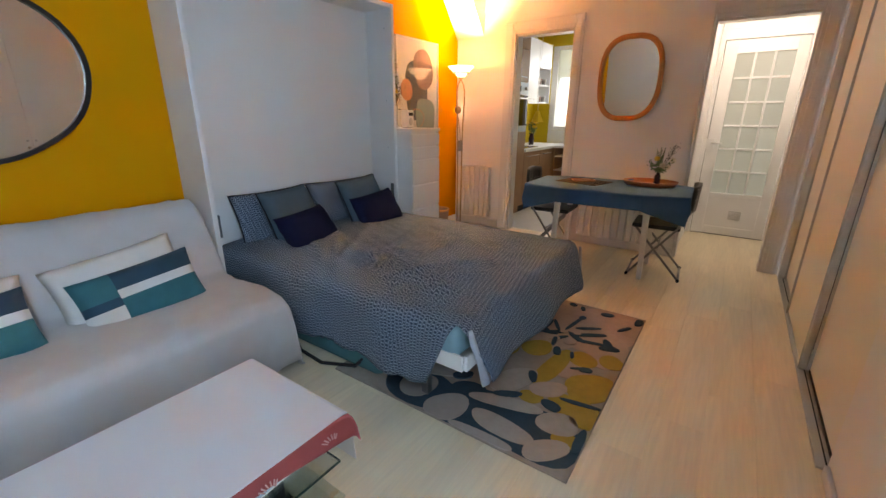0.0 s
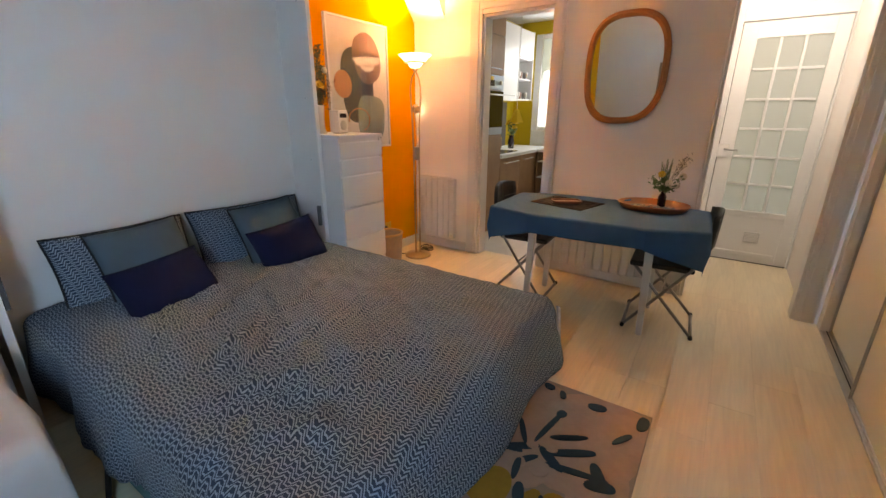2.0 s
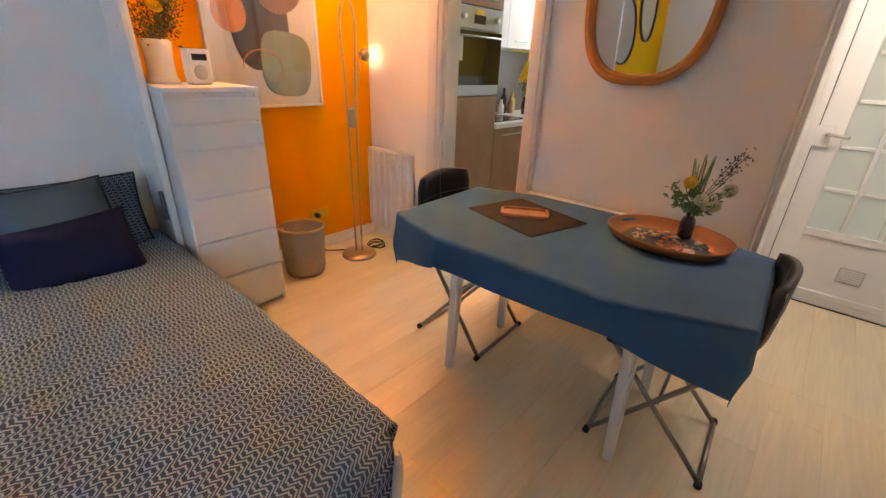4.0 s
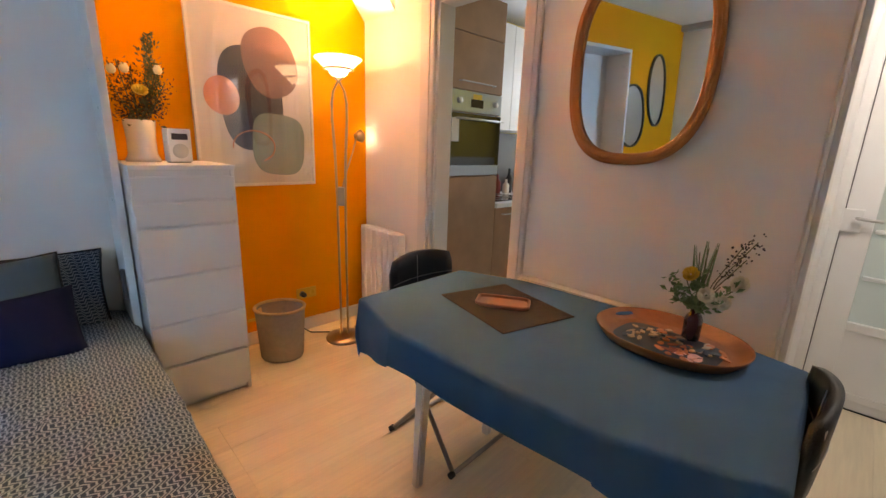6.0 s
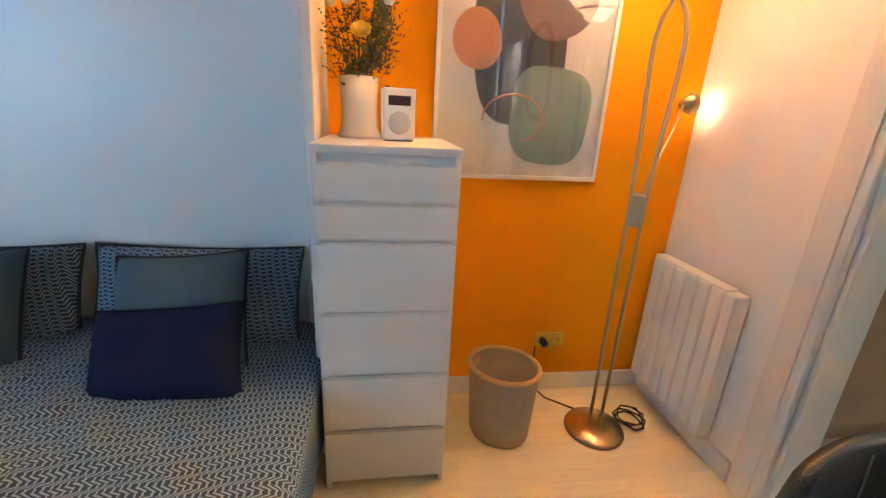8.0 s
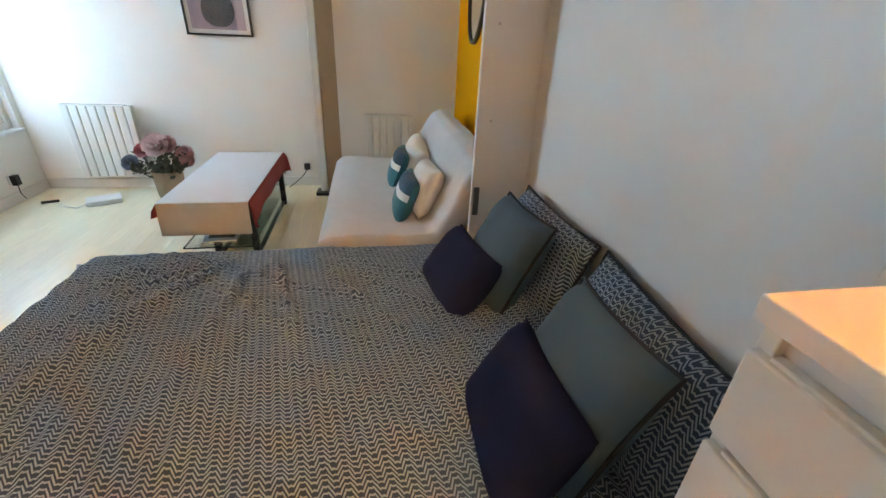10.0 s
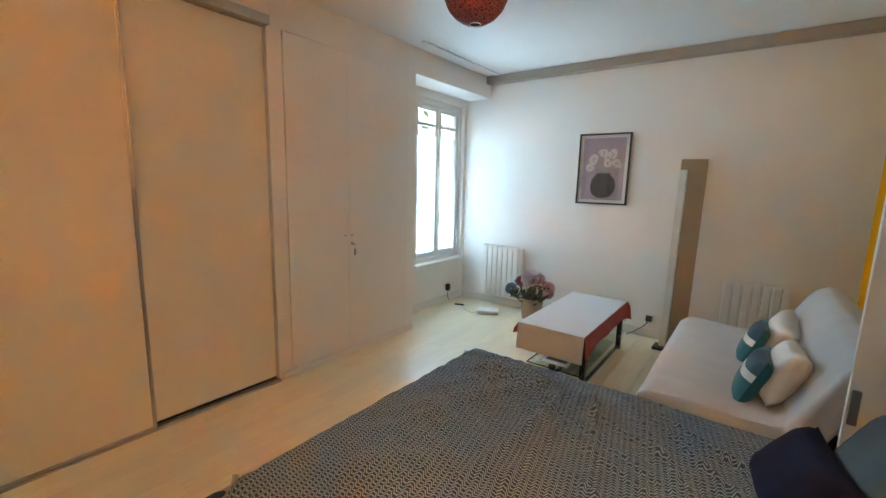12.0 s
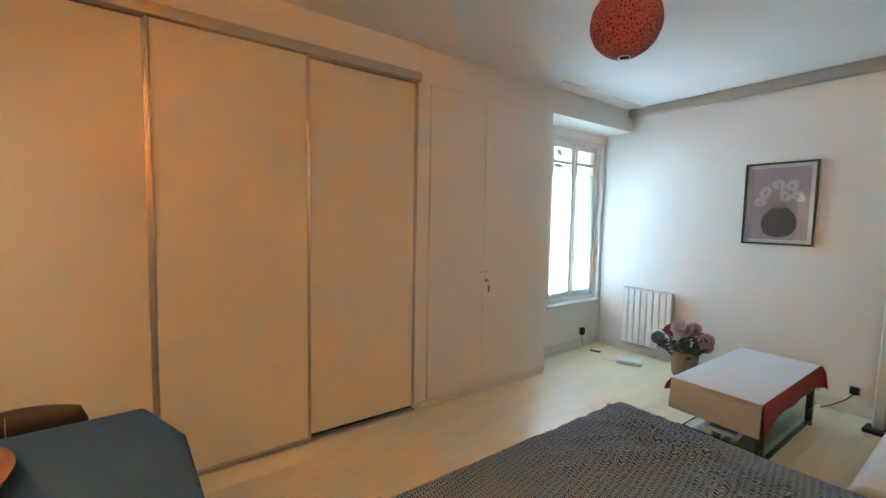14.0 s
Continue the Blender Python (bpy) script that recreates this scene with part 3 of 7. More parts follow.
# ---- hall door ----
def hall_door():
    x0, x1, z1 = -0.80, -0.085, 2.13
    fr = thing("door_frame_entry", "white moulded frame round the glazed hall door", "door frame", kind="structure")
    part("jamb", box(x0 - 0.052, x0 - 0.004, HY - 0.03, HY + 0.10, 0, 2.24, 0.005), DOORWHITE, fr)
    part("jamb", box(x1 + 0.004, x1 + 0.015, HY - 0.03, HY + 0.10, 0, 2.24, 0.003), DOORWHITE, fr)
    part("head", box(x0 - 0.052, x1 + 0.015, HY - 0.028, HY + 0.10, 2.136, 2.24, 0.005), DOORWHITE, fr)
    bm = bmesh.new()
    box(x0 - 0.035, x1 + 0.015, HY, HY + 0.1, 2.24, 2.52, bm=bm)
    tagged(part("wall_hall_north", bm, DOORWHITE), "white panel above the hall door", "wall", kind="structure")
    # black strips put in as the shade in the slits beside and under the leaf
    part("gap", box(x0 - 0.004, x0, HY + 0.010, HY + 0.03, 0.006, 2.13), DARKGAP, fr)
    part("under_door_shade", box(x0, x1, HY - 0.004, HY + 0.05, 0.0005, 0.0055), DARKGAP, fr)
    d = thing("door_1", "closed white painted door with eighteen frosted panes", "door", kind="structure")
    gx0, gx1, gz0, gz1 = x0 + 0.12, x1 - 0.09, 0.50, 2.00
    bm = bmesh.new()
    box(x0, gx0, HY, HY + 0.04, 0.006, z1, 0.003, bm=bm)
    box(gx1, x1, HY, HY + 0.04, 0.006, z1, 0.003, bm=bm)
    box(gx0, gx1, HY, HY + 0.04, gz1, z1, 0.003, bm=bm)
    box(gx0, gx1, HY + 0.004, HY + 0.036, 0.006, gz0, 0.002, bm=bm)
    box(gx0 + 0.0, gx1, HY - 0.006, HY + 0.01, gz0 - 0.05, gz0, 0.004, bm=bm)
    box(gx0 + 0.02, gx1 - 0.02, HY - 0.006, HY + 0.008, 0.06, 0.10, 0.004, bm=bm)
    body = part("leaf", bm, DOORWHITE, d)
    cols, rows = 3, 6
    cw, rh = (gx1 - gx0) / cols, (gz1 - gz0) / rows
    for i in range(1, cols):
        part("glazing_bar", box(gx0 + i * cw - 0.011, gx0 + i * cw + 0.011, HY + 0.002, HY + 0.038, gz0, gz1, 0.004), DOORWHITE, d)
    for j in range(1, rows):
        for i in range(cols):
            part("glazing_bar", box(gx0 + i * cw + 0.011, gx0 + (i + 1) * cw - 0.011, HY + 0.003, HY + 0.037, gz0 + j * rh - 0.011, gz0 + j * rh + 0.011, 0.004), DOORWHITE, d)
    pane = mesh_from(box(-cw / 2 - 0.003, cw / 2 + 0.003, -0.003, 0.003, -rh / 2 - 0.003, rh / 2 + 0.003), "pane", FROST)
    for j in range(rows):
        for i in range(cols):
            ob = new("pane", pane)
            ob.parent = d
            ob.matrix_basis = pose(gx0 + (i + 0.5) * cw, HY + 0.02, gz0 + (j + 0.5) * rh)
            ob.visible_shadow = False
    g = part("vent_grille", box(-0.45, -0.33, HY - 0.008, HY + 0.006, 0.20, 0.30, 0.003), mat("pale_grey_vent", (0.56, 0.56, 0.55), 0.5), d, "small grey ventilation grille")
    for k in range(6):
        part("slat", box(-0.443, -0.337, HY - 0.012, HY - 0.006, 0.212 + 0.014 * k, 0.219 + 0.014 * k, 0.001), PLASTIC, g)
    part("lock_plate", box(x0 - 0.03, x0 + 0.075, HY - 0.025, HY - 0.001, 0.99, 1.11, 0.004), DOORWHITE, d, "white painted rim lock")
    bm = tube([(x0 + 0.05, HY - 0.02, 1.065), (x0 + 0.05, HY - 0.06, 1.065)], 0.008)
    tube([(x0 + 0.05, HY - 0.058, 1.065), (x0 + 0.10, HY - 0.06, 1.062), (x0 + 0.15, HY - 0.056, 1.058)], 0.009, bm=bm)
    part("handle", bm, ALU, d, "brushed metal lever handle", smooth=True)
    # lit stair hall beyond the frosted glass
    b = part("backdrop", box(-1.4, 0.5, HY + 0.9, HY + 0.92, -0.05, 2.6), emit("pale_stairwell", (0.78, 0.84, 0.80), 0.15))
    tagged(b, "pale bright stairwell beyond the glass", "backdrop", kind="structure")
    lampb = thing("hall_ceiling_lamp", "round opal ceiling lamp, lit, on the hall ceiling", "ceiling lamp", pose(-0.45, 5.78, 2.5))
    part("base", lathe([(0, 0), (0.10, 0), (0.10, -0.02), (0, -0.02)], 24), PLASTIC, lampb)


hall_door()


# ---- window ----
def window():
    y0, y1, z0, z1 = WIN
    w = thing("window_1", "tall white two-leaf window with sheer half curtains", "window", kind="structure")
    X = 0.44
    fr = bmesh.new()
    box(X - 0.035, X + 0.05, y0, y0 + 0.05, z0, z1, 0.004, bm=fr)
    box(X - 0.035, X + 0.05, y1 - 0.05, y1, z0, z1, 0.004, bm=fr)
    box(X - 0.035, X + 0.05, y0 + 0.05, y1 - 0.05, z1 - 0.06, z1, 0.004, bm=fr)
    box(X - 0.035, X + 0.05, y0 + 0.05, y1 - 0.05, z0, z0 + 0.05, 0.004, bm=fr)
    part("window_frame", fr, TRIM, w)
    part("window_sill", box(0.325, X - 0.035, y0 - 0.02, y1 + 0.02, z0 - 0.035, z0 - 0.002, 0.006), TRIM, w)
    mid = (y0 + y1) / 2
    for a, b in ((y0 + 0.052, mid - 0.002), (mid + 0.002, y1 - 0.042)):
        bm = bmesh.new()
        za, zb = z0 + 0.052, z1 - 0.062
        s = 0.055
        box(X - 0.02, X + 0.02, a, a + s, za, zb, 0.004, bm=bm)
        box(X - 0.02, X + 0.02, b - s, b, za, zb, 0.004, bm=bm)
        box(X - 0.02, X + 0.02, a + s, b - s, za, za + 0.08, 0.004, bm=bm)
        box(X - 0.02, X + 0.02, a + s, b - s, zb - s, zb, 0.004, bm=bm)
        box(X - 0.018, X + 0.018, a + s, b - s, 2.165, 2.20, 0.004, bm=bm)
        leaf = part("casement", bm, TRIM, w)
        p = part("pane", box(X - 0.003, X + 0.003, a + s, b - s, za + 0.08, 2.165), PANE, leaf)
        q = part("pane", box(X - 0.003, X + 0.003, a + s, b - s, 2.20, zb - s), PANE, leaf)
        p.visible_shadow = q.visible_shadow = False
        # gathered sheer on the lower light
        cb = bmesh.new()
        n, rows = 36, 8
        grid = []
        for j in range(rows + 1):
            zz = za + 0.02 + (2.06 - za - 0.02) * j / rows
            grid.append([cb.verts.new((X - 0.030 + 0.006 * math.sin(k * 1.9 + 0.3 * math.sin(j)), a + s - 0.008 + (b - a - 2 * s + 0.016) * k / n, zz - 0.02 * math.sin(math.pi * k / n) * (j == rows))) for k in range(n + 1)])
        for j in range(rows):
            for k in range(n):
                cb.faces.new((grid[j][k], grid[j][k + 1], grid[j + 1][k + 1], grid[j + 1][k]))
        part("sheer_curtain", cb, SHEER, w, "white gathered sheer half curtain", smooth=True)
        part("curtain_rod", tube([(X - 0.030, a + s - 0.015, 2.05), (X - 0.030, b - s + 0.015, 2.05)], 0.004, 8), TRIM, w)
    part("espagnolette", tube([(X - 0.03, mid, 0.75), (X - 0.03, mid, 2.3)], 0.007, 8), TRIM, w)
    part("handle", box(X - 0.06, X - 0.03, mid - 0.012, mid + 0.012, 1.02, 1.13, 0.005), TRIM, w)
    b = part("backdrop_courtyard", box(3.0, 3.02, -4, 6, -1, 7), emit("pale_courtyard", (0.58, 0.82, 1.0), 0.42))
    tagged(b, "pale bright courtyard seen through the window", "backdrop", kind="structure")
    tree = thing("courtyard_tree", "leafy green tree in the courtyard outside the window", "tree", pose(2.3, 0.0, -1.0))
    part("trunk", tube([(0, 0, 0), (0.05, 0.1, 1.5), (0, 0.2, 3.0), (0.1, 0.1, 4.6)], [0.10, 0.08, 0.06, 0.02]), STEM, tree)
    cr = bmesh.new()
    rnd = random.Random(4)
    for _ in range(700):
        c = Vector((rnd.gauss(0, 0.35), rnd.gauss(0.1, 0.8), rnd.gauss(4.3, 0.55)))
        s = rnd.uniform(0.05, 0.11)
        d1 = Vector((rnd.uniform(-1, 1), rnd.uniform(-1, 1), rnd.uniform(-1, 1))).normalized()
        d2 = d1.orthogonal().normalized()
        vs = [cr.verts.new(c + s * d1), cr.verts.new(c + 0.5 * s * d2), cr.verts.new(c - s * d1), cr.verts.new(c - 0.5 * s * d2)]
        cr.faces.new(vs)
    part("crown", cr, mat("pale_tree_leaf", (0.10, 0.22, 0.09), 0.6, var=0.3), tree)
    k = thing("window_2", "white kitchen window with two frosted lights", "window", kind="structure")
    kf = bmesh.new()
    a0, a1, b0, b1 = -3.30, -2.10, 1.12, 2.45
    for aa, bb in ((a0, a0 + 0.10), (-2.75, -2.65), (a1 - 0.05, a1)):
        box(aa, bb, 8.24, 8.31, b0, b1, 0.004, bm=kf)
    for aa, bb in ((b0, b0 + 0.06), (b1 - 0.06, b1)):
        box(a0 + 0.10, -2.75, 8.245, 8.305, aa, bb, 0.003, bm=kf)
        box(-2.65, a1 - 0.05, 8.245, 8.305, aa, bb, 0.003, bm=kf)
    part("window_frame", kf, DOORWHITE, k)
    for aa, bb in ((a0 + 0.10, -2.75), (-2.65, a1 - 0.05)):
        p = part("pane", box(aa, bb, 8.27, 8.276, b0 + 0.06, b1 - 0.06), FROST, k)
        p.visible_shadow = False
    tagged(part("backdrop_kitchen", box(-5, 0, 9.6, 9.62, -1, 4), emit("pale_yard", (0.78, 0.90, 0.86), 0.5)), "pale yard beyond the kitchen window", "backdrop", kind="structure")


window()


# ---- sliding wardrobe and built-in cupboard ----
def wardrobe():
    w = thing("sliding_wardrobe", "floor-to-header wardrobe with three cream sliding doors in aluminium profiles", "wardrobe", pose(0, 0, 0))
    y = (2.93, 3.755, 4.595, 5.43)
    part("top_track", box(-0.02, 0.10, y[0], y[3], 2.525, 2.585, 0.003), ALU, w, "brushed aluminium top track")
    bt = box(-0.002, 0.085, y[0], y[3], 0.0, 0.012, 0.002)
    part("bottom_track", bt, ALU, w, "low metal floor track")
    part("groove", box(0.030, 0.036, y[0], y[3], 0.0121, 0.0125), DARKGAP, w)
    # solid black block in place of the unlit inside behind the doors
    part("body", box(0.10, 0.48, y[0] + 0.02, y[3], 0.001, 2.58), DARKGAP, w)
    part("end_post", box(-0.004, 0.10, y[3], YK - 0.025, 0.0, 2.585, 0.003), TRIM, w)
    for i, (a, b) in enumerate(zip(y, y[1:])):
        off = 0.006 if i % 2 else 0.046
        d = part("sliding_door", box(off + 0.006, off + 0.026, a + 0.016, b - 0.016, 0.03, 2.52, 0.002), PANEL, w, "plain cream laminate sliding door")
        for s, e in ((a - 0.004, a + 0.016), (b - 0.016, b + 0.004)):
            bm = box(off, off + 0.034, s, e, 0.014, 2.524, 0.004)
            box(off - 0.006, off + 0.001, s + 0.003, s + 0.008, 0.014, 2.524, 0.002, bm=bm)
            part("profile", bm, ALU, d, "brushed aluminium edge profile")
        # first door's rail is coloured black to stand for the shaded gap below it
        part("bottom_rail", box(off + 0.002, off + 0.032, a + 0.016, b - 0.016, 0.014, 0.03, 0.002), ALU if i else DARKGAP, d)
    c = thing("cupboard", "white built-in double cupboard, closed, keys in the lock", "cupboard", pose(0, 0, 0))
    for a, b in ((1.684, 2.2492), (2.2508, 2.816)):
        part("door", box(0.022, 0.045, a, b, 0.065, 2.53, 0.003), CUPB, c)
    # solid black block standing for the unlit cupboard inside
    part("inside", box(0.06, 0.4, 1.70, 2.80, 0.061, 2.53), DARKGAP, c)
    for yy in (2.215, 2.285):
        part("escutcheon", lathe([(0, 0), (0.011, 0), (0.011, 0.004), (0, 0.005)], 16), ALU, c, smooth=True, m=placed(ON_EAST, 0.022, yy, 1.06))
    part("lock", lathe([(0, 0), (0.013, 0), (0.013, 0.012), (0, 0.014)], 16), BRONZE, c, smooth=True, m=placed(ON_EAST, 0.022, 2.215, 0.985))
    kr = thing("key_bunch", "small bunch of keys hanging from the cupboard lock", "keys", pose(0.0, 2.215, 0.985))
    part("key_in_lock", box(-0.02, 0.010, -0.003, 0.003, -0.010, 0.010, 0.001), ALU, kr)
    part("key_ring", tube([(-0.018, 0.016 * math.cos(t), -0.022 + 0.016 * math.sin(t)) for t in [k * math.pi / 8 for k in range(16)]], 0.0015, 6, closed=True), ALU, kr)
    part("key", box(-0.022, -0.019, -0.032, -0.020, -0.085, -0.035, 0.001), ALU, kr, m=pose(0, 0, 0, 12, 0, 0))
    part("key", box(-0.016, -0.013, -0.006, 0.006, -0.10, -0.037, 0.001), BLACKPLASTIC, kr)


wardrobe()


# ---- cushions ----
def cushion_mesh(w, h, t, material, n=18, flange=0.0, split=None):
    """A stuffed pillow lying in local x (width), y (height), z (thickness), with UV in metres."""
    bm = bmesh.new()
    uvl = bm.loops.layers.uv.new("UVMap")
    sheets = []
    for side in (1, -1):
        grid = []
        for j in range(n + 1):
            rowv = []
            for i in range(n + 1):
                u, v = -1 + 2 * i / n, -1 + 2 * j / n
                full = max(0.0, (1 - u ** 4) * (1 - v ** 4))
                z = side * t / 2 * full ** 0.55
                px = 1 - 0.07 * (1 - u * u) * (v * v) * 0.5 - 0.05 * (1 - v * v) * (abs(u) ** 3)
                py = 1 - 0.07 * (1 - u * u) * (abs(v) ** 3)
                wr = 0.004 * noise.noise(Vector((u * 3, v * 3, 2.0 * side + w * 7))) * (1 if full > 0.05 else 0)
                rowv.append(bm.verts.new((u * w / 2 * px, v * h / 2 * py, z + wr)))
            grid.append(rowv)
        sheets.append(grid)
        for j in range(n):
            for i in range(n):
                q = [grid[j][i], grid[j][i + 1], grid[j + 1][i + 1], grid[j + 1][i]]
                f = bm.faces.new(q if side > 0 else q[::-1])
                for lo in f.loops:
                    lo[uvl].uv = (lo.vert.co.x, lo.vert.co.y)
    bmesh.ops.remove_doubles(bm, verts=bm.verts, dist=0.0015)
    return bm


def pillow(label, w, h, t, material, m, piping=None, group="", tag=False):
    p = thing("pillow", label, "pillow", m, group)
    part("cover", cushion_mesh(w, h, t, material), material, p, smooth=True)
    if piping:
        edge = []
        n = 14
        for k in range(4 * n):
            s, r = divmod(k, n)
            a = -1 + 2 * r / n
            u, v = ((a, -1), (1, a), (-a, 1), (-1, -a))[s]
            px = 1 - 0.07 * (1 - u * u) * (v * v) * 0.5 - 0.05 * (1 - v * v) * (abs(u) ** 3)
            py = 1 - 0.07 * (1 - u * u) * (abs(v) ** 3)
            edge.append((u * w / 2 * px, v * h / 2 * py, 0))
        part("piping", tube(edge, 0.006, 6, closed=True), piping, p, smooth=True)
    if tag:
        part("tag", box(-w / 2 - 0.022, -w / 2 + 0.012, -h / 2 + 0.045, -h / 2 + 0.065, -0.002, 0.001), PAPER, p, "small white sewn tag")
    return p


def lean(x, y, z, tilt, turn=0.0, roll=0.0):
    """Pose of a pillow that leans back towards -x: across = y, up = up."""
    return Matrix.Translation((x, y, z)) @ Matrix.Rotation(radians(turn), 4, "Z") @ Matrix.Rotation(radians(-tilt), 4, "Y") @ ON_YELLOW @ Matrix.Rotation(radians(roll), 4, "Z")


# ---- wall bed ----
BX0, BX1, BY0, BY1, BZ = -3.34, -1.385, 2.385, 3.930, 0.455


def wall_bed():
    b = thing("wall_bed", "cream white fold-down wall bed, opened, in its tall cabinet", "wall bed", pose(0, 0, 0))
    part("side_panel", box(XW + 0.004, -3.118, 2.236, 2.268, 0.0, 2.24, 0.003), BEDWHITE, b)
    part("side_panel", box(XW + 0.004, -3.105, 3.962, 3.995, 0.0, 2.24, 0.003), BEDWHITE, b)
    part("top_panel", box(XW + 0.004, -3.107, 2.268, 3.962, 2.205, 2.24, 0.003), BEDWHITE, b)
    part("back_panel", box(XW + 0.004, -3.405, 2.268, 3.962, 0.05, 2.205), LAMWHITE, b)
    part("bed_base", box(-3.38, -1.332, 2.38, 3.93, 0.235, 0.265, 0.003), BEDWHITE, b, "white board under the mattress")
    part("base_edge", box(-1.332, -1.314, 2.378, 3.935, 0.232, 0.31, 0.003), BEDWHITE, b)
    part("base_edge", box(-3.38, -1.332, 2.362, 2.378, 0.232, 0.31, 0.003), BEDWHITE, b)
    part("base_edge", box(-3.38, -1.332, 3.932, 3.946, 0.232, 0.31, 0.003), BEDWHITE, b)
    for yy in (2.40, 3.80):
        bm = box(-1.58, -1.54, yy - 0.02, yy + 0.02, 0, 0.235, 0.004)
        part("leg", bm, STEEL, b, "grey metal folding leg")
    for yy in (2.278, 3.952):
        part("hinge", box(-3.155, -3.125, yy - 0.009, yy + 0.009, 0.58, 0.73, 0.004), mat("dark_grey_bracket", (0.10, 0.10, 0.10), 0.5), b, "dark grey mattress bracket")
    for yy, s in ((2.2685, 1), (3.9615, -1)):
        for zz in (1.06, 1.47, 2.06):
            part("cap", box(-3.19, -3.18, min(yy, yy + 0.003 * s), max(yy, yy + 0.003 * s), zz - 0.006, zz + 0.006), ALU, b)
    m = thing("mattress", "mattress in a pale blue fitted sheet on the wall bed", "mattress", pose(0, 0, 0))
    part("fitted_sheet", box(BX0, BX1 + 0.02, BY0 - 0.02, BY1 - 0.01, 0.268, BZ - 0.015, 0.045, 4), SHEET, m, smooth=True)
    bag = thing("storage_bag", "dark teal fabric bag pushed under the bed", "bag", pose(-2.25, 2.50, 0.0))
    bm = box(-0.42, 0.42, -0.16, 0.25, 0.0, 0.17, 0.05, 4)
    for v in bm.verts:
        v.co.z *= 1 + 0.25 * noise.noise(v.co * 4)
        v.co.y += 0.02 * noise.noise(v.co * 6)
    part("body", bm, BAGTEAL, bag, smooth=True)
    part("strap", tube([(-0.30, -0.17, 0.10), (-0.15, -0.23, 0.02), (0.05, -0.24, 0.012), (0.25, -0.17, 0.03), (0.3, -0.15, 0.09)], 0.010, 8), RUBBER, bag, smooth=True)


def duvet():
    """Cover with the meander print, hanging over three sides and open at the foot corners."""
    bm = bmesh.new()
    uvl = bm.loops.layers.uv.new("UVMap")
    R = 0.05
    step = 0.021
    W, L = BY1 - BY0, BX1 - BX0
    hang_w, hang_k, hang_f = 0.37, 0.34, 0.33
    na = int((W + hang_w + hang_k) / step)
    nb = int((L + hang_f) / step)

    def fold(over):
        """Arc over the mattress edge: forward and down travel for a length past the edge."""
        if over <= 0:
            return 0.0, 0.0
        q = R * math.pi / 2
        if over < q:
            a = over / R
            return R * math.sin(a), R * (1 - math.cos(a))
        return R, R + over - q

    grid = {}
    for i in range(na + 1):
        a = -hang_w + (W + hang_w + hang_k) * i / na
        for j in range(nb + 1):
            s = (L + hang_f) * j / nb
            ow, ok, of = -a - 0.0, a - W, s - L
            y, x, z = min(max(a, 0), W), min(s, L), BZ
            dy = dx = dz = 0.0
            if ow > 0:
                d, dz = fold(ow)
                dy = -d
                fl = min(1, max(0, (ow - 0.05) / 0.25))
                dy -= fl * (0.022 * math.sin(s * 9.0 + 0.8 * math.sin(s * 3)) + 0.02 + 0.012 * math.sin(s * 21))
            elif ok > 0:
                d, dz = fold(ok)
                dy = d
                fl = min(1, max(0, (ok - 0.05) / 0.25))
                dy += fl * (0.012 * math.sin(s * 8.0 + 1) + 0.006)
            if of > 0:
                d, dz2 = fold(of)
                dz = max(dz, dz2)
                fl = min(1, max(0, (of - 0.05) / 0.25))
                dx = d + fl * (0.018 * math.sin(a * 8.5 + 1.2) + 0.080)
            # the drops part at the foot corners
            gap = min(1, max(0, (s - (L - 0.35)) / 0.35)) ** 1.5
            if ow > 0:
                dx -= 0.42 * max(0, ow - 0.02) * gap
            elif ok > 0:
                dx -= 0.30 * max(0, ok - 0.02) * gap
            if of > 0:
                dy += 0.34 * max(0, of - 0.02) * max(0, 1 - max(a, 0) / 0.30) ** 1.5
                dy -= 0.30 * max(0, of - 0.02) * max(0, 1 - max(W - a, 0) / 0.30) ** 1.5
            # soft wrinkles that fan out on top
            p = Vector((s, a, 0))
            top = 1.0 if (ow <= 0 and ok <= 0 and of <= 0) else 0.35
            h = 0.010 * noise.noise(p * 2.2) + 0.007 * noise.noise(Vector((s * 2.0 + a * 3.0, a * 9 - s * 4.0, 3)))
            rid = 1 - abs(noise.noise(Vector((s * 0.9 - a * 0.5, (a + 0.45 * s) * 12.0, 7)))) * 3.0
            h += 0.032 * max(0, rid - 0.35) * (0.4 + max(0, noise.noise(Vector((s * 1.5, a * 1.5, 11)))))
            rid2 = 1 - abs(noise.noise(Vector(((s - 0.4 * a) * 12.0, a * 1.2, 17)))) * 3.0
            h += 0.050 * max(0, rid2 - 0.4) * max(0, noise.noise(Vector((s * 1.2 + 4, a * 1.4, 21))) + 0.1)
            th, far = math.atan2(s - 1.25, a + 0.12), math.hypot(s - 1.25, a + 0.12)
            fan = 1 - abs(noise.noise(Vector((th * 6.5, far * 0.7, 31)))) * 4.5
            h += 0.050 * max(0, fan) ** 1.3 * min(1, max(0, (far - 0.1) / 0.2)) * max(0, 1 - far / 1.65)
            if top == 1.0:
                h *= min(1, max(0.35, min(L - s, a, W - a) / 0.28))
            crown = 0.03 * math.sin(math.pi * min(max(a / W, 0), 1)) ** 0.5 * min(1, max(0, (L - s) / 0.3))
            z = BZ - dz + top * h + (crown if top == 1.0 else 0)
            if ow > 0 or ok > 0 or of > 0:
                z = max(z, 0.03)
            grid[i, j] = (bm.verts.new((BX0 + x + dx, BY0 + y + dy + 0.3 * h * (1 - top), z)), a, s)
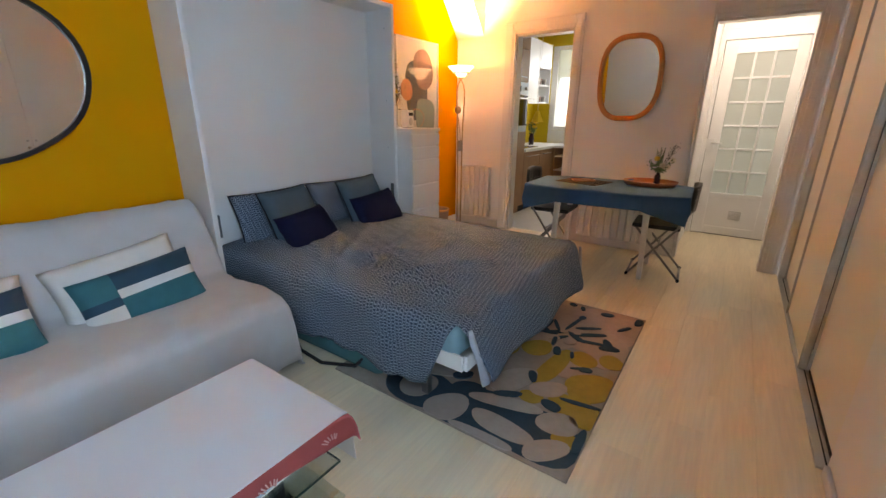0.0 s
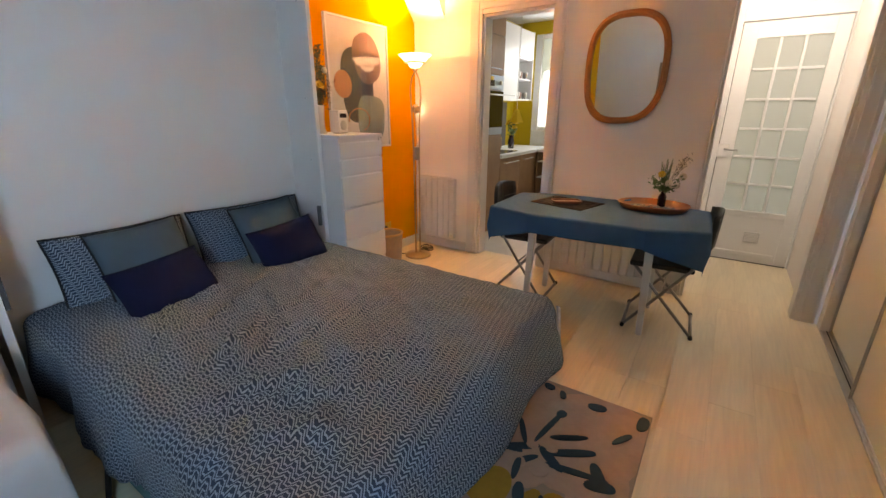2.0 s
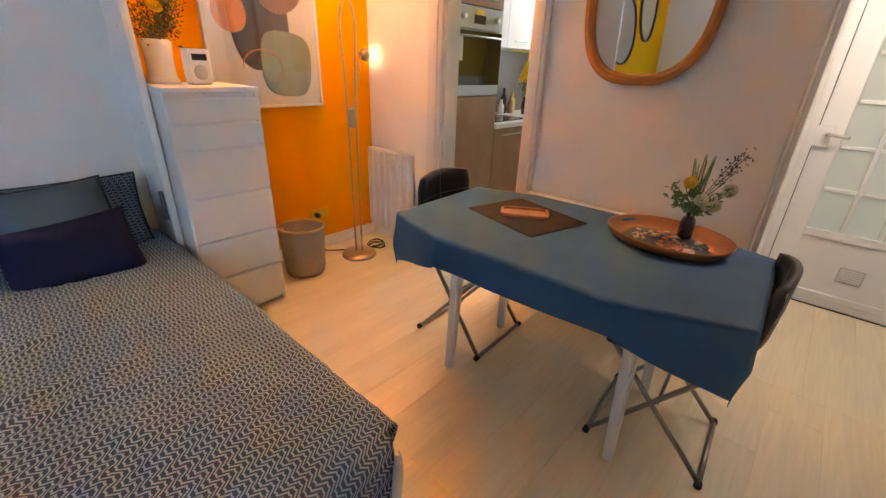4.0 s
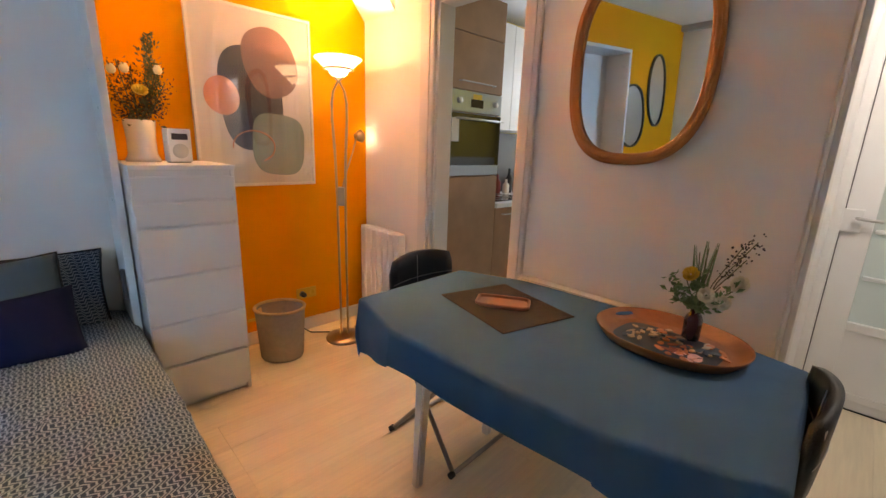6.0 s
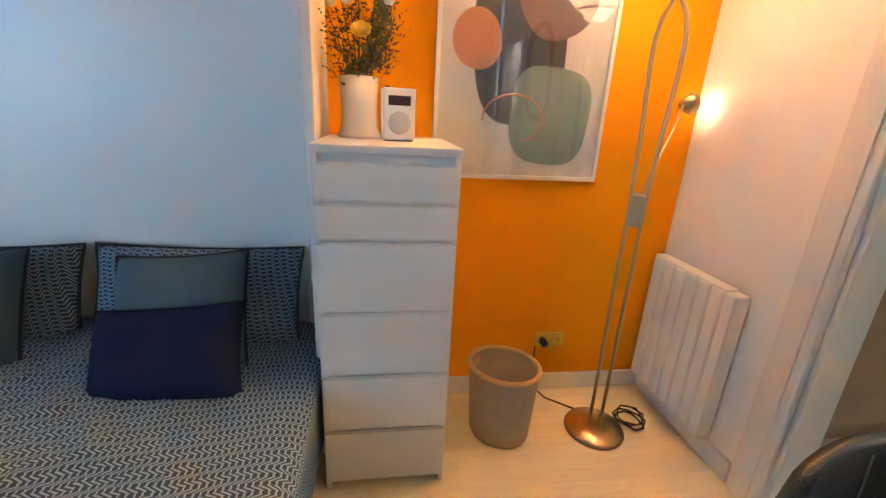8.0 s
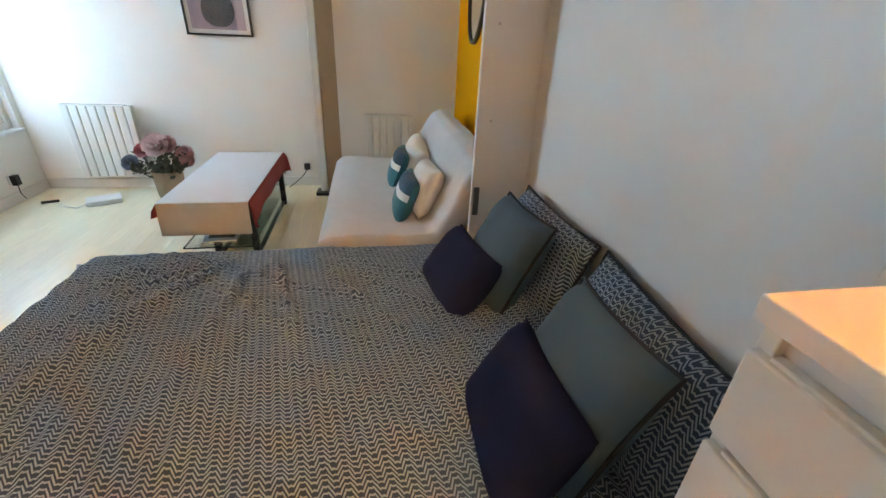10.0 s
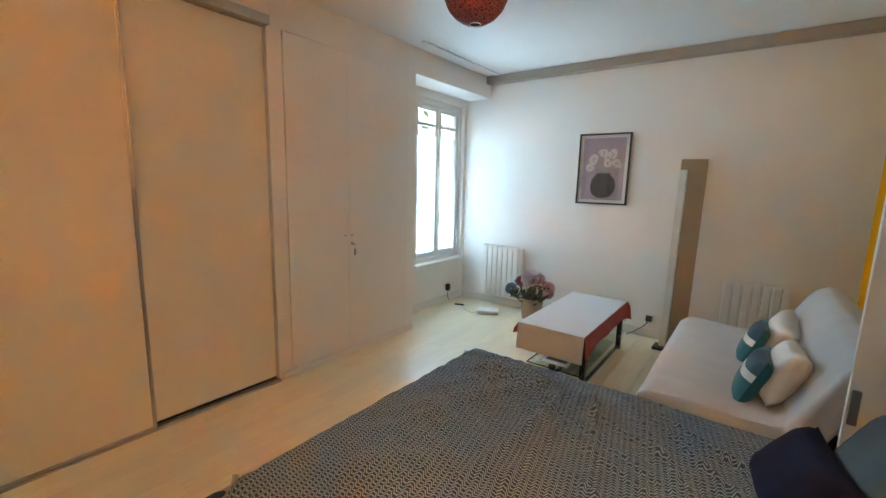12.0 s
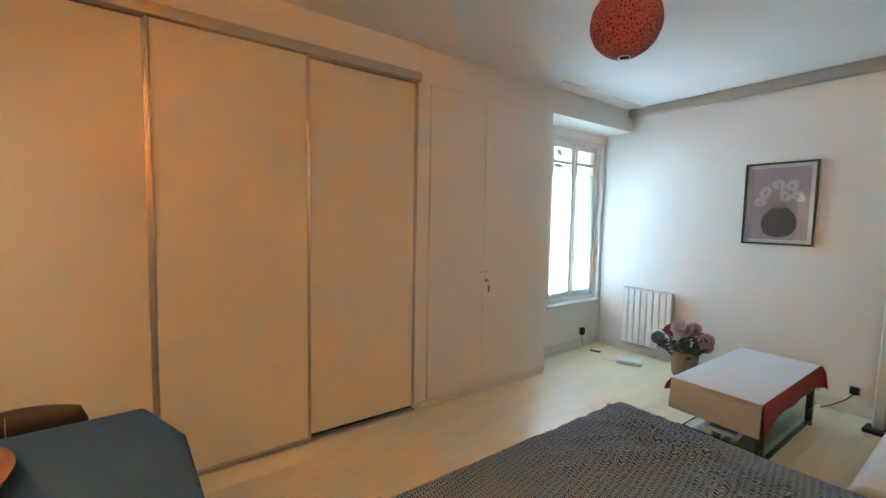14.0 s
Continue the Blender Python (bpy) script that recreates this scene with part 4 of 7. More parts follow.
    for i in range(na):
        for j in range(nb):
            c = [grid[i, j], grid[i + 1, j], grid[i + 1, j + 1], grid[i, j + 1]]
            am, sm = sum(q[1] for q in c) / 4, sum(q[2] for q in c) / 4
            if sm - L > 0.012 and (-am > 0.012 or am - W > 0.012):
                continue
            f = bm.faces.new([q[0] for q in c])
            for lo, q in zip(f.loops, c):
                lo[uvl].uv = (q[2], q[1])
    bmesh.ops.delete(bm, geom=[v for v in bm.verts if not v.link_faces], context="VERTS")
    bmesh.ops.recalc_face_normals(bm, faces=bm.faces)
    t = thing("duvet", "charcoal blue duvet with a pale meander print, draped over the bed", "duvet", pose(0, 0, 0))
    ob = part("cover", bm, MEANDER, t, smooth=True)
    so = ob.modifiers.new("thick", "SOLIDIFY")
    so.thickness, so.offset = 0.008, 1
    # turned-out lining flaps at the two open foot corners
    for yy, sgn, lean_in in ((BY0, 1, 0.34), (BY1, -1, 0.30)):
        lb = bmesh.new()
        n = 10
        A = []
        for k in range(n + 1):
            u = k / n
            of = 0.03 + 0.295 * u
            zz = BZ + 0.012 - of * (1 if u > 0.15 else 0.9)
            edge = yy + sgn * (lean_in * of + 0.012)
            xx = BX1 + 0.062 + 0.055 * u + 0.012
            wv = 0.018 + 0.042 * u ** 0.7 + 0.006 * math.sin(u * 8)
            A.append((lb.verts.new((xx, edge, zz)), lb.verts.new((xx + 0.010, edge - sgn * 0.5 * wv, zz)), lb.verts.new((xx - 0.008, edge - sgn * wv, zz - 0.006))))
        for p, q in zip(A, A[1:]):
            lb.faces.new((p[0], p[1], q[1], q[0]))
            lb.faces.new((p[1], p[2], q[2], q[1]))
        fo = part("lining_flap", lb, LINING, t, "pale grey turned-out lining", smooth=True)
        fo.modifiers.new("thick", "SOLIDIFY").thickness = 0.006


wall_bed()
duvet()
# pillows: printed ones at the back, slate ones before them, dark navy in front
G = "pillows on the wall bed"
pillow("pillow in charcoal meander print against the bed's back panel", 0.64, 0.40, 0.15, MEANDER, lean(-3.285, 2.79, 0.612, 20, 2), PIPING, G)
pillow("pillow in charcoal meander print against the bed's back panel", 0.76, 0.40, 0.15, MEANDER, lean(-3.280, 3.515, 0.615, 22, -3), PIPING, G)
pillow("square slate teal pillow with dark piping", 0.43, 0.41, 0.17, TEALPIL, lean(-3.130, 2.82, 0.640, 27, 3, 2), PIPING, G)
pillow("square slate teal pillow with dark piping", 0.43, 0.41, 0.17, TEALPIL, lean(-3.105, 3.53, 0.640, 27, -3, 4), PIPING, G)
pillow("dark navy oblong pillow with a small white tag", 0.45, 0.30, 0.16, NAVYPIL, lean(-2.945, 2.815, 0.556, 36, 5, 4), None, G, True)
pillow("dark navy oblong pillow with a small white tag", 0.46, 0.31, 0.16, NAVYPIL, lean(-2.955, 3.545, 0.572, 31, -6, 6), None, G, True)


# ---- rug ----
def rug():
    x0, x1, y0, y1 = -2.10, -0.795, 2.27, 3.885
    r = thing("rug", "flat wool rug with mustard, taupe and dark teal flowers", "rug", pose(0, 0, 0))
    part("woven_base", box(x0, x1, y0, y1, 0.001, 0.012, 0.004), RUG_BASE, r)

    def motif(name, material, shapes, z):
        for k, (cx, cy, rx, ry, turn) in enumerate(shapes):
            out = [(min(max(x, x0 + 0.004), x1 - 0.004), min(max(y, y0 + 0.004), y1 - 0.004)) for x, y in oval(cx, cy, rx, ry, turn, 2.2, 22, 0.07, k * 1.7)]
            part(name, slab(out, 0.010, z + 0.0002 * k), material, r)

    # dark teal ground under the large petals, rose ground round the open flower
    motif("teal_ground", RUG_TEAL, [(-1.24, 2.44, 0.30, 0.165, 2), (-1.00, 2.44, 0.20, 0.17, 0), (-1.62, 2.42, 0.22, 0.14, 0), (-1.39, 2.53, 0.10, 0.07, 0)], 0.0121)
    motif("rose_ground", RUG_PINK, [(-1.02, 3.58, 0.25, 0.33, 0), (-1.32, 3.56, 0.22, 0.34, 10), (-1.25, 3.28, 0.16, 0.12, 0), (-0.90, 3.30, 0.11, 0.18, 0), (-1.02, 3.02, 0.10, 0.10, 20)], 0.0130)
    motif("mustard_petal", RUG_YEL, [(-1.268, 3.12, 0.095, 0.085, 42), (-1.116, 2.984, 0.20, 0.060, -96), (-0.999, 3.143, 0.082, 0.075, -14), (-0.858, 3.204, 0.070, 0.070, 44),
                                     (-0.887, 2.905, 0.135, 0.118, 41), (-0.906, 2.70, 0.125, 0.090, -6), (-0.874, 2.473, 0.062, 0.048, 34), (-1.113, 2.664, 0.063, 0.045, -5),
                                     (-0.845, 2.64, 0.055, 0.060, -10), (-1.42, 3.02, 0.07, 0.09, 0)], 0.0140)
    motif("taupe_petal", RUG_GREY, [(-1.417, 2.365, 0.112, 0.092, 43), (-1.195, 2.552, 0.172, 0.046, 14), (-1.141, 2.393, 0.163, 0.056, -3), (-0.935, 2.553, 0.100, 0.070, 16),
                                    (-0.923, 2.375, 0.100, 0.058, 40), (-1.19, 2.290, 0.150, 0.030, 2), (-1.245, 2.745, 0.155, 0.075, 71), (-1.63, 2.42, 0.10, 0.09, 20), (-1.62, 2.62, 0.13, 0.09, 20)], 0.0150)
    motif("cream_petal", RUG_PINK, [(-1.062, 2.769, 0.096, 0.062, 30)], 0.0168)
    motif("teal_stamen", RUG_TEAL, [(-1.319, 3.449, 0.075, 0.014, 88), (-1.181, 3.55, 0.117, 0.014, 80), (-1.083, 3.53, 0.085, 0.016, 34), (-1.052, 3.446, 0.122, 0.019, 32),
                                    (-1.006, 3.359, 0.118, 0.016, 10), (-1.24, 3.37, 0.080, 0.020, 35), (-1.196, 3.312, 0.059, 0.014, 52), (-1.11, 3.37, 0.075, 0.020, -35),
                                    (-1.27, 3.46, 0.075, 0.014, 120), (-1.30, 3.33, 0.075, 0.014, 10), (-1.21, 3.25, 0.06, 0.014, 100), (-1.35, 3.38, 0.07, 0.016, 160)], 0.0162)
    motif("teal_tip", RUG_TEAL, [(-0.925, 3.395, 0.060, 0.024, -60), (-0.905, 3.345, 0.055, 0.030, 20), (-1.36, 3.48, 0.04, 0.022, 30), (-1.16, 3.66, 0.03, 0.020, 70)], 0.0170)
    motif("stamen_centre", RUG_PINK, [(-1.127, 3.295, 0.040, 0.036, 30), (-1.23, 3.285, 0.040, 0.032, 12), (-1.20, 3.40, 0.026, 0.020, 40), (-1.12, 3.42, 0.026, 0.016, 30)], 0.0178)
    motif("teal_stroke", RUG_TEAL, [(-0.99, 3.04, 0.050, 0.010, 29), (-0.955, 3.045, 0.034, 0.026, 20), (-0.893, 2.745, 0.100, 0.014, 9), (-1.005, 2.655, 0.055, 0.030, -17), (-1.171, 2.827, 0.050, 0.024, -67),
                                    (-1.155, 3.147, 0.044, 0.024, -68), (-1.066, 3.150, 0.036, 0.011, -68), (-1.215, 2.615, 0.075, 0.022, 28), (-0.819, 2.50, 0.020, 0.085, 2), (-1.03, 3.80, 0.042, 0.026, 20),
                                    (-0.885, 3.65, 0.060, 0.013, 58), (-0.825, 3.80, 0.026, 0.050, 0), (-1.28, 3.83, 0.028, 0.022, -21), (-1.20, 3.80, 0.016, 0.030, 20), (-1.48, 2.62, 0.06, 0.03, 40)], 0.0178)

rug()


# ---- sofa ----
def sofa():
    s = thing("sofa_bed", "low armless sofa bed under a pale grey cotton throw", "sofa", pose(0, 0, 0))
    y0, y1 = 0.50, 2.15
    # profile across x: front hem, seat, crease, reclined back, top, rear hem
    prof = [(-2.255, 0.05), (-2.265, 0.16), (-2.285, 0.29), (-2.31, 0.375), (-2.36, 0.415), (-2.45, 0.425), (-2.62, 0.415), (-2.78, 0.405), (-2.90, 0.405),
            (-2.955, 0.43), (-2.99, 0.50), (-3.05, 0.62), (-3.11, 0.74), (-3.16, 0.81), (-3.22, 0.84), (-3.30, 0.83), (-3.35, 0.78), (-3.38, 0.60), (-3.39, 0.3), (-3.40, 0.08)]
    pts = []
    for (xa, za), (xb, zb) in zip(prof, prof[1:]):
        for k in range(3):
            pts.append((xa + (xb - xa) * k / 3, za + (zb - za) * k / 3))
    pts.append(prof[-1])
    bm = bmesh.new()
    n = 66
    ext = 0.30
    rows = []
    for i in range(n + 1):
        v = -ext + (y1 - y0 + 2 * ext) * i / n
        over = max(-v, v - (y1 - y0), 0.0)
        y = y0 + min(max(v, 0), y1 - y0)
        sgn = -1 if v < 0 else 1
        row = []
        for k, (x, z) in enumerate(pts):
            wr = 0.004 * noise.noise(Vector((x * 9, v * 8, 1))) + 0.006 * noise.noise(Vector((x * 2 + v * 2, v * 6, 5))) + 0.010 * max(0, 0.6 - abs(noise.noise(Vector((x * 1.5 + v, v * 9 - x * 4, 9)))) * 3)
            ruck = min(1, max(0, (v - 1.25) / 0.35))
            wr += ruck * (0.016 * max(0, 0.5 - 3 * abs(noise.noise(Vector((x * 5 + v * 2.5, v * 3 - x, 13))))) + 0.005 * noise.noise(Vector((x * 16, v * 14, 3))))
            drop = over
            out = 0.0
            if over > 0:
                q = 0.06
                out = q * math.sin(min(over / q, math.pi / 2)) * 0.6 + 0.02 * min(1, over / 0.25) * math.sin(x * 14)
                drop = max(0, over - 0.03)
            zz = max(0.03 + 0.02 * (1 + math.sin(x * 9)), z - drop) if over > 0 else z
            zz = min(zz, z)
            fold_x = 0.012 * math.sin(v * 11) * max(0, (0.36 - z) / 0.36) if x > -2.36 else 0
            row.append(bm.verts.new((x + fold_x, y + sgn * out, zz + wr)))
        rows.append(row)
    for A, B in zip(rows, rows[1:]):
        for k in range(len(pts) - 1):
            bm.faces.new((A[k], A[k + 1], B[k + 1], B[k]))
    bmesh.ops.recalc_face_normals(bm, faces=bm.faces)
    ob = part("throw", bm, THROW, s, "pale grey cotton throw", smooth=True)
    ob.modifiers.new("thick", "SOLIDIFY").thickness = 0.006
    part("seat_cushion", box(-2.93, -2.33, y0 + 0.02, y1 - 0.02, 0.16, 0.385, 0.05, 3), LINING, s, smooth=True)
    part("frame", box(-3.25, -2.40, y0 + 0.05, y1 - 0.05, 0.10, 0.16, 0.01), BLACKMETAL, s)
    for xx in (-2.45, -3.2):
        for yy in (y0 + 0.12, y1 - 0.12):
            part("leg", tube([(xx, yy, 0), (xx, yy, 0.10)], 0.02), BLACKMETAL, s)


sofa()


def band_cushion(m):
    """Oblong velvet cushion pieced from petrol, teal and cream fields."""
    w, h, t, n = 0.53, 0.285, 0.13, 26
    c = thing("scatter_cushion", "oblong teal velvet cushion pieced with a cream band", "cushion", m, "cushions on the sofa")
    bms = {k: bmesh.new() for k in ("petrol", "teal", "cream", "back")}

    def pt(u, v, side):
        full = max(0.0, (1 - u ** 4) * (1 - v ** 4))
        return Vector((u * w / 2 * (1 - 0.05 * (1 - v * v) * abs(u) ** 3), v * h / 2 * (1 - 0.06 * (1 - u * u) * abs(v) ** 3), side * t / 2 * full ** 0.55))

    for side in (1, -1):
        for j in range(n):
            for i in range(n):
                u, v = -1 + 2 * (i + 0.5) / n, -1 + 2 * (j + 0.5) / n
                if side < 0:
                    key = "back"
                elif u < -0.42:
                    key = "cream" if v < -0.22 else ("petrol" if v < 0.1 else "teal")
                elif 0.02 < v < 0.33:
                    key = "cream"
                else:
                    key = "petrol" if v > 0 else "teal"
                q = [pt(-1 + 2 * a / n, -1 + 2 * b / n, side) for a, b in ((i, j), (i + 1, j), (i + 1, j + 1), (i, j + 1))]
                if side < 0:
                    q = q[::-1]
                bms[key].faces.new([bms[key].verts.new(p) for p in q])
    for key, name, material, lab in (("teal", "teal_field", TEALVEL, "teal velvet field"), ("petrol", "petrol_field", NAVYVEL, "petrol blue velvet field"),
                                     ("cream", "cream_field", CREAMFAB, "cream linen band"), ("back", "back", TEALVEL, "")):
        bmesh.ops.remove_doubles(bms[key], verts=bms[key].verts, dist=0.0008)
        part(name, bms[key], material, c, lab, smooth=True)


def plain_cushion(m, w=0.57, h=0.32):
    c = thing("scatter_cushion", "plain cream linen cushion behind the teal one", "cushion", m, "cushions on the sofa")
    part("cover", cushion_mesh(w, h, 0.16, CREAMFAB), CREAMFAB, c, smooth=True)


plain_cushion(lean(-2.945, 1.665, 0.535, 25, -3, 8))
band_cushion(lean(-2.825, 1.70, 0.492, 22, -6, 8))
plain_cushion(lean(-2.945, 1.02, 0.535, 25, 0, -4))
band_cushion(lean(-2.825, 1.04, 0.492, 22, -6, 6))


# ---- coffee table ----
# white cover again, with the warm lamplight on its ends put into the colour
RUNNER_END = mat("lamplight_tinted_cover_end", (0.56, 0.47, 0.40), 0.6, var=0.05, scale=6)


def coffee_table():
    x0, x1, y0, y1, z = -1.855, -1.345, 0.49, 1.69, 0.46
    c = thing("coffee_table", "low black metal coffee table with glass shelves", "coffee table", pose(0, 0, 0))
    for xx in (x0 + 0.03, x1 - 0.24):
        for yy in (y0 + 0.05, y1 - 0.12):
            part("leg", box(xx - 0.02, xx + 0.02, yy - 0.02, yy + 0.02, 0, z - 0.02, 0.003), BLACKMETAL, c)
        part("rail", box(xx - 0.012, xx + 0.012, y0 + 0.07, y1 - 0.07, 0.02, 0.04, 0.002), BLACKMETAL, c)
    part("top", box(x0, x1, y0, y1, z - 0.022, z - 0.004, 0.003), BLACKMETAL, c)
    sh = part("glass_shelf", box(x0 - 0.01, x1 - 0.10, y0 + 0.02, y1 + 0.05, 0.17, 0.178, 0.002), TABLEGLASS, c, "clear glass shelf with green edges")
    sh2 = part("glass_shelf", box(x0, x1 - 0.06, y0 + 0.06, y1 + 0.03, 0.055, 0.063, 0.002), TABLEGLASS, c)
    edge = mat("green_glass_edge", (0.02, 0.05, 0.045), 0.1)
    part("glass_edge", box(x1 - 0.102, x1 - 0.098, y0 + 0.02, y1 + 0.05, 0.17, 0.178), edge, sh)
    part("glass_edge", box(x0 - 0.01, x1 - 0.102, y1 + 0.049, y1 + 0.052, 0.17, 0.178), edge, sh)
    t = thing("tablecloth", "red tablecloth printed with pink leaves on the coffee table", "tablecloth", pose(0, 0, 0))
    for xs, sg, fall in ((x1, 1, 0.046), (x0, -1, 0.125)):
        bm = bmesh.new()
        n = 48
        rows = []
        for i in range(n + 1):
            y = y0 - 0.10 + (y1 - y0 + 0.20) * i / n
            end = max(y0 - y, y - y1, 0)
            pe = min(max(y, y0 - 0.02), y1 + 0.02)
            row = []
            for k in range(7):
                d = k / 6
                drop = (fall + 0.004 * math.sin(y * 13) + 0.04 * max(0, 1 - min(abs(y - y0), abs(y - y1)) / 0.22) ** 2) * d
                row.append(bm.verts.new((xs + sg * (0.004 + (0.016 + 0.005 * math.sin(y * 17)) * d + 0.3 * end), pe, z - 0.001 - drop - 0.5 * end * (1 - 0.2 * d))))
            rows.append(row)
        for A, B in zip(rows, rows[1:]):
            for k in range(6):
                bm.faces.new((A[k], A[k + 1], B[k + 1], B[k]))
        ob = part("hanging_side", bm, REDCLOTH, t, "red cloth hanging with pink leaf print", smooth=True)
        ob.modifiers.new("thick", "SOLIDIFY").thickness = 0.004
        for q in range(6 if sg > 0 else 0):
            cy = y0 + 0.12 + 0.2 * q
            lf = bmesh.new()
            for a in (-60, -35, -10, 15, 40, 65):
                r0, r1 = 0.010, 0.42 * fall
                tube([(xs + sg * 0.036, cy + 1.6 * r0 * math.sin(radians(a)), z - 0.75 * fall + r0 * math.cos(radians(a))), (xs + sg * 0.026, cy + 1.6 * r1 * math.sin(radians(a)), z - 0.75 * fall + r1 * math.cos(radians(a)))], 0.0022, 5, bm=lf)
            part("leaf_print", lf, REDPRINT, ob)
    part("underlay", box(x0, x1, y0, y1, z - 0.004, z - 0.0015), REDCLOTH, t)
    r = thing("table_cover", "smooth white cover laid along the coffee table", "table cover", pose(0, 0, 0))
    bm = bmesh.new()
    prof = [(y0 - 0.034, z - 0.205), (y0 - 0.029, z - 0.11), (y0 - 0.022, z - 0.03), (y0 - 0.012, z - 0.004), (y0, z)]
    prof += [(y0 + (y1 - y0) * k / 12, z + 0.0006 * math.sin(k * 1.7)) for k in range(1, 12)]
    prof += [(y1, z), (y1 + 0.012, z - 0.004), (y1 + 0.022, z - 0.03), (y1 + 0.030, z - 0.11), (y1 + 0.036, z - 0.205)]
    bm.free()
    # the hanging ends take the tone with lamplight coloured in, the top stays white
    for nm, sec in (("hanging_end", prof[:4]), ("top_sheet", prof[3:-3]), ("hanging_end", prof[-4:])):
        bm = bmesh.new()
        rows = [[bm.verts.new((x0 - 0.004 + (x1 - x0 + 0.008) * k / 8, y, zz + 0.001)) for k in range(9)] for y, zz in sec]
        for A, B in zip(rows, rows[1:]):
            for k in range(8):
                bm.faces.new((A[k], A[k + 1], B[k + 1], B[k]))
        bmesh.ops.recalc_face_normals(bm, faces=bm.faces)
        ob = part(nm, bm, RUNNER if nm == "top_sheet" else RUNNER_END, r, "" if nm == "top_sheet" else "white cover end hanging over the edge, tinted beige for warm lamplight", smooth=False)
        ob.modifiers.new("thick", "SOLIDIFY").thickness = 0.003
    mg = thing("magazine", "glossy magazine with a blue edged cover on the glass shelf", "magazine", pose(-1.63, 1.53, 0.179, 0, 0, 3))
    part("pages", box(-0.10, 0.10, -0.14, 0.14, 0, 0.010, 0.002), PAPER, mg)
    part("cover", box(-0.102, 0.102, -0.142, 0.142, 0.010, 0.0115, 0.0005), mat("pale_blue_cover", (0.45, 0.58, 0.66), 0.3), mg)
    part("cover_picture", box(-0.08, 0.08, -0.12, 0.10, 0.0116, 0.0122), mat("landscape_picture", (0.07, 0.11, 0.07), 0.35, var=0.8, scale=16), mg)


coffee_table()


# ---- dresser ----
def dresser():
    x0, x1, y0, y1, H = -3.41, -2.93, 4.003, 4.43, 1.23
    d = thing("chest_of_drawers", "tall narrow white chest of six handleless drawers", "chest of drawers", pose(0, 0, 0))
    part("side", box(x0, x1 - 0.012, y0, y0 + 0.018, 0, H - 0.024, 0.002), LAMWHITE, d)
    part("side", box(x0, x1 - 0.012, y1 - 0.018, y1, 0, H - 0.024, 0.002), LAMWHITE, d)
    part("top", box(x0, x1 + 0.004, y0 - 0.002, y1 + 0.002, H - 0.024, H, 0.002), LAMWHITE, d)
    part("back", box(x0, x0 + 0.008, y0 + 0.018, y1 - 0.018, 0.02, H - 0.024), LAMWHITE, d)
    part("plinth", box(x1 - 0.06, x1 - 0.045, y0 + 0.018, y1 - 0.018, 0, 0.035), LAMWHITE, d)
    part("carcass", box(x0 + 0.01, x1 - 0.020, y0 + 0.018, y1 - 0.018, 0.036, H - 0.025), LAMWHITE, d)
    tops = (1.176, 1.058, 0.940, 0.706, 0.472, 0.250)
    bots = (1.074, 0.956, 0.722, 0.488, 0.266, 0.040)
    for a, b in zip(tops, bots):
        bm = box(x1 - 0.018, x1, y0 + 0.003, y1 - 0.003, b, a, 0.0025)
        # grip groove along the upper edge
        dr = part("drawer", bm, LAMWHITE, d)
        part("grip", box(x1 - 0.0195, x1 - 0.006, y0 + 0.02, y1 - 0.02, a - 0.03, a + 0.004, 0.002), LAMWHITE, dr)


dresser()


def leaf_spray(bm, base, tip, n, size, rnd, spread=0.03, droop=0.3):
    base, tip = Vector(base), Vector(tip)
    for k in range(n):
        f = (k + 0.5) / n
        c = base.lerp(tip, f) + Vector((rnd.gauss(0, spread), rnd.gauss(0, spread), rnd.gauss(0, spread * 0.5)))
        d = Vector((rnd.uniform(-1, 1), rnd.uniform(-1, 1), rnd.uniform(-droop, 1))).normalized()
        s = d.orthogonal().normalized()
        l = size * rnd.uniform(0.7, 1.3)
        up = d.cross(s) * l * 0.12
        vs = [bm.verts.new(c), bm.verts.new(c + d * l * 0.5 + s * l * 0.22 + up), bm.verts.new(c + d * l), bm.verts.new(c + d * l * 0.5 - s * l * 0.22 + up)]
        bm.faces.new(vs)


def bloom(bm, c, r, rnd, layers=4):
    """A cupped flower of overlapping petals."""
    c = Vector(c)
    for L in range(layers):
        n = 5 + L
        rr = r * (0.35 + 0.65 * (L + 1) / layers)
        for k in range(n):
            a = 2 * math.pi * (k + 0.4 * L) / n + rnd.uniform(-0.15, 0.15)
            o = Vector((math.cos(a), math.sin(a), 0))
            side = Vector((-o.y, o.x, 0))
            tip = c + o * rr + Vector((0, 0, r * (0.75 - 0.55 * (L + 1) / layers)))
            midp = c + o * rr * 0.6
            w = rr * 0.55
            vs = [bm.verts.new(c + o * 0.1 * r), bm.verts.new(midp + side * w - Vector((0, 0, 0.1 * r))), bm.verts.new(tip + side * w * 0.4),
                  bm.verts.new(tip - side * w * 0.4), bm.verts.new(midp - side * w - Vector((0, 0, 0.1 * r)))]
            bm.faces.new(vs)


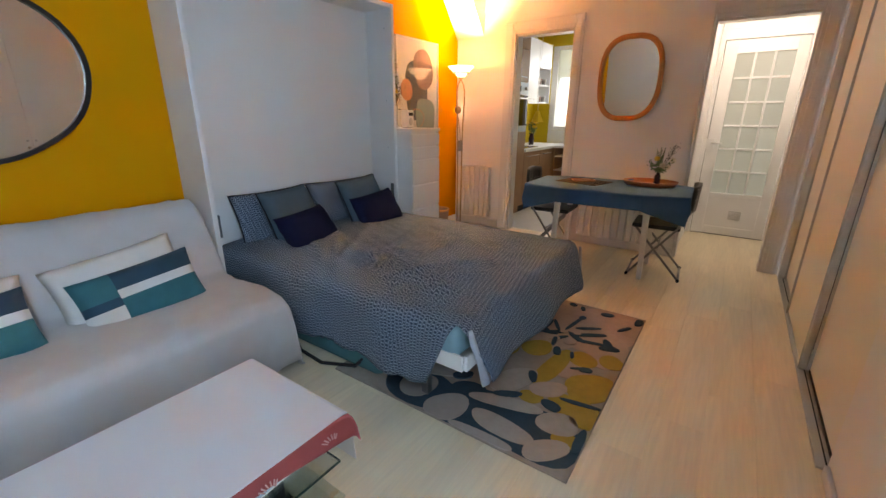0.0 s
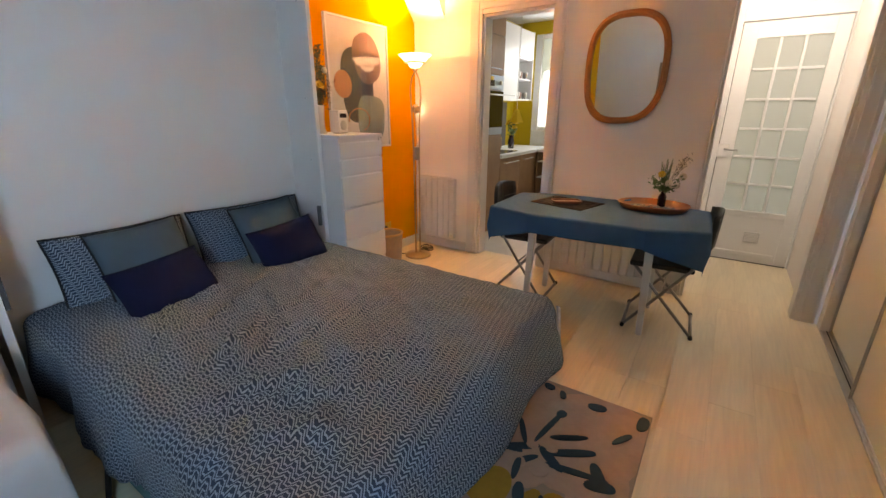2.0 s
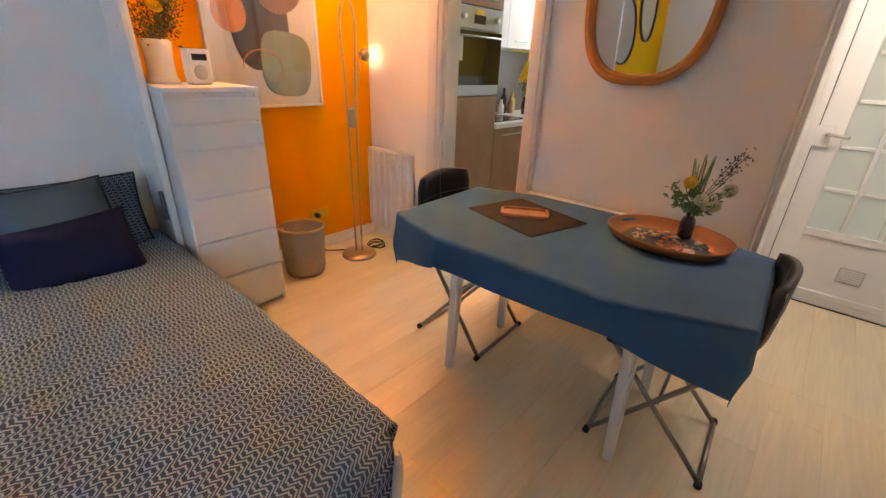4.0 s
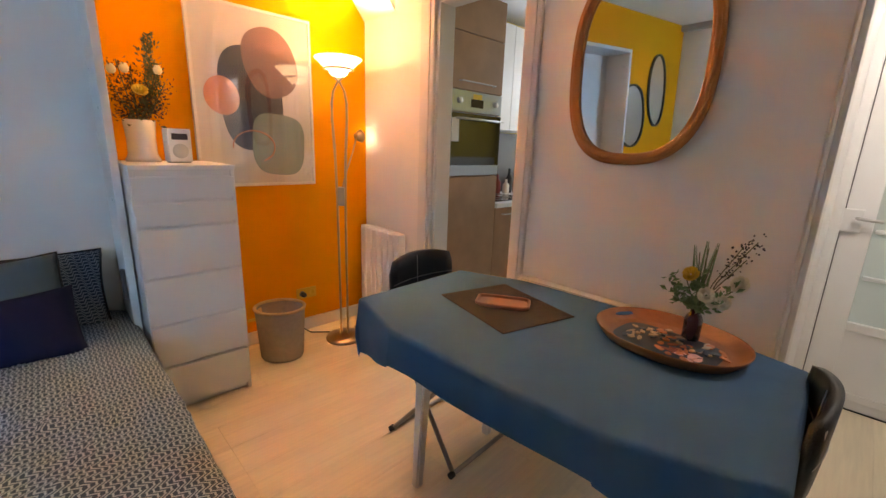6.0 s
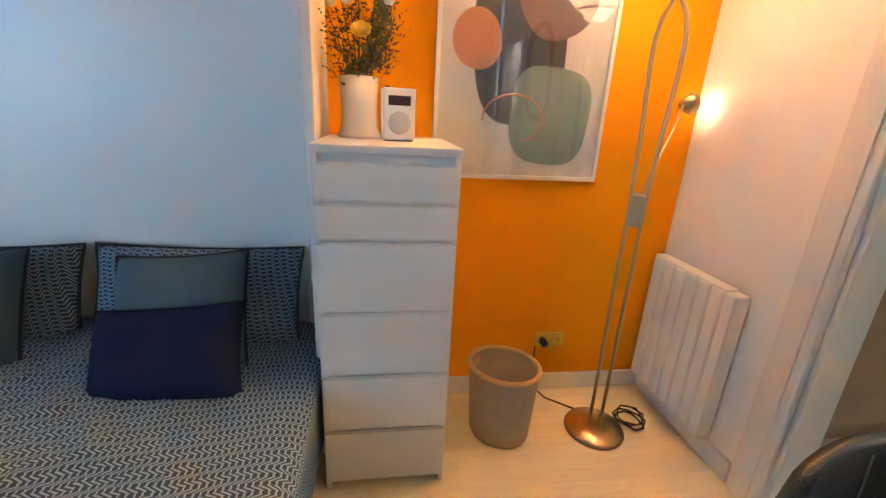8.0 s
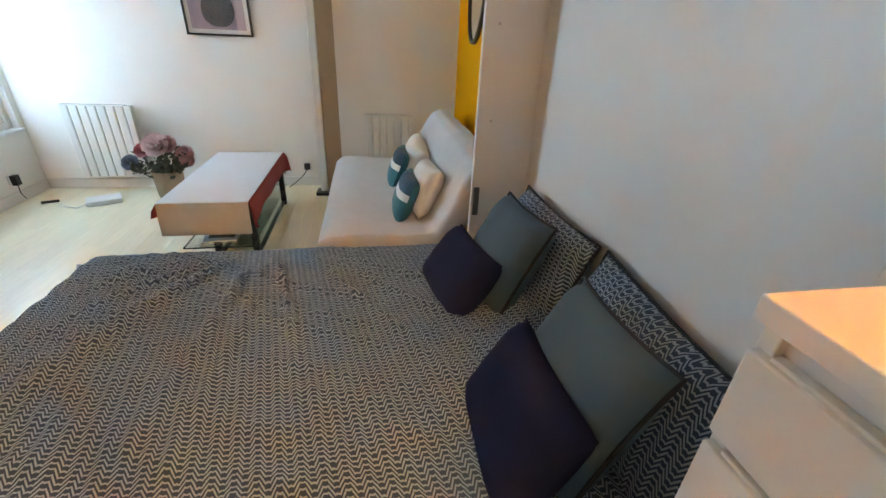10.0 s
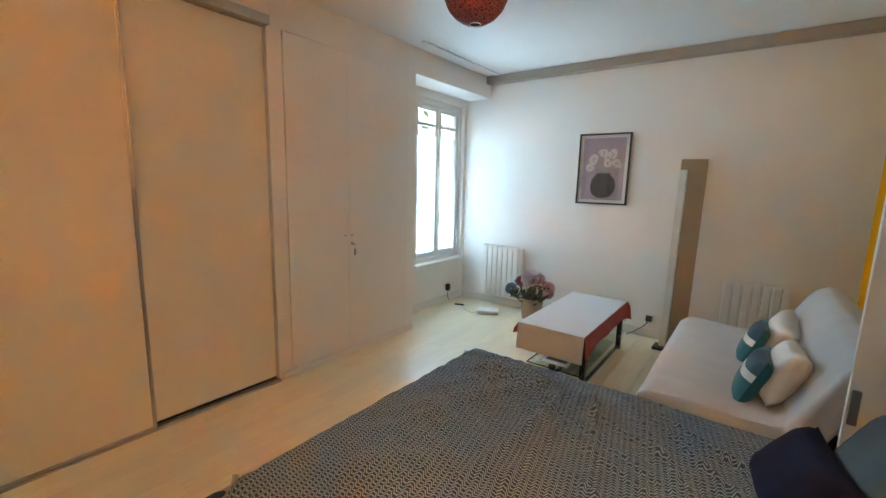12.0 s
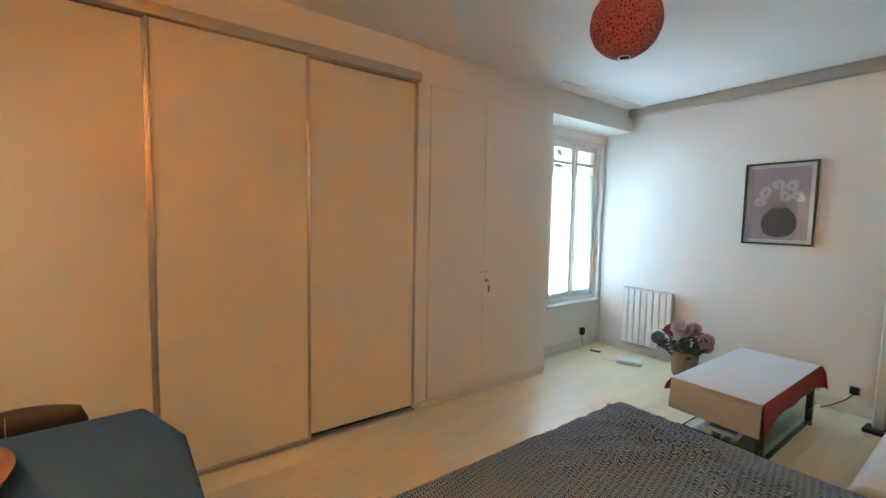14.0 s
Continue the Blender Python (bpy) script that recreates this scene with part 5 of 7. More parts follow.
def dresser_top():
    rnd = random.Random(11)
    v = thing("plant_pot", "white ceramic pot holding a dried flower bouquet", "vase", pose(-3.29, 4.12, 1.23))
    bm = lathe([(0, 0), (0.074, 0), (0.076, 0.010), (0.068, 0.022), (0.062, 0.04), (0.061, 0.11), (0.068, 0.20), (0.063, 0.20), (0.056, 0.12), (0, 0.10)], 32)
    part("pot", bm, POT, v, smooth=True)
    lv, dk = bmesh.new(), bmesh.new()
    tips = [(-0.02, 0.085, 0.60), (0.0, 0.105, 0.47), (0.0, -0.06, 0.47), (0.03, -0.02, 0.40), (0.02, 0.05, 0.36), (-0.05, 0.0, 0.45), (-0.01, -0.10, 0.40), (0.04, 0.12, 0.38)]
    for tp in tips:
        part("stem", tube([(0, 0, 0.10), (tp[0] * 0.4, tp[1] * 0.4, 0.10 + 0.45 * (tp[2] - 0.1)), tp], 0.0025, 5), STEM, v)
    for tp, nn in ((tips[0], 420), (tips[1], 220)):
        leaf_spray(lv, (tp[0] * 0.6, tp[1] * 0.62, 0.24), tp, nn, 0.020, rnd, 0.015, -0.2)
    for tp in tips[2:]:
        leaf_spray(dk, (tp[0] * 0.6, tp[1] * 0.6, 0.20), tp, 120, 0.017, rnd, 0.024)
    leaf_spray(lv, (0, 0, 0.17), (0.0, 0.02, 0.28), 90, 0.034, rnd, 0.030)
    bl = bmesh.new()
    bloom(bl, (0.055, 0.012, 0.335), 0.034, rnd, 5)
    bmesh.ops.rotate(bl, cent=(0.055, 0.012, 0.335), matrix=Matrix.Rotation(radians(50), 3, "Y"), verts=bl.verts)
    part("yellow_flower", bl, PETAL_Y, v, "yellow flower head")
    pod = [(0, -0.021), (0.012, -0.018), (0.019, -0.006), (0.019, 0.007), (0.012, 0.018), (0.014, 0.022), (0, 0.021)]
    for c in ((0.03, -0.035, 0.43), (0.02, 0.10, 0.44), (0.03, -0.085, 0.42)):
        part("seed_pod", lathe(pod, 16), PETAL_W, v, "dried cream seed pod", smooth=True, m=Matrix.Translation(c))
    tagged(part("fern_foliage", lv, mat("olive_leaf", (0.16, 0.155, 0.06), 0.7, var=0.3), v, "olive green fern foliage"), kind="stuff")
    tagged(part("dried_foliage", dk, LEAFDARK, v, "dark dried foliage"), kind="stuff")
    r = thing("radio", "small white desk radio with a dark display", "radio", pose(-3.19, 4.25, 1.23, 0, 0, 6))
    part("case", box(-0.03, 0.045, -0.052, 0.052, 0.004, 0.165, 0.006, 3), PLASTIC, r, smooth=False)
    part("display", box(0.0455, 0.047, -0.036, 0.036, 0.112, 0.142, 0.0005), SCREEN, r, "dark display strip")
    part("speaker", lathe([(0, 0.002), (0.034, 0.002), (0.036, 0.0), (0.036, -0.004)], 28), mat("pale_grey_grille", (0.5, 0.5, 0.49), 0.6), r, "round pale grey speaker", smooth=True, m=placed(ON_YELLOW, 0.0455, 0, 0.058))
    part("foot", box(-0.02, 0.035, -0.045, 0.045, 0.0, 0.005), RUBBER, r)
    part("cable", tube([(-0.03, 0.02, 0.02), (-0.08, 0.07, 0.006), (-0.12, 0.14, 0.006), (-0.19, 0.18, 0.006)], 0.0025, 6), BRONZE, r)


dresser_top()


# ---- pictures and mirrors ----
def framed(name, label, w, h, m, frame_mat, fw, depth, mount=None, board=PAPER):
    t = thing(name, label, "picture", m)
    for nm, ou in (("frame_bar", box(-w / 2, w / 2, h / 2 - fw, h / 2, 0, depth, 0.002)), ("frame_bar", box(-w / 2, w / 2, -h / 2, -h / 2 + fw, 0, depth, 0.002)),
                   ("frame_bar", box(-w / 2, -w / 2 + fw, -h / 2 + fw, h / 2 - fw, 0, depth, 0.002)), ("frame_bar", box(w / 2 - fw, w / 2, -h / 2 + fw, h / 2 - fw, 0, depth, 0.002))):
        part(nm, ou, frame_mat, t)
    part("print", box(-w / 2 + fw, w / 2 - fw, -h / 2 + fw, h / 2 - fw, 0, depth - 0.012), board, t)
    return t, depth - 0.012


def abstract_poster():
    w, h = 0.715, 1.03
    t, z = framed("poster", "white framed abstract poster with rounded coloured shapes", w, h, placed(ON_YELLOW, XW + 0.001, 4.757, 1.59), WHITEFRAME, 0.016, 0.028)
    for k, (u, v, rx, ry, p, turn, material, nm) in enumerate((
            (0.46, 0.51, 0.185, 0.30, 2.9, 4, INK_NAVY, "navy_shape"), (0.63, 0.72, 0.160, 0.205, 2.3, 20, INK_MAUVE, "mauve_shape"),
            (0.22, 0.51, 0.094, 0.110, 2.0, 10, INK_CORAL, "coral_shape"), (0.67, 0.25, 0.168, 0.190, 3.2, -4, INK_SAGE, "sage_shape"))):
        part(nm, slab(oval((u - 0.5) * w, (v - 0.5) * h, rx, ry, turn, p, 48, 0.02, k), z, z + 0.0012 + 0.0007 * k), material, t)
    arc = [((0.45 - 0.5) * w + 0.125 * math.cos(a), (0.235 - 0.5) * h + 0.095 * math.sin(a), z + 0.004) for a in [radians(-65 + 9 * k) for k in range(29)]]
    part("coral_arc", tube(arc, 0.0035, 6), INK_CORAL, t)
    g = part("glazing", box(-w / 2 + 0.016, w / 2 - 0.016, -h / 2 + 0.016, h / 2 - 0.016, z + 0.006, z + 0.008), glass_material("picture_glass", (0.98, 0.98, 0.98), 0.0, 0.93), t, "clear picture glass")
    g.visible_shadow = False


def flower_print():
    w, h = 0.525, 0.735
    t, z = framed("flower_picture", "black framed picture of white lilies in a dark round vase", w, h, placed(ON_SOUTH, -1.39, 0.001, 1.705), BLACKFRAME, 0.016, 0.026)
    part("lilac_ground", slab([(x * 1.0, y) for x, y in rect(w - 0.095, h - 0.095)], z, z + 0.001), INK_LILAC, t)
    part("vase_shape", slab(oval(0.01, -0.175, 0.128, 0.125, 0, 2.3, 40), z, z + 0.003), INK_CHAR, t)
    part("vase_neck", slab(oval(0.01, -0.055, 0.075, 0.02, 0, 3, 24), z, z + 0.0032), INK_CHAR, t)
    stems = bmesh.new()
    lil = ((-0.10, 0.10, 0.050, 0.055, 20), (0.0, 0.165, 0.042, 0.060, 70), (0.09, 0.155, 0.045, 0.058, 110), (0.135, 0.06, 0.052, 0.045, 160), (-0.135, 0.015, 0.050, 0.038, 0), (0.045, 0.065, 0.045, 0.048, 40))
    for k, (cx, cy, rx, ry, a) in enumerate(lil):
        part("lily", slab(oval(cx, cy, rx, ry, a, 1.7, 26, 0.12, k), z, z + 0.0026 + 0.0003 * k), INK_CREAM, t)
        part("lily_stamen", slab(oval(cx, cy, 0.018, 0.004, a + 30, 2, 10), z, z + 0.0050), INK_CHAR, t)
        tube([(0.01 + 0.02 * k - 0.05, -0.05, z + 0.002), (cx * 0.6, cy * 0.4, z + 0.002), (cx, cy - 0.02, z + 0.002)], 0.003, 5, bm=stems)
    part("flower_stems", stems, INK_SAGE, t)
    g = part("glazing", box(-w / 2 + 0.016, w / 2 - 0.016, -h / 2 + 0.016, h / 2 - 0.016, z + 0.007, z + 0.009), glass_material("print_glass", (0.98, 0.98, 0.98), 0.0, 0.94), t, "clear picture glass")
    g.visible_shadow = False


def shaped_mirror(name, label, m, outline_out, outline_in, frame_mat, depth):
    t = thing(name, label, "mirror", m)
    part("glass", slab(outline_in, 0.002, depth * 0.5), MIRROR, t)
    ob = part("frame", ring_frame(outline_out, outline_in, 0.0, depth), frame_mat, t, smooth=False)
    return t


abstract_poster()
flower_print()
# rattan mirror between the two openings, its top tipped a little forward
mm = Matrix.Translation((-1.465, YK - 0.013, 1.695)) @ Matrix.Rotation(radians(-1.6), 4, "Z") @ ON_NORTH @ Matrix.Rotation(radians(2.4), 4, "X")
mt = thing("rattan_mirror", "large rounded mirror in an orange-brown rattan frame", "mirror", mm @ Matrix.Translation((0, 0, 0.016)))
O = oval(0, 0, 0.285, 0.385, 0, 2.75, 64, 0.012, 0.6)
part("glass", slab([(x * 0.90, y * 0.925) for x, y in O], 0.002, 0.008), MIRROR, mt)
for k, (f, r) in enumerate(((0.985, 0.0125), (0.945, 0.0125), (0.905, 0.0115))):
    part("rattan_ring", tube([(x * f, y * (1 - (1 - f) * 0.78), 0.016 + 0.004 * (k == 1)) for x, y in O], r, 10, closed=True), RATTAN, mt, smooth=True)
# two dark-framed mirrors above the sofa
for (cy, cz, rx, ry, tn, wob, lab) in ((0.74, 1.86, 0.27, 0.50, -6, 0.03, "tall oval mirror in a thin dark frame on the yellow wall"),
                                       (1.46, 1.52, 0.385, 0.43, -10, 0.06, "rounded pebble-shaped mirror in a thin dark frame on the yellow wall")):
    outer = oval(0, 0, rx, ry, tn, 2.15, 64, wob, 0.5)
    inner = [(x * (1 - 0.024 / rx), y * (1 - 0.024 / ry)) for x, y in outer]
    shaped_mirror("pebble_mirror", lab, placed(ON_YELLOW, XW + 0.002, cy, cz), outer, inner, BLACKFRAME, 0.03)


# ---- torchiere ----
def torchiere():
    x, y = -3.15, 5.15
    t = thing("floor_lamp", "antique nickel uplighter floor lamp with a reading arm, lit", "floor lamp", pose(x, y, 0))
    part("base", lathe([(0, 0), (0.128, 0), (0.130, 0.008), (0.122, 0.022), (0.05, 0.030), (0.018, 0.036), (0, 0.036)], 40), BRONZE, t, smooth=True)
    d = Vector((0.55, 0.83, 0))
    for s in (1, -1):
        pts = []
        for zz, off in ((0.03, 0.022), (0.6, 0.024), (1.0, 0.026), (1.3, 0.034), (1.5, 0.046), (1.60, 0.046), (1.67, 0.034), (1.72, 0.008), (1.76, -0.03), (1.79, -0.06)):
            pts.append(Vector((0, 0, zz)) + s * off * d)
        part("pole", tube(pts, 0.0075, 10), BRONZE, t, smooth=True)
    part("dimmer_box", box(-0.022, 0.022, -0.035, 0.035, 0.955, 1.075, 0.006, 3), mat("satin_nickel", (0.36, 0.34, 0.31), 0.35, 0.9), t, "satin metal dimmer box", m=pose(0, 0, 0, 0, 0, 56))
    bowl = part("bowl", lathe([(0.0, 1.785), (0.056, 1.787), (0.082, 1.80), (0.110, 1.825), (0.106, 1.832), (0.078, 1.806), (0.05, 1.795), (0, 1.793)], 44), BULBGLASS, t, "lit opal lamp bowl", smooth=True)
    part("glass_ring", lathe([(0.092, 1.824), (0.116, 1.832), (0.145, 1.858), (0.141, 1.862), (0.113, 1.838), (0.092, 1.829)], 44), BULBGLASS, t, "lit opal glass rim", smooth=True)
    part("metal_ring", tube([(0.088 * math.cos(a), 0.088 * math.sin(a), 1.797) for a in [k * math.pi / 20 for k in range(40)]], 0.006, 8, closed=True), BRONZE, t, smooth=True)
    part("glass_cup", lathe([(0.0, 1.752), (0.036, 1.755), (0.056, 1.772), (0.060, 1.784), (0.0, 1.784)], 32), BULBGLASS, t, "lit opal glass under-bowl", smooth=True)
    part("reading_arm", tube([(0.0, 0.01, 1.07), (-0.05, 0.07, 1.17), (-0.14, 0.18, 1.30), (-0.225, 0.265, 1.405)], 0.005, 8), BRONZE, t, smooth=True)
    sh = part("reading_shade", lathe([(0.0, 0.045), (0.022, 0.043), (0.034, 0.02), (0.046, 0.0), (0.043, 0.0), (0.030, 0.018), (0, 0.034)], 28), BRONZE, t, "small metal reading shade", smooth=True, m=pose(-0.233, 0.305, 1.413, 97, 0, 8))
    part("bulb", lathe([(0, 0.03), (0.018, 0.028), (0.022, 0.014), (0.0, 0.004)], 16), BULBSMALL, sh, smooth=True)
    c = thing("lamp_cable", "black lamp cable coiled on the floor beside the lamp", "cable", pose(x, y, 0))
    pts = [(-0.295, -0.20, 0.255), (-0.27, -0.21, 0.20), (-0.25, -0.20, 0.05), (-0.22, -0.15, 0.008), (-0.12, -0.02, 0.006), (-0.06, 0.12, 0.008)]
    for k in range(30):
        a = 0.75 * k
        pts.append((-0.03 + (0.065 + 0.012 * math.sin(k)) * math.cos(a), 0.19 + (0.06 + 0.015 * math.cos(1.3 * k)) * math.sin(a), 0.008 + 0.0012 * k))
    part("cord", tube(pts, 0.0038, 6), RUBBER, c, smooth=True)
    s = thing("wall_socket", "double wall socket painted yellow like the wall", "socket", placed(ON_YELLOW, XW, 5.02, 0.285))
    part("plate", box(-0.075, 0.075, -0.04, 0.04, 0, 0.012, 0.004), YPLASTIC, s)
    part("outlet", lathe([(0.026, 0.012), (0.026, 0.016), (0.020, 0.016), (0.018, 0.013), (0, 0.013)], 20), YPLASTIC, s, smooth=True, m=Matrix.Translation((0.036, 0, 0)))
    part("plug", lathe([(0, 0.012), (0.02, 0.012), (0.018, 0.05), (0, 0.052)], 16), BLACKPLASTIC, s, smooth=True, m=Matrix.Translation((-0.036, 0, 0)))
    part("raceway", box(-0.42, -0.08, -0.12, -0.10, 0, 0.010, 0.002), YPLASTIC, s)


torchiere()


def basket():
    b = thing("waste_basket", "oval taupe fabric basket with a tan rope rim", "basket", pose(-3.18, 4.71, 0, 0, 0, 50))
    part("body", lathe([(0, 0.002), (0.125, 0.002), (0.132, 0.02), (0.152, 0.335), (0.146, 0.335), (0.126, 0.02), (0, 0.014)], 40, sy=0.86), WICKER, b, smooth=True)
    part("rim", tube([(0.149 * math.cos(a), 0.130 * math.sin(a), 0.337) for a in [k * math.pi / 20 for k in range(40)]], 0.010, 8, closed=True), ROPE, b, "tan rope rim", smooth=True)
    part("handle_tab", box(-0.137, -0.123, -0.03, 0.03, 0.285, 0.32, 0.004), ROPE, b)


basket()


# ---- radiators ----
def radiator(m, w, h, n, label):
    """Panel heater with vertical fins: local x across, y up, z out of the wall."""
    r = thing("radiator", label, "radiator", m, "radiators")
    part("back_plate", box(-w / 2, w / 2, 0, h, 0.03, 0.086, 0.004), HEATER, r)
    fw = w / n
    for k in range(n):
        a = -w / 2 + k * fw
        bm = box(a + 0.003, a + fw - 0.003, 0.0, h, 0.05, 0.098, 0.012, 3)
        part("fin", bm, HEATER, r)
    part("cap", box(w / 2, w / 2 + 0.05, 0.0, h, 0.03, 0.095, 0.006), HEATER, r, "smooth control end cap")
    part("grille", box(-w / 2, w / 2, h + 0.0005, h + 0.006, 0.035, 0.09, 0.001), HEATER, r)
    for s in (-0.3, 0.3):
        part("bracket", box(s * w - 0.02, s * w + 0.02, 0.1, 0.2, 0, 0.03), HEATER, r)


radiator(placed(ON_NORTH, -3.19, YK, 0.13), 0.42, 0.62, 6, "white electric panel radiator beside the kitchen doorway")
radiator(placed(ON_NORTH, -1.58, YK, 0.10), 0.70, 0.60, 10, "long white electric radiator under the rattan mirror")
radiator(placed(ON_SOUTH, -0.26, 0, 0.13), 0.50, 0.63, 7, "white electric panel radiator near the window")
radiator(placed(ON_SOUTH, -2.78, 0, 0.13), 0.42, 0.58, 6, "white electric panel radiator behind the sofa")


# ---- dining table ----
TC = Vector((-1.40, 4.915, 0.0))


def dining_table():
    t = thing("dining_table", "oval-ended white dining table on straight legs", "table", pose(TC.x, TC.y, 0, 0, 0, 2.5))
    A, B, CX, CY = 0.662, 0.398, 0.31, 0.100
    rim = [(A, CY - B), (A, B - CY), (A - CX, B), (CX - A, B), (-A, B - CY), (-A, CY - B), (CX - A, -B), (A - CX, -B)]
    part("tabletop", slab([(x * 0.985, y * 0.975) for x, y in rim], 0.725, 0.748), LAMWHITE, t)
    part("apron", slab(oval(0, 0, 0.44, 0.25, 0, 8, 40), 0.66, 0.725), LAMWHITE, t)
    for sx, sy in ((1, 1), (1, -1), (-1, 1), (-1, -1)):
        bm = bmesh.new()
        bmesh.ops.create_cube(bm, size=1)
        for v in bm.verts:
            top = v.co.z > 0
            w = 0.052 if top else 0.036
            cx, cy = (sx * 0.372, sy * 0.215)
            if not top:
                cx, cy = sx * 0.392, sy * 0.230
            v.co = Vector((cx + (w / 2 if v.co.x > 0 else -w / 2), cy + (w / 2 if v.co.y > 0 else -w / 2), 0.725 if top else 0.0))
        bmesh.ops.bevel(bm, geom=bm.edges[:], offset=0.006, segments=2, affect="EDGES")
        part("leg", bm, LAMWHITE, t)

    # blue cloth: rectangular, so its corners hang lowest
    bm = bmesh.new()
    hx, hy, n1, n2 = 0.795, 0.530, 190, 126
    sides = [(Vector(p), Vector(q)) for p, q in zip(rim, rim[1:] + rim[:1])]
    grid = []
    for i in range(n1 + 1):
        col = []
        for j in range(n2 + 1):
            px, py = -hx + 2 * hx * i / n1, -hy + 2 * hy * j / n2
            p = Vector((px, py))
            inside, best, foot = True, 9.0, p
            for u, v in sides:
                e = v - u
                if e.x * (p.y - u.y) - e.y * (p.x - u.x) < 0:
                    inside = False
                f = min(max((p - u).dot(e) / e.dot(e), 0), 1)
                q = u + f * e
                if (p - q).length < best:
                    best, foot = (p - q).length, q
            sag = 0.0015 * noise.noise(Vector((px * 5, py * 5, 0))) + 0.0016 * max(0, 0.5 - 4 * abs(noise.noise(Vector((px * 2.2 + py, py * 3.1, 4)))))
            if inside or best < 1e-5:
                x, y, z = px, py, 0.752 + sag
            else:
                o = (p - foot) / best
                R = 0.011
                if best < R * math.pi / 2:
                    f, d = R * math.sin(best / R), R * (1 - math.cos(best / R))
                else:
                    f, d = R, R + best - R * math.pi / 2
                wave = min(1, max(0, best - 0.02) / 0.12)
                f += wave * (0.006 + 0.006 * math.sin(13 * (px - py) + 0.6) + 0.012 * noise.noise(Vector((px * 4, py * 4, 8))))
                x, y, z = foot.x + o.x * f, foot.y + o.y * f, 0.752 - 0.97 * d
            col.append(bm.verts.new((x, y, z)))
        grid.append(col)
    for i in range(n1):
        for j in range(n2):
            bm.faces.new((grid[i][j], grid[i + 1][j], grid[i + 1][j + 1], grid[i][j + 1]))
    bmesh.ops.recalc_face_normals(bm, faces=bm.faces)
    c = thing("tablecloth", "plain dark blue cotton cloth draped over the dining table", "tablecloth", pose(TC.x, TC.y, 0, 0, 0, 2.5))
    ob = part("cloth", bm, TABLECLOTH, c, smooth=True)
    so = ob.modifiers.new("thick", "SOLIDIFY")
    so.thickness, so.offset = 0.003, 1


dining_table()
ZT = 0.757


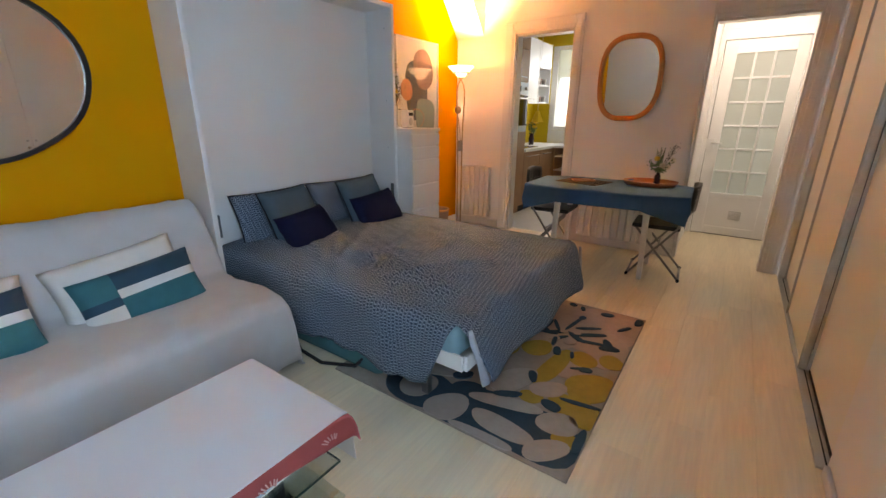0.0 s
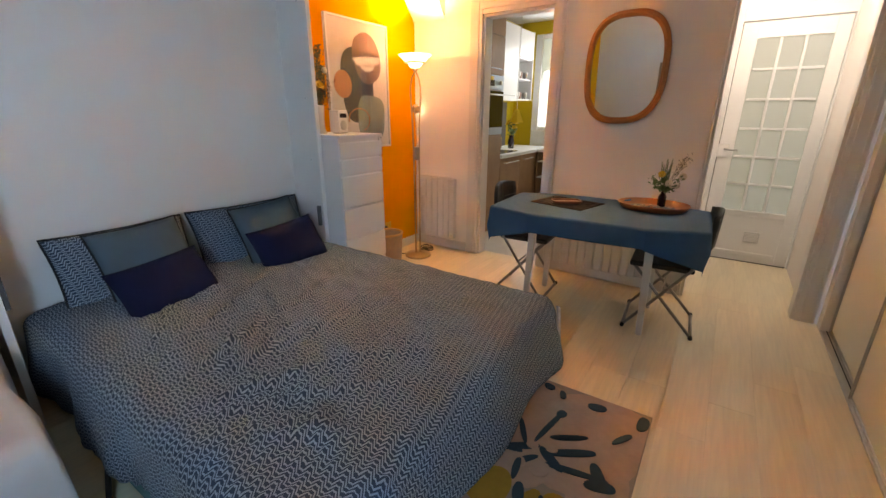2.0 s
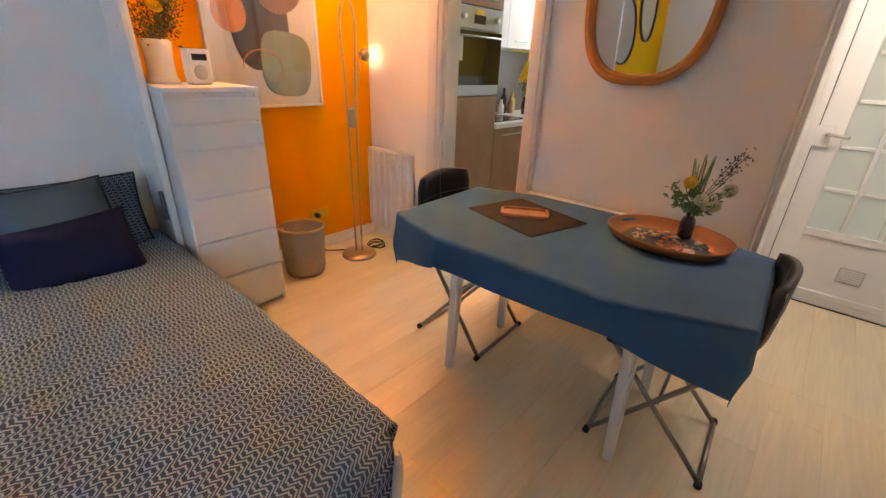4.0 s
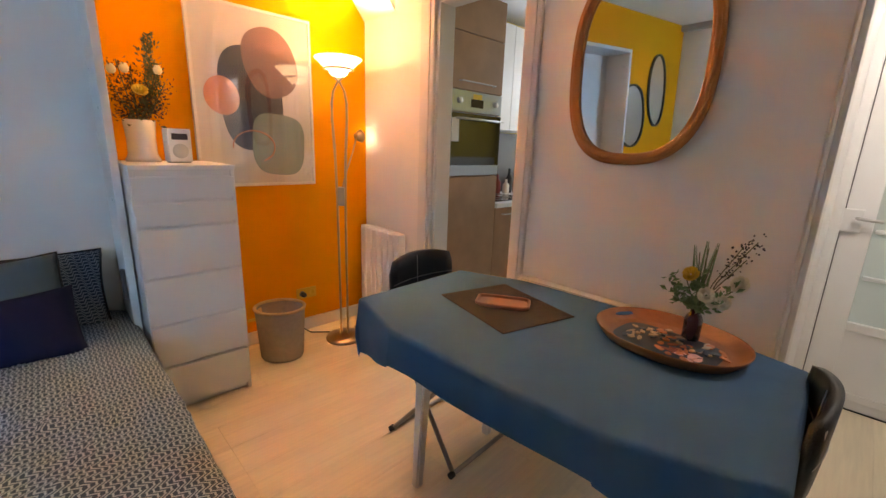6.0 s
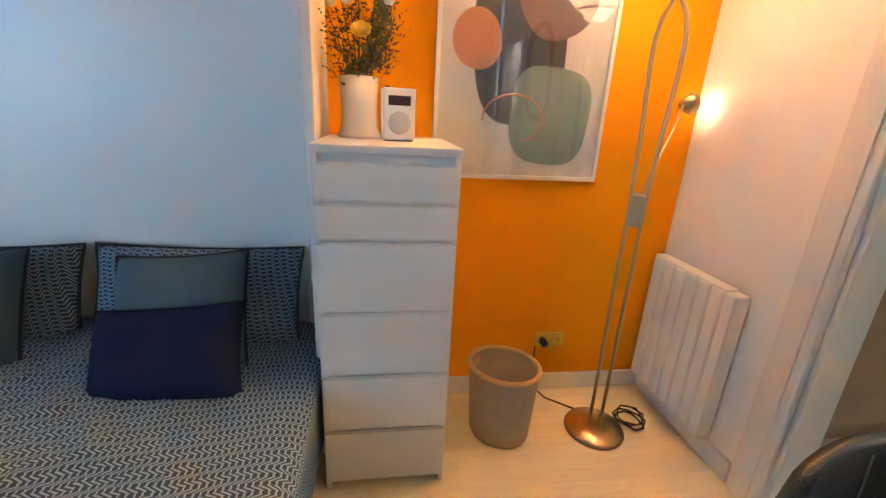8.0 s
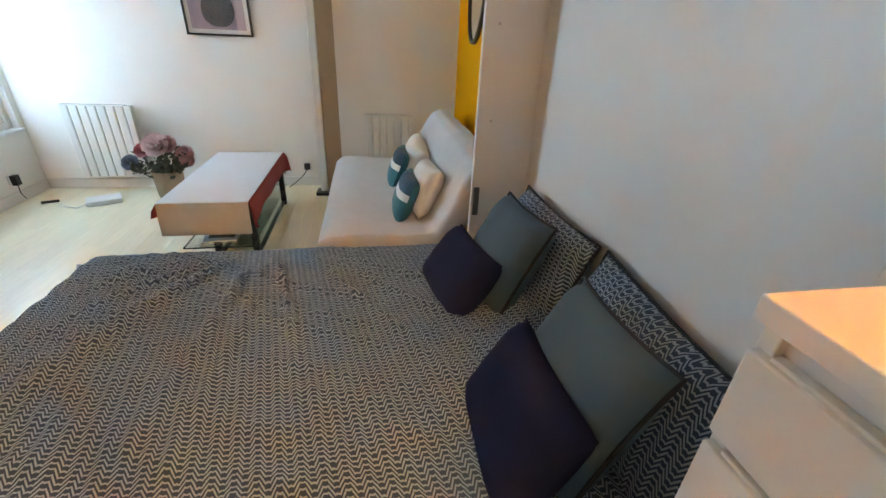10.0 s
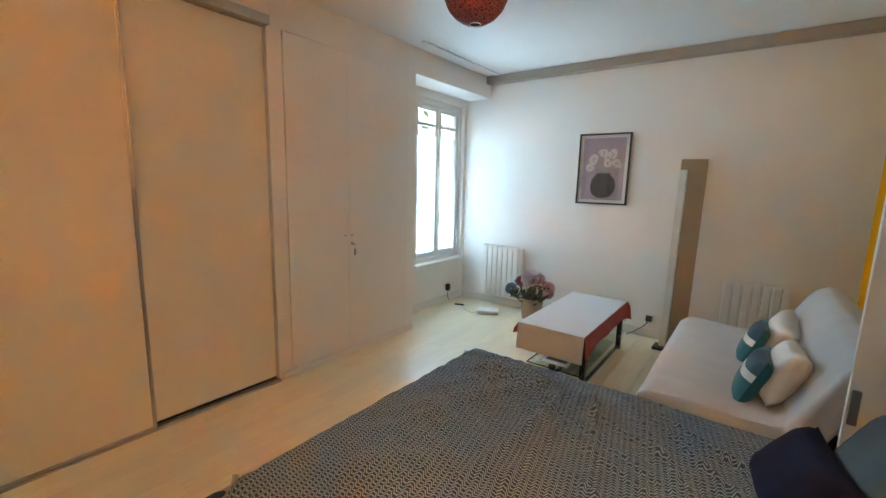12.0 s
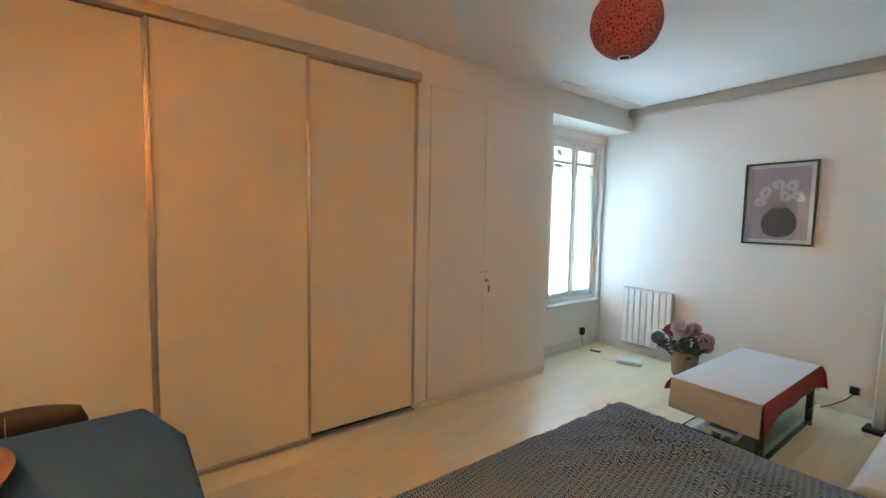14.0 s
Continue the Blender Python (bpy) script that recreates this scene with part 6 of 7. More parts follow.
def table_setting():
    p = thing("placemat", "dark woven placemat laid askew on the blue cloth", "placemat", pose(-1.63, 4.965, ZT, 0, 0, -14))
    part("mat", box(-0.205, 0.205, -0.165, 0.165, 0, 0.0035, 0.001), PLACEMAT, p)
    for k in range(40):
        part("rib", box(-0.204, 0.204, -0.163 + 0.0082 * k, -0.163 + 0.0082 * k + 0.0052, 0.0035, 0.0048), PLACEMAT, p)
    s = thing("small_tray", "small reddish wooden tray with rounded corners on the placemat", "tray", pose(-1.635, 4.962, ZT + 0.0052, 0, 0, 32))
    O = oval(0, 0, 0.100, 0.055, 0, 6, 48)
    bm = slab([(x * 0.93, y * 0.90) for x, y in O], 0.0, 0.006)
    part("bottom", bm, COPPERWOOD, s)
    part("rim", tube([(x, y, 0.012) for x, y in O], 0.0055, 8, closed=True), COPPERWOOD, s, smooth=True)
    bm = bmesh.new()
    a = [bm.verts.new((x * 0.93, y * 0.90, 0.004)) for x, y in O]
    b = [bm.verts.new((x, y, 0.014)) for x, y in O]
    for k in range(48):
        bm.faces.new((a[k], a[(k + 1) % 48], b[(k + 1) % 48], b[k]))
    part("wall", bm, COPPERWOOD, s, smooth=True)
    # large oval tray
    t = thing("oval_tray", "large oval teak tray with a flower picture and cut handles", "tray", pose(-1.085, 5.115, ZT, 0, 0, -4))
    O = oval(0, 0, 1.0, 1.0, 0, 2.15, 64)
    ax, ay = 0.226, 0.182
    prof = [(0.0, 0.004), (0.80, 0.004), (0.86, 0.008), (0.93, 0.022), (0.985, 0.036), (1.0, 0.040), (1.0, 0.036), (0.95, 0.020), (0.88, 0.002), (0.0, 0.0)]
    bm = bmesh.new()
    rings = []
    for f, z in prof:
        rings.append([bm.verts.new((0, 0, z))] if f == 0 else [bm.verts.new((x * f * ax, y * f * ay, z)) for x, y in O])
    for Q, W in zip(rings, rings[1:]):
        for k in range(64):
            j = (k + 1) % 64
            if len(Q) == 1:
                bm.faces.new((Q[0], W[j], W[k]))
            elif len(W) == 1:
                bm.faces.new((Q[k], Q[j], W[0]))
            else:
                bm.faces.new((Q[k], Q[j], W[j], W[k]))
    bmesh.ops.recalc_face_normals(bm, faces=bm.faces)
    part("body", bm, TEAK, t, smooth=True)
    slot = TABLECLOTH
    for ang in (-28, 152):
        q = radians(ang)
        part("handle_opening", slab(oval(0, 0, 0.0065, 0.036, 0, 2.6, 24), -0.001, 0.0012), slot, t, "cut handle slot",
             m=pose(0.93 * ax * math.cos(q), 0.93 * ay * math.sin(q), 0.0225, 0, 0, ang) @ Matrix.Rotation(radians(-42), 4, "Y"))
    rnd = random.Random(5)
    part("picture_ground", slab(oval(0.0, -0.005, 0.155, 0.100, 0, 4, 48), 0.0042, 0.0050), mat("tray_dark_blue", (0.035, 0.045, 0.065), 0.3, var=0.3), t)
    inks = (("tray_orange", (0.56, 0.19, 0.07)), ("tray_pink", (0.80, 0.50, 0.45)), ("tray_beige", (0.52, 0.40, 0.28)), ("tray_blue", (0.05, 0.09, 0.14)), ("tray_rust", (0.30, 0.07, 0.03)))
    mats = [mat(n, c, 0.3, var=0.3, scale=60) for n, c in inks]
    k = 0
    for cx, cy, rr, cols in ((0.035, -0.03, 0.055, (0, 4, 0)), (0.075, -0.055, 0.035, (1, 1, 0)), (-0.09, 0.0, 0.06, (2, 2, 3)), (0.11, 0.03, 0.05, (0, 3, 2)), (-0.02, 0.05, 0.05, (3, 2, 0))):
        for q in range(15):
            a, d = rnd.uniform(0, 6.28), rr * math.sqrt(rnd.random())
            part("printed_petal", slab(oval(cx + d * math.cos(a), cy + d * math.sin(a), rnd.uniform(0.010, 0.022), rnd.uniform(0.005, 0.012), rnd.uniform(0, 180), 2, 14, 0.12, q), 0.0045, 0.0053 + 0.00006 * k), mats[cols[q % 3]], t)
            k += 1
    part("picture_line", box(-0.10, 0.03, 0.030, 0.033, 0.005, 0.0085), PETAL_W, t, m=pose(0, 0, 0, 0, 0, -16))
    # vase with flowers, standing in the tray
    v = thing("flower_vase", "small dark violet glass bottle with a mixed bouquet", "vase", pose(-1.045, 5.205, ZT + 0.0045))
    v.scale = (0.78, 0.85, 0.92)
    part("bottle", lathe([(0, 0), (0.030, 0), (0.034, 0.006), (0.034, 0.075), (0.026, 0.092), (0.017, 0.098), (0.017, 0.112), (0.013, 0.112), (0.013, 0.098), (0, 0.09)], 28), VIOLETGLASS, v, smooth=True)
    lv, ye, be = (bmesh.new() for _ in range(3))
    for tp in ((-0.06, -0.03, 0.25), (0.07, 0.0, 0.21), (0.11, 0.02, 0.20), (0.03, -0.05, 0.19), (-0.03, 0.03, 0.31), (0.0, 0.03, 0.33), (0.03, 0.02, 0.33), (0.11, 0.05, 0.35), (0.15, 0.06, 0.37), (0.13, 0.04, 0.31)):
        part("stem", tube([(0, 0, 0.07), (tp[0] * 0.35, tp[1] * 0.35, 0.07 + 0.5 * (tp[2] - 0.07)), tp], 0.0022, 5), STEM, v)
    for tip in ((-0.10, -0.03, 0.22), (-0.07, -0.06, 0.17), (0.09, -0.04, 0.17), (0.12, 0.0, 0.22), (0.02, -0.07, 0.15), (0.0, 0.0, 0.24), (0.10, 0.03, 0.16)):
        leaf_spray(lv, (tip[0] * 0.2, tip[1] * 0.2, 0.12), tip, 30, 0.034, rnd, 0.014)
    for tip in ((-0.05, 0.03, 0.32), (-0.01, 0.04, 0.34), (0.03, 0.03, 0.34)):
        fe = bmesh.new()
        b0, b1 = Vector((tip[0] * 0.3, 0.01, 0.17)), Vector(tip)
        for q in range(26):
            f = q / 25
            c = b0.lerp(b1, f)
            l = 0.020 * (1 - 0.75 * f)
            for sgn in (1, -1):
                vs = [fe.verts.new(c), fe.verts.new(c + Vector((sgn * l * 0.7, -0.2 * l, 0.006))), fe.verts.new(c + Vector((sgn * l, -0.3 * l, 0.016))), fe.verts.new(c + Vector((sgn * l * 0.3, 0, 0.009)))]
                fe.faces.new(vs)
        part("fern_frond", fe, LEAF, v, "upright green fern frond")
    bloom(ye, (-0.025, -0.055, 0.245), 0.030, rnd, 5)
    bmesh.ops.rotate(ye, cent=(-0.025, -0.055, 0.245), matrix=Matrix.Rotation(radians(45), 3, "X"), verts=ye.verts)
    for c, r in (((0.040, -0.055, 0.185), 0.030), ((0.098, -0.045, 0.168), 0.028), ((0.132, 0.0, 0.230), 0.032), ((0.065, -0.06, 0.165), 0.022)):
        wh = bmesh.new()
        bloom(wh, c, r, rnd, 4)
        bmesh.ops.rotate(wh, cent=c, matrix=Matrix.Rotation(radians(50), 3, "X"), verts=wh.verts)
        part("cream_flower", wh, PETAL_W, v, "cream white flower")
    for _ in range(90):
        f = rnd.random()
        c = Vector((0.06, 0.03, 0.24)).lerp(Vector((0.155, 0.06, 0.375)), f) + Vector((rnd.gauss(0, 0.017), rnd.gauss(0, 0.017), rnd.gauss(0, 0.017)))
        own = bmesh.new()
        bmesh.ops.create_icosphere(own, subdivisions=1, radius=rnd.uniform(0.0028, 0.0048), matrix=Matrix.Translation(c))
        merge(be, own)
    tagged(part("foliage", lv, LEAF, v, "small green leaves"), kind="stuff")
    part("yellow_rose", ye, PETAL_Y, v, "single yellow rose")
    tagged(part("berry_sprig", be, BERRY, v, "sprig of small black berries"), kind="stuff")


table_setting()


# ---- folding chairs ----
def folding_chair(m, label, tall=1.0):
    """Local +x is the way the sitter faces."""
    c = thing("folding_chair", label, "chair", m, "folding chairs at the dining table")
    c.scale = (1, 1, tall)
    part("seat", box(-0.17, 0.20, -0.19, 0.19, 0.435, 0.470, 0.014, 3), SLATE, c, "black padded seat", smooth=False)
    bm = bmesh.new()
    n = 10
    rows = []
    for side in (0, 1):
        for j in range(5):
            row = []
            for i in range(n + 1):
                u = -1 + 2 * i / n
                h = 0.02 * (1 - u * u)
                zz = 0.600 + (0.205 + h) * j / 4
                xx = -0.225 - 0.055 * (zz - 0.6) - 0.03 * (1 - u * u) + (0.026 if side else 0.0)
                row.append(bm.verts.new((xx, u * (0.195 - 0.02 * (j in (0, 4))), zz)))
            rows.append(row)
    for s in (0, 5):
        for j in range(4):
            for i in range(n):
                bm.faces.new((rows[s + j][i], rows[s + j][i + 1], rows[s + j + 1][i + 1], rows[s + j + 1][i]))
    for i in range(n):
        bm.faces.new((rows[0][i], rows[0][i + 1], rows[5][i + 1], rows[5][i]))
        bm.faces.new((rows[4][i], rows[4][i + 1], rows[9][i + 1], rows[9][i]))
    for j in range(4):
        bm.faces.new((rows[j][0], rows[j + 1][0], rows[5 + j + 1][0], rows[5 + j][0]))
        bm.faces.new((rows[j][n], rows[j + 1][n], rows[5 + j + 1][n], rows[5 + j][n]))
    bmesh.ops.recalc_face_normals(bm, faces=bm.faces)
    bk = part("backrest", bm, SLATE, c, "black padded backrest with pale stitching", smooth=True)
    for f in (0.0, 0.028):
        st = tube([(-0.225 - 0.055 * 0.11 - 0.03 * (1 - u * u) + f - 0.001 + 0.001 * (f > 0), u * 0.19, 0.71) for u in [-1 + 0.2 * k for k in range(11)]], 0.0016, 5)
        tube([(-0.255 - 0.055 * (zz - 0.6) + f, -0.02, zz) for zz in (0.62, 0.70, 0.81)], 0.0016, 5, bm=st)
        part("stitching", st, STITCH, bk)
    for s in (-1, 1):
        part("back_leg", tube([(-0.232, s * 0.165, 0.80), (-0.215, s * 0.175, 0.60), (-0.15, s * 0.185, 0.46), (0.19, s * 0.195, 0.012)], 0.010, 10), STEEL, c, smooth=True)
        part("front_leg", tube([(0.17, s * 0.172, 0.44), (0.0, s * 0.175, 0.25), (-0.215, s * 0.178, 0.012)], 0.010, 10), STEEL, c, smooth=True)
    for x, w in ((0.19, 0.195), (-0.215, 0.178)):
        bar = part("foot_bar", tube([(x, -w, 0.014), (x, w, 0.014)], 0.010, 10), STEEL, c, smooth=True)
        for s in (-1, 1):
            part("foot_cap", tube([(x, s * w, 0.014), (x, s * (w + 0.022), 0.014)], 0.0135, 10), RUBBER, bar, "black rubber cap", smooth=True)
    part("cross_bar", tube([(-0.02, -0.185, 0.27), (-0.02, 0.185, 0.27)], 0.006, 8), STEEL, c, smooth=True)


folding_chair(pose(-1.915, 4.995, 0, 0, 0, 3), "black padded folding chair on grey tube legs at the table's end", 1.05)
folding_chair(pose(-0.94, 4.985, 0, 0, 0, 184), "black padded folding chair with its back to the hall opening")


# ---- kitchen ----
def kitchen():
    F = -2.95
    OVENSTEEL = mat("blue_grey_oven_steel", (0.40, 0.45, 0.52), 0.3, 0.9, var=0.06, scale=20, stretch=(1, 12, 1))
    o = thing("oven_column", "tall oak-fronted kitchen column with a built-in oven", "kitchen cabinet", pose(0, 0, 0))
    part("carcass", box(-3.60, F - 0.02, 5.93, 6.52, 0.10, 2.45), KWOOD, o)
    part("side_panel", box(-3.60, F + 0.001, 5.914, 5.9295, 0.002, 2.45, 0.002), DOORWHITE, o, "pale grey end panel")
    part("lower_front", box(F - 0.02, F, 5.932, 6.518, 0.12, 1.135, 0.003), KWOOD, o)
    up = part("upper_front", box(F - 0.02, F, 5.932, 6.518, 1.775, 2.16, 0.003), KWOOD, o)
    part("top_front", box(F - 0.02, F, 5.932, 6.518, 2.165, 2.448, 0.003), KWOOD, o)
    part("handle", tube([(F, 6.02, 1.83), (F + 0.03, 6.02, 1.83), (F + 0.03, 6.40, 1.83), (F, 6.40, 1.83)], 0.005, 8), ALU, up)
    part("plinth", box(-3.5, F - 0.05, 5.93, 6.52, 0.002, 0.10), KWOOD, o)
    v = thing("oven", "stainless steel built-in oven with a dark glass door", "oven", pose(0, 0, 0))
    part("fascia", box(F - 0.02, F + 0.004, 5.936, 6.514, 1.62, 1.768, 0.003), OVENSTEEL, v, "blue-grey steel control panel")
    for yy in (6.02, 6.43):
        part("knob", lathe([(0, 0), (0.022, 0), (0.020, 0.022), (0, 0.024)], 20), ALU, v, smooth=True, m=placed(ON_YELLOW, F + 0.004, yy, 1.695))
    part("clock_display", box(F + 0.004, F + 0.006, 6.15, 6.29, 1.655, 1.715), SCREEN, v)
    part("sticker", box(F + 0.004, F + 0.0065, 6.17, 6.27, 1.716, 1.752), PETAL_Y, v, "yellow sticker on the control panel")
    d = part("door", box(F - 0.02, F + 0.004, 5.936, 6.514, 1.145, 1.612, 0.003), OVENSTEEL, v, "steel oven door")
    part("door_glass", box(F + 0.004, F + 0.007, 5.938, 6.512, 1.225, 1.608, 0.001), OVENGLASS, d, "black glass")
    part("door_handle", tube([(F + 0.004, 5.99, 1.568), (F + 0.04, 5.99, 1.568), (F + 0.04, 6.46, 1.568), (F + 0.004, 6.46, 1.568)], 0.008, 8), ALU, d, smooth=True)
    part("towel", box(F + 0.008, F + 0.016, 5.945, 6.02, 1.40, 1.57, 0.003), CREAMFAB, v)
    b = thing("base_cabinet", "oak-fronted kitchen base cabinets under the worktop", "kitchen cabinet", pose(0, 0, 0))
    for a, e in ((6.525, 7.10), (7.105, 7.60)):
        dd = part("door", box(F - 0.02, F, a, e, 0.12, 0.855, 0.003), KWOOD, b)
        part("handle", tube([(F, a + 0.1, 0.80), (F + 0.028, a + 0.1, 0.80), (F + 0.028, e - 0.1, 0.80), (F, e - 0.1, 0.80)], 0.005, 8), ALU, dd)
    part("carcass", box(-3.60, F - 0.02, 6.522, 8.24, 0.10, 0.858), KWOOD, b)
    part("plinth", box(-3.55, F - 0.05, 6.522, 7.60, 0.002, 0.10), DARKGAP, b)
    b2 = thing("base_cabinet", "oak-fronted cabinet with an open bottle rack below the window", "kitchen cabinet", pose(0, 0, 0))
    part("side", box(-2.945, -2.925, 7.66, 8.24, 0.002, 0.858), KWOOD, b2)
    part("door", box(-2.68, -1.5, 7.64, 7.66, 0.10, 0.856, 0.003), KWOOD, b2)
    part("carcass", box(-2.68, -1.5, 7.66, 8.24, 0.002, 0.858), KWOOD, b2)
    for zz in (0.25, 0.5, 0.72):
        part("shelf", box(-2.925, -2.68, 7.66, 8.2, zz, zz + 0.015), COUNTER, b2)
    w = thing("worktop", "white L-shaped kitchen worktop", "worktop", pose(0, 0, 0))
    bm = slab([(-3.61, 6.525), (F + 0.02, 6.525), (F + 0.02, 7.62), (-1.49, 7.62), (-1.49, 8.25), (-3.61, 8.25)], 0.862, 0.90)
    part("slab", bm, COUNTER, w)
    us = thing("upstand", "white tiled strip between the worktop and the kitchen window", "upstand", kind="structure")
    part("strip", box(-3.30, -1.49, 8.245, 8.2585, 0.902, 1.118, 0.002), COUNTER, us)
    h = thing("hob", "flat black glass hob set in the worktop", "hob", pose(0, 0, 0))
    part("glass", box(-3.52, -3.02, 6.62, 7.18, 0.9005, 0.908, 0.002), OVENGLASS, h)
    for xx, yy in ((-3.38, 6.76), (-3.15, 6.76), (-3.38, 7.04), (-3.15, 7.04)):
        part("burner_ring", tube([(xx + 0.08 * math.cos(a), yy + 0.08 * math.sin(a), 0.909) for a in [k * math.pi / 12 for k in range(24)]], 0.0025, 5, closed=True), STEEL, h)
    sp = thing("splashback", "dark grey splashback panel behind the hob", "splashback", kind="structure")
    part("panel", box(-3.619, -3.605, 6.53, 8.00, 0.902, 1.53), GREYWALL, sp)
    u = thing("wall_cabinet", "glossy white kitchen wall cabinet over the hob", "kitchen cabinet", pose(0, 0, 0))
    part("body", box(-3.60, -3.27, 6.525, 7.555, 1.535, 2.45, 0.002), LAMWHITE, u)
    for a, e in ((6.527, 7.038), (7.042, 7.553)):
        dd = part("door", box(-3.27, -3.25, a, e, 1.535, 2.45, 0.003), DOORWHITE, u)
        part("handle", tube([(-3.25, a + 0.12, 1.60), (-3.228, a + 0.12, 1.60), (-3.228, e - 0.12, 1.60), (-3.25, e - 0.12, 1.60)], 0.004, 8), ALU, dd)
    sh = thing("open_shelf", "white open wall shelf with crockery", "shelf", pose(0, 0, 0))
    part("side", box(-3.60, -3.25, 7.565, 7.585, 1.55, 2.45), DOORWHITE, sh)
    part("side", box(-3.60, -3.25, 8.04, 8.06, 1.55, 2.45), DOORWHITE, sh)
    part("back", box(-3.60, -3.59, 7.585, 8.04, 1.55, 2.45), DOORWHITE, sh)
    fd = part("flap_door", box(-3.268, -3.25, 7.588, 8.037, 2.10, 2.44, 0.003), DOORWHITE, sh)
    part("handle", tube([(-3.25, 7.70, 2.14), (-3.228, 7.70, 2.14), (-3.228, 7.92, 2.14), (-3.25, 7.92, 2.14)], 0.004, 8), ALU, fd)
    for zz in (1.55, 1.815, 2.08, 2.43):
        part("board", box(-3.59, -3.27, 7.585, 8.04, zz, zz + 0.018), DOORWHITE, sh)
    rnd = random.Random(8)
    for zz in (1.568, 1.833):
        for k in range(3):
            g = thing("cup", "small cup standing on the open kitchen shelf", "cup", pose(-3.31 - 0.03 * (k % 2), 7.69 + 0.12 * k, zz), "cups on the shelf")
            part("bowl", lathe([(0, 0), (0.025, 0), (0.038, 0.05), (0.040, 0.09), (0.036, 0.09), (0.033, 0.05), (0, 0.01)], 16), (POT, COPPERWOOD, STEEL)[(k + int(zz * 10)) % 3], g, smooth=True)
    for k, (yy, hh, material) in enumerate(((7.22, 0.20, mat("red_bottle", (0.25, 0.03, 0.02), 0.3)), (7.32, 0.15, POT), (7.42, 0.26, BLACKPLASTIC), (7.50, 0.18, KWOOD), (7.58, 0.22, KYELLOW))):
        bt = thing("bottle", "kitchen bottle standing on the worktop by the splashback", "bottle", pose(-3.50 + 0.04 * (k % 2), yy, 0.90), "bottles on the worktop")
        part("body", lathe([(0, 0), (0.034, 0), (0.036, 0.01), (0.036, hh * 0.6), (0.014, hh * 0.78), (0.014, hh), (0, hh)], 20), material, bt, smooth=True)
    fl = thing("kitchen_flowers", "yellow flowers in a dark glass vase by the sink", "vase", pose(-3.30, 7.55, 0.90))
    part("vase", lathe([(0, 0), (0.04, 0), (0.045, 0.10), (0.03, 0.16), (0.035, 0.18), (0.03, 0.18), (0, 0.12)], 20), VIOLETGLASS, fl, smooth=True)
    lv = bmesh.new()
    for tip in ((0.05, 0, 0.34), (-0.06, 0.02, 0.32), (0.0, -0.06, 0.36), (0.06, -0.06, 0.28)):
        leaf_spray(lv, (0, 0, 0.17), tip, 24, 0.05, rnd, 0.02)
        ye = bmesh.new()
        bloom(ye, tip, 0.05, rnd, 4)
        part("blossom", ye, PETAL_Y, fl)
    tagged(part("foliage", lv, LEAF, fl), kind="stuff")
    y = thing("yellow_lampshade", "small yellow paper pendant shade in the kitchen", "pendant lamp", pose(-3.04, 7.12, 1.225))
    part("shade", lathe([(0.015, 0.20), (0.035, 0.18), (0.095, 0.04), (0.091, 0.04), (0.031, 0.17), (0.015, 0.19)], 6), mat("yellow_paper_shade", (0.75, 0.50, 0.02), 0.6), y)
    part("cord", tube([(0, 0, 0.19), (0, 0, 1.40)], 0.003, 6), PLASTIC, y)
    tp = thing("tap", "steel mixer tap over the kitchen sink", "tap", pose(-2.75, 8.08, 0.90))
    part("spout", tube([(0, 0, 0), (0, 0, 0.22), (0, -0.05, 0.28), (0, -0.13, 0.27), (0, -0.15, 0.22)], 0.011, 10), ALU, tp, smooth=True)
    part("lever", tube([(0, 0, 0.08), (0.06, 0, 0.10)], 0.006, 8), ALU, tp, smooth=True)
    sk = thing("sink", "steel inset kitchen sink", "sink", pose(-2.72, 7.90, 0.9005))
    part("rim", ring_frame(oval(0, 0, 0.24, 0.19, 0, 6, 40), oval(0, 0, 0.21, 0.16, 0, 6, 40), 0.0, 0.006), ALU, sk)
    part("basin", slab(oval(0, 0, 0.21, 0.16, 0, 6, 40), 0.0, 0.002), STEEL, sk)


kitchen()


# ---- pendant ----
pl = thing("pendant_lamp", "round red pierced paper pendant lamp, unlit", "pendant lamp", pose(-1.385, 2.54, 2.555))
bm = bmesh.new()
bmesh.ops.create_uvsphere(bm, u_segments=48, v_segments=32, radius=0.178)
for v in bm.verts:
    v.co *= 1 + 0.006 * math.sin(v.co.z * 300)
bmesh.ops.delete(bm, geom=[f for f in bm.faces if f.calc_center_median().z < -0.1752 or f.calc_center_median().z > 0.170], context="FACES")
part("shade", bm, LACE, pl, smooth=True)
part("lower_ring", tube([(0.030 * math.cos(a), 0.030 * math.sin(a), -0.1755) for a in [k * math.pi / 16 for k in range(32)]], 0.003, 6, closed=True), PLASTIC, pl)
part("bulb", lathe([(0, -0.03), (0.025, -0.015), (0.03, 0.02), (0.015, 0.06), (0.015, 0.10), (0, 0.10)], 20), PLASTIC, pl, smooth=True)
part("cord", tube([(0, 0, 0.10), (0, 0, 0.21)], 0.0035, 6), PLASTIC, pl)
part("ceiling_rose", lathe([(0, 0.234), (0.045, 0.234), (0.045, 0.215), (0, 0.205)], 24), PLASTIC, pl, smooth=True)


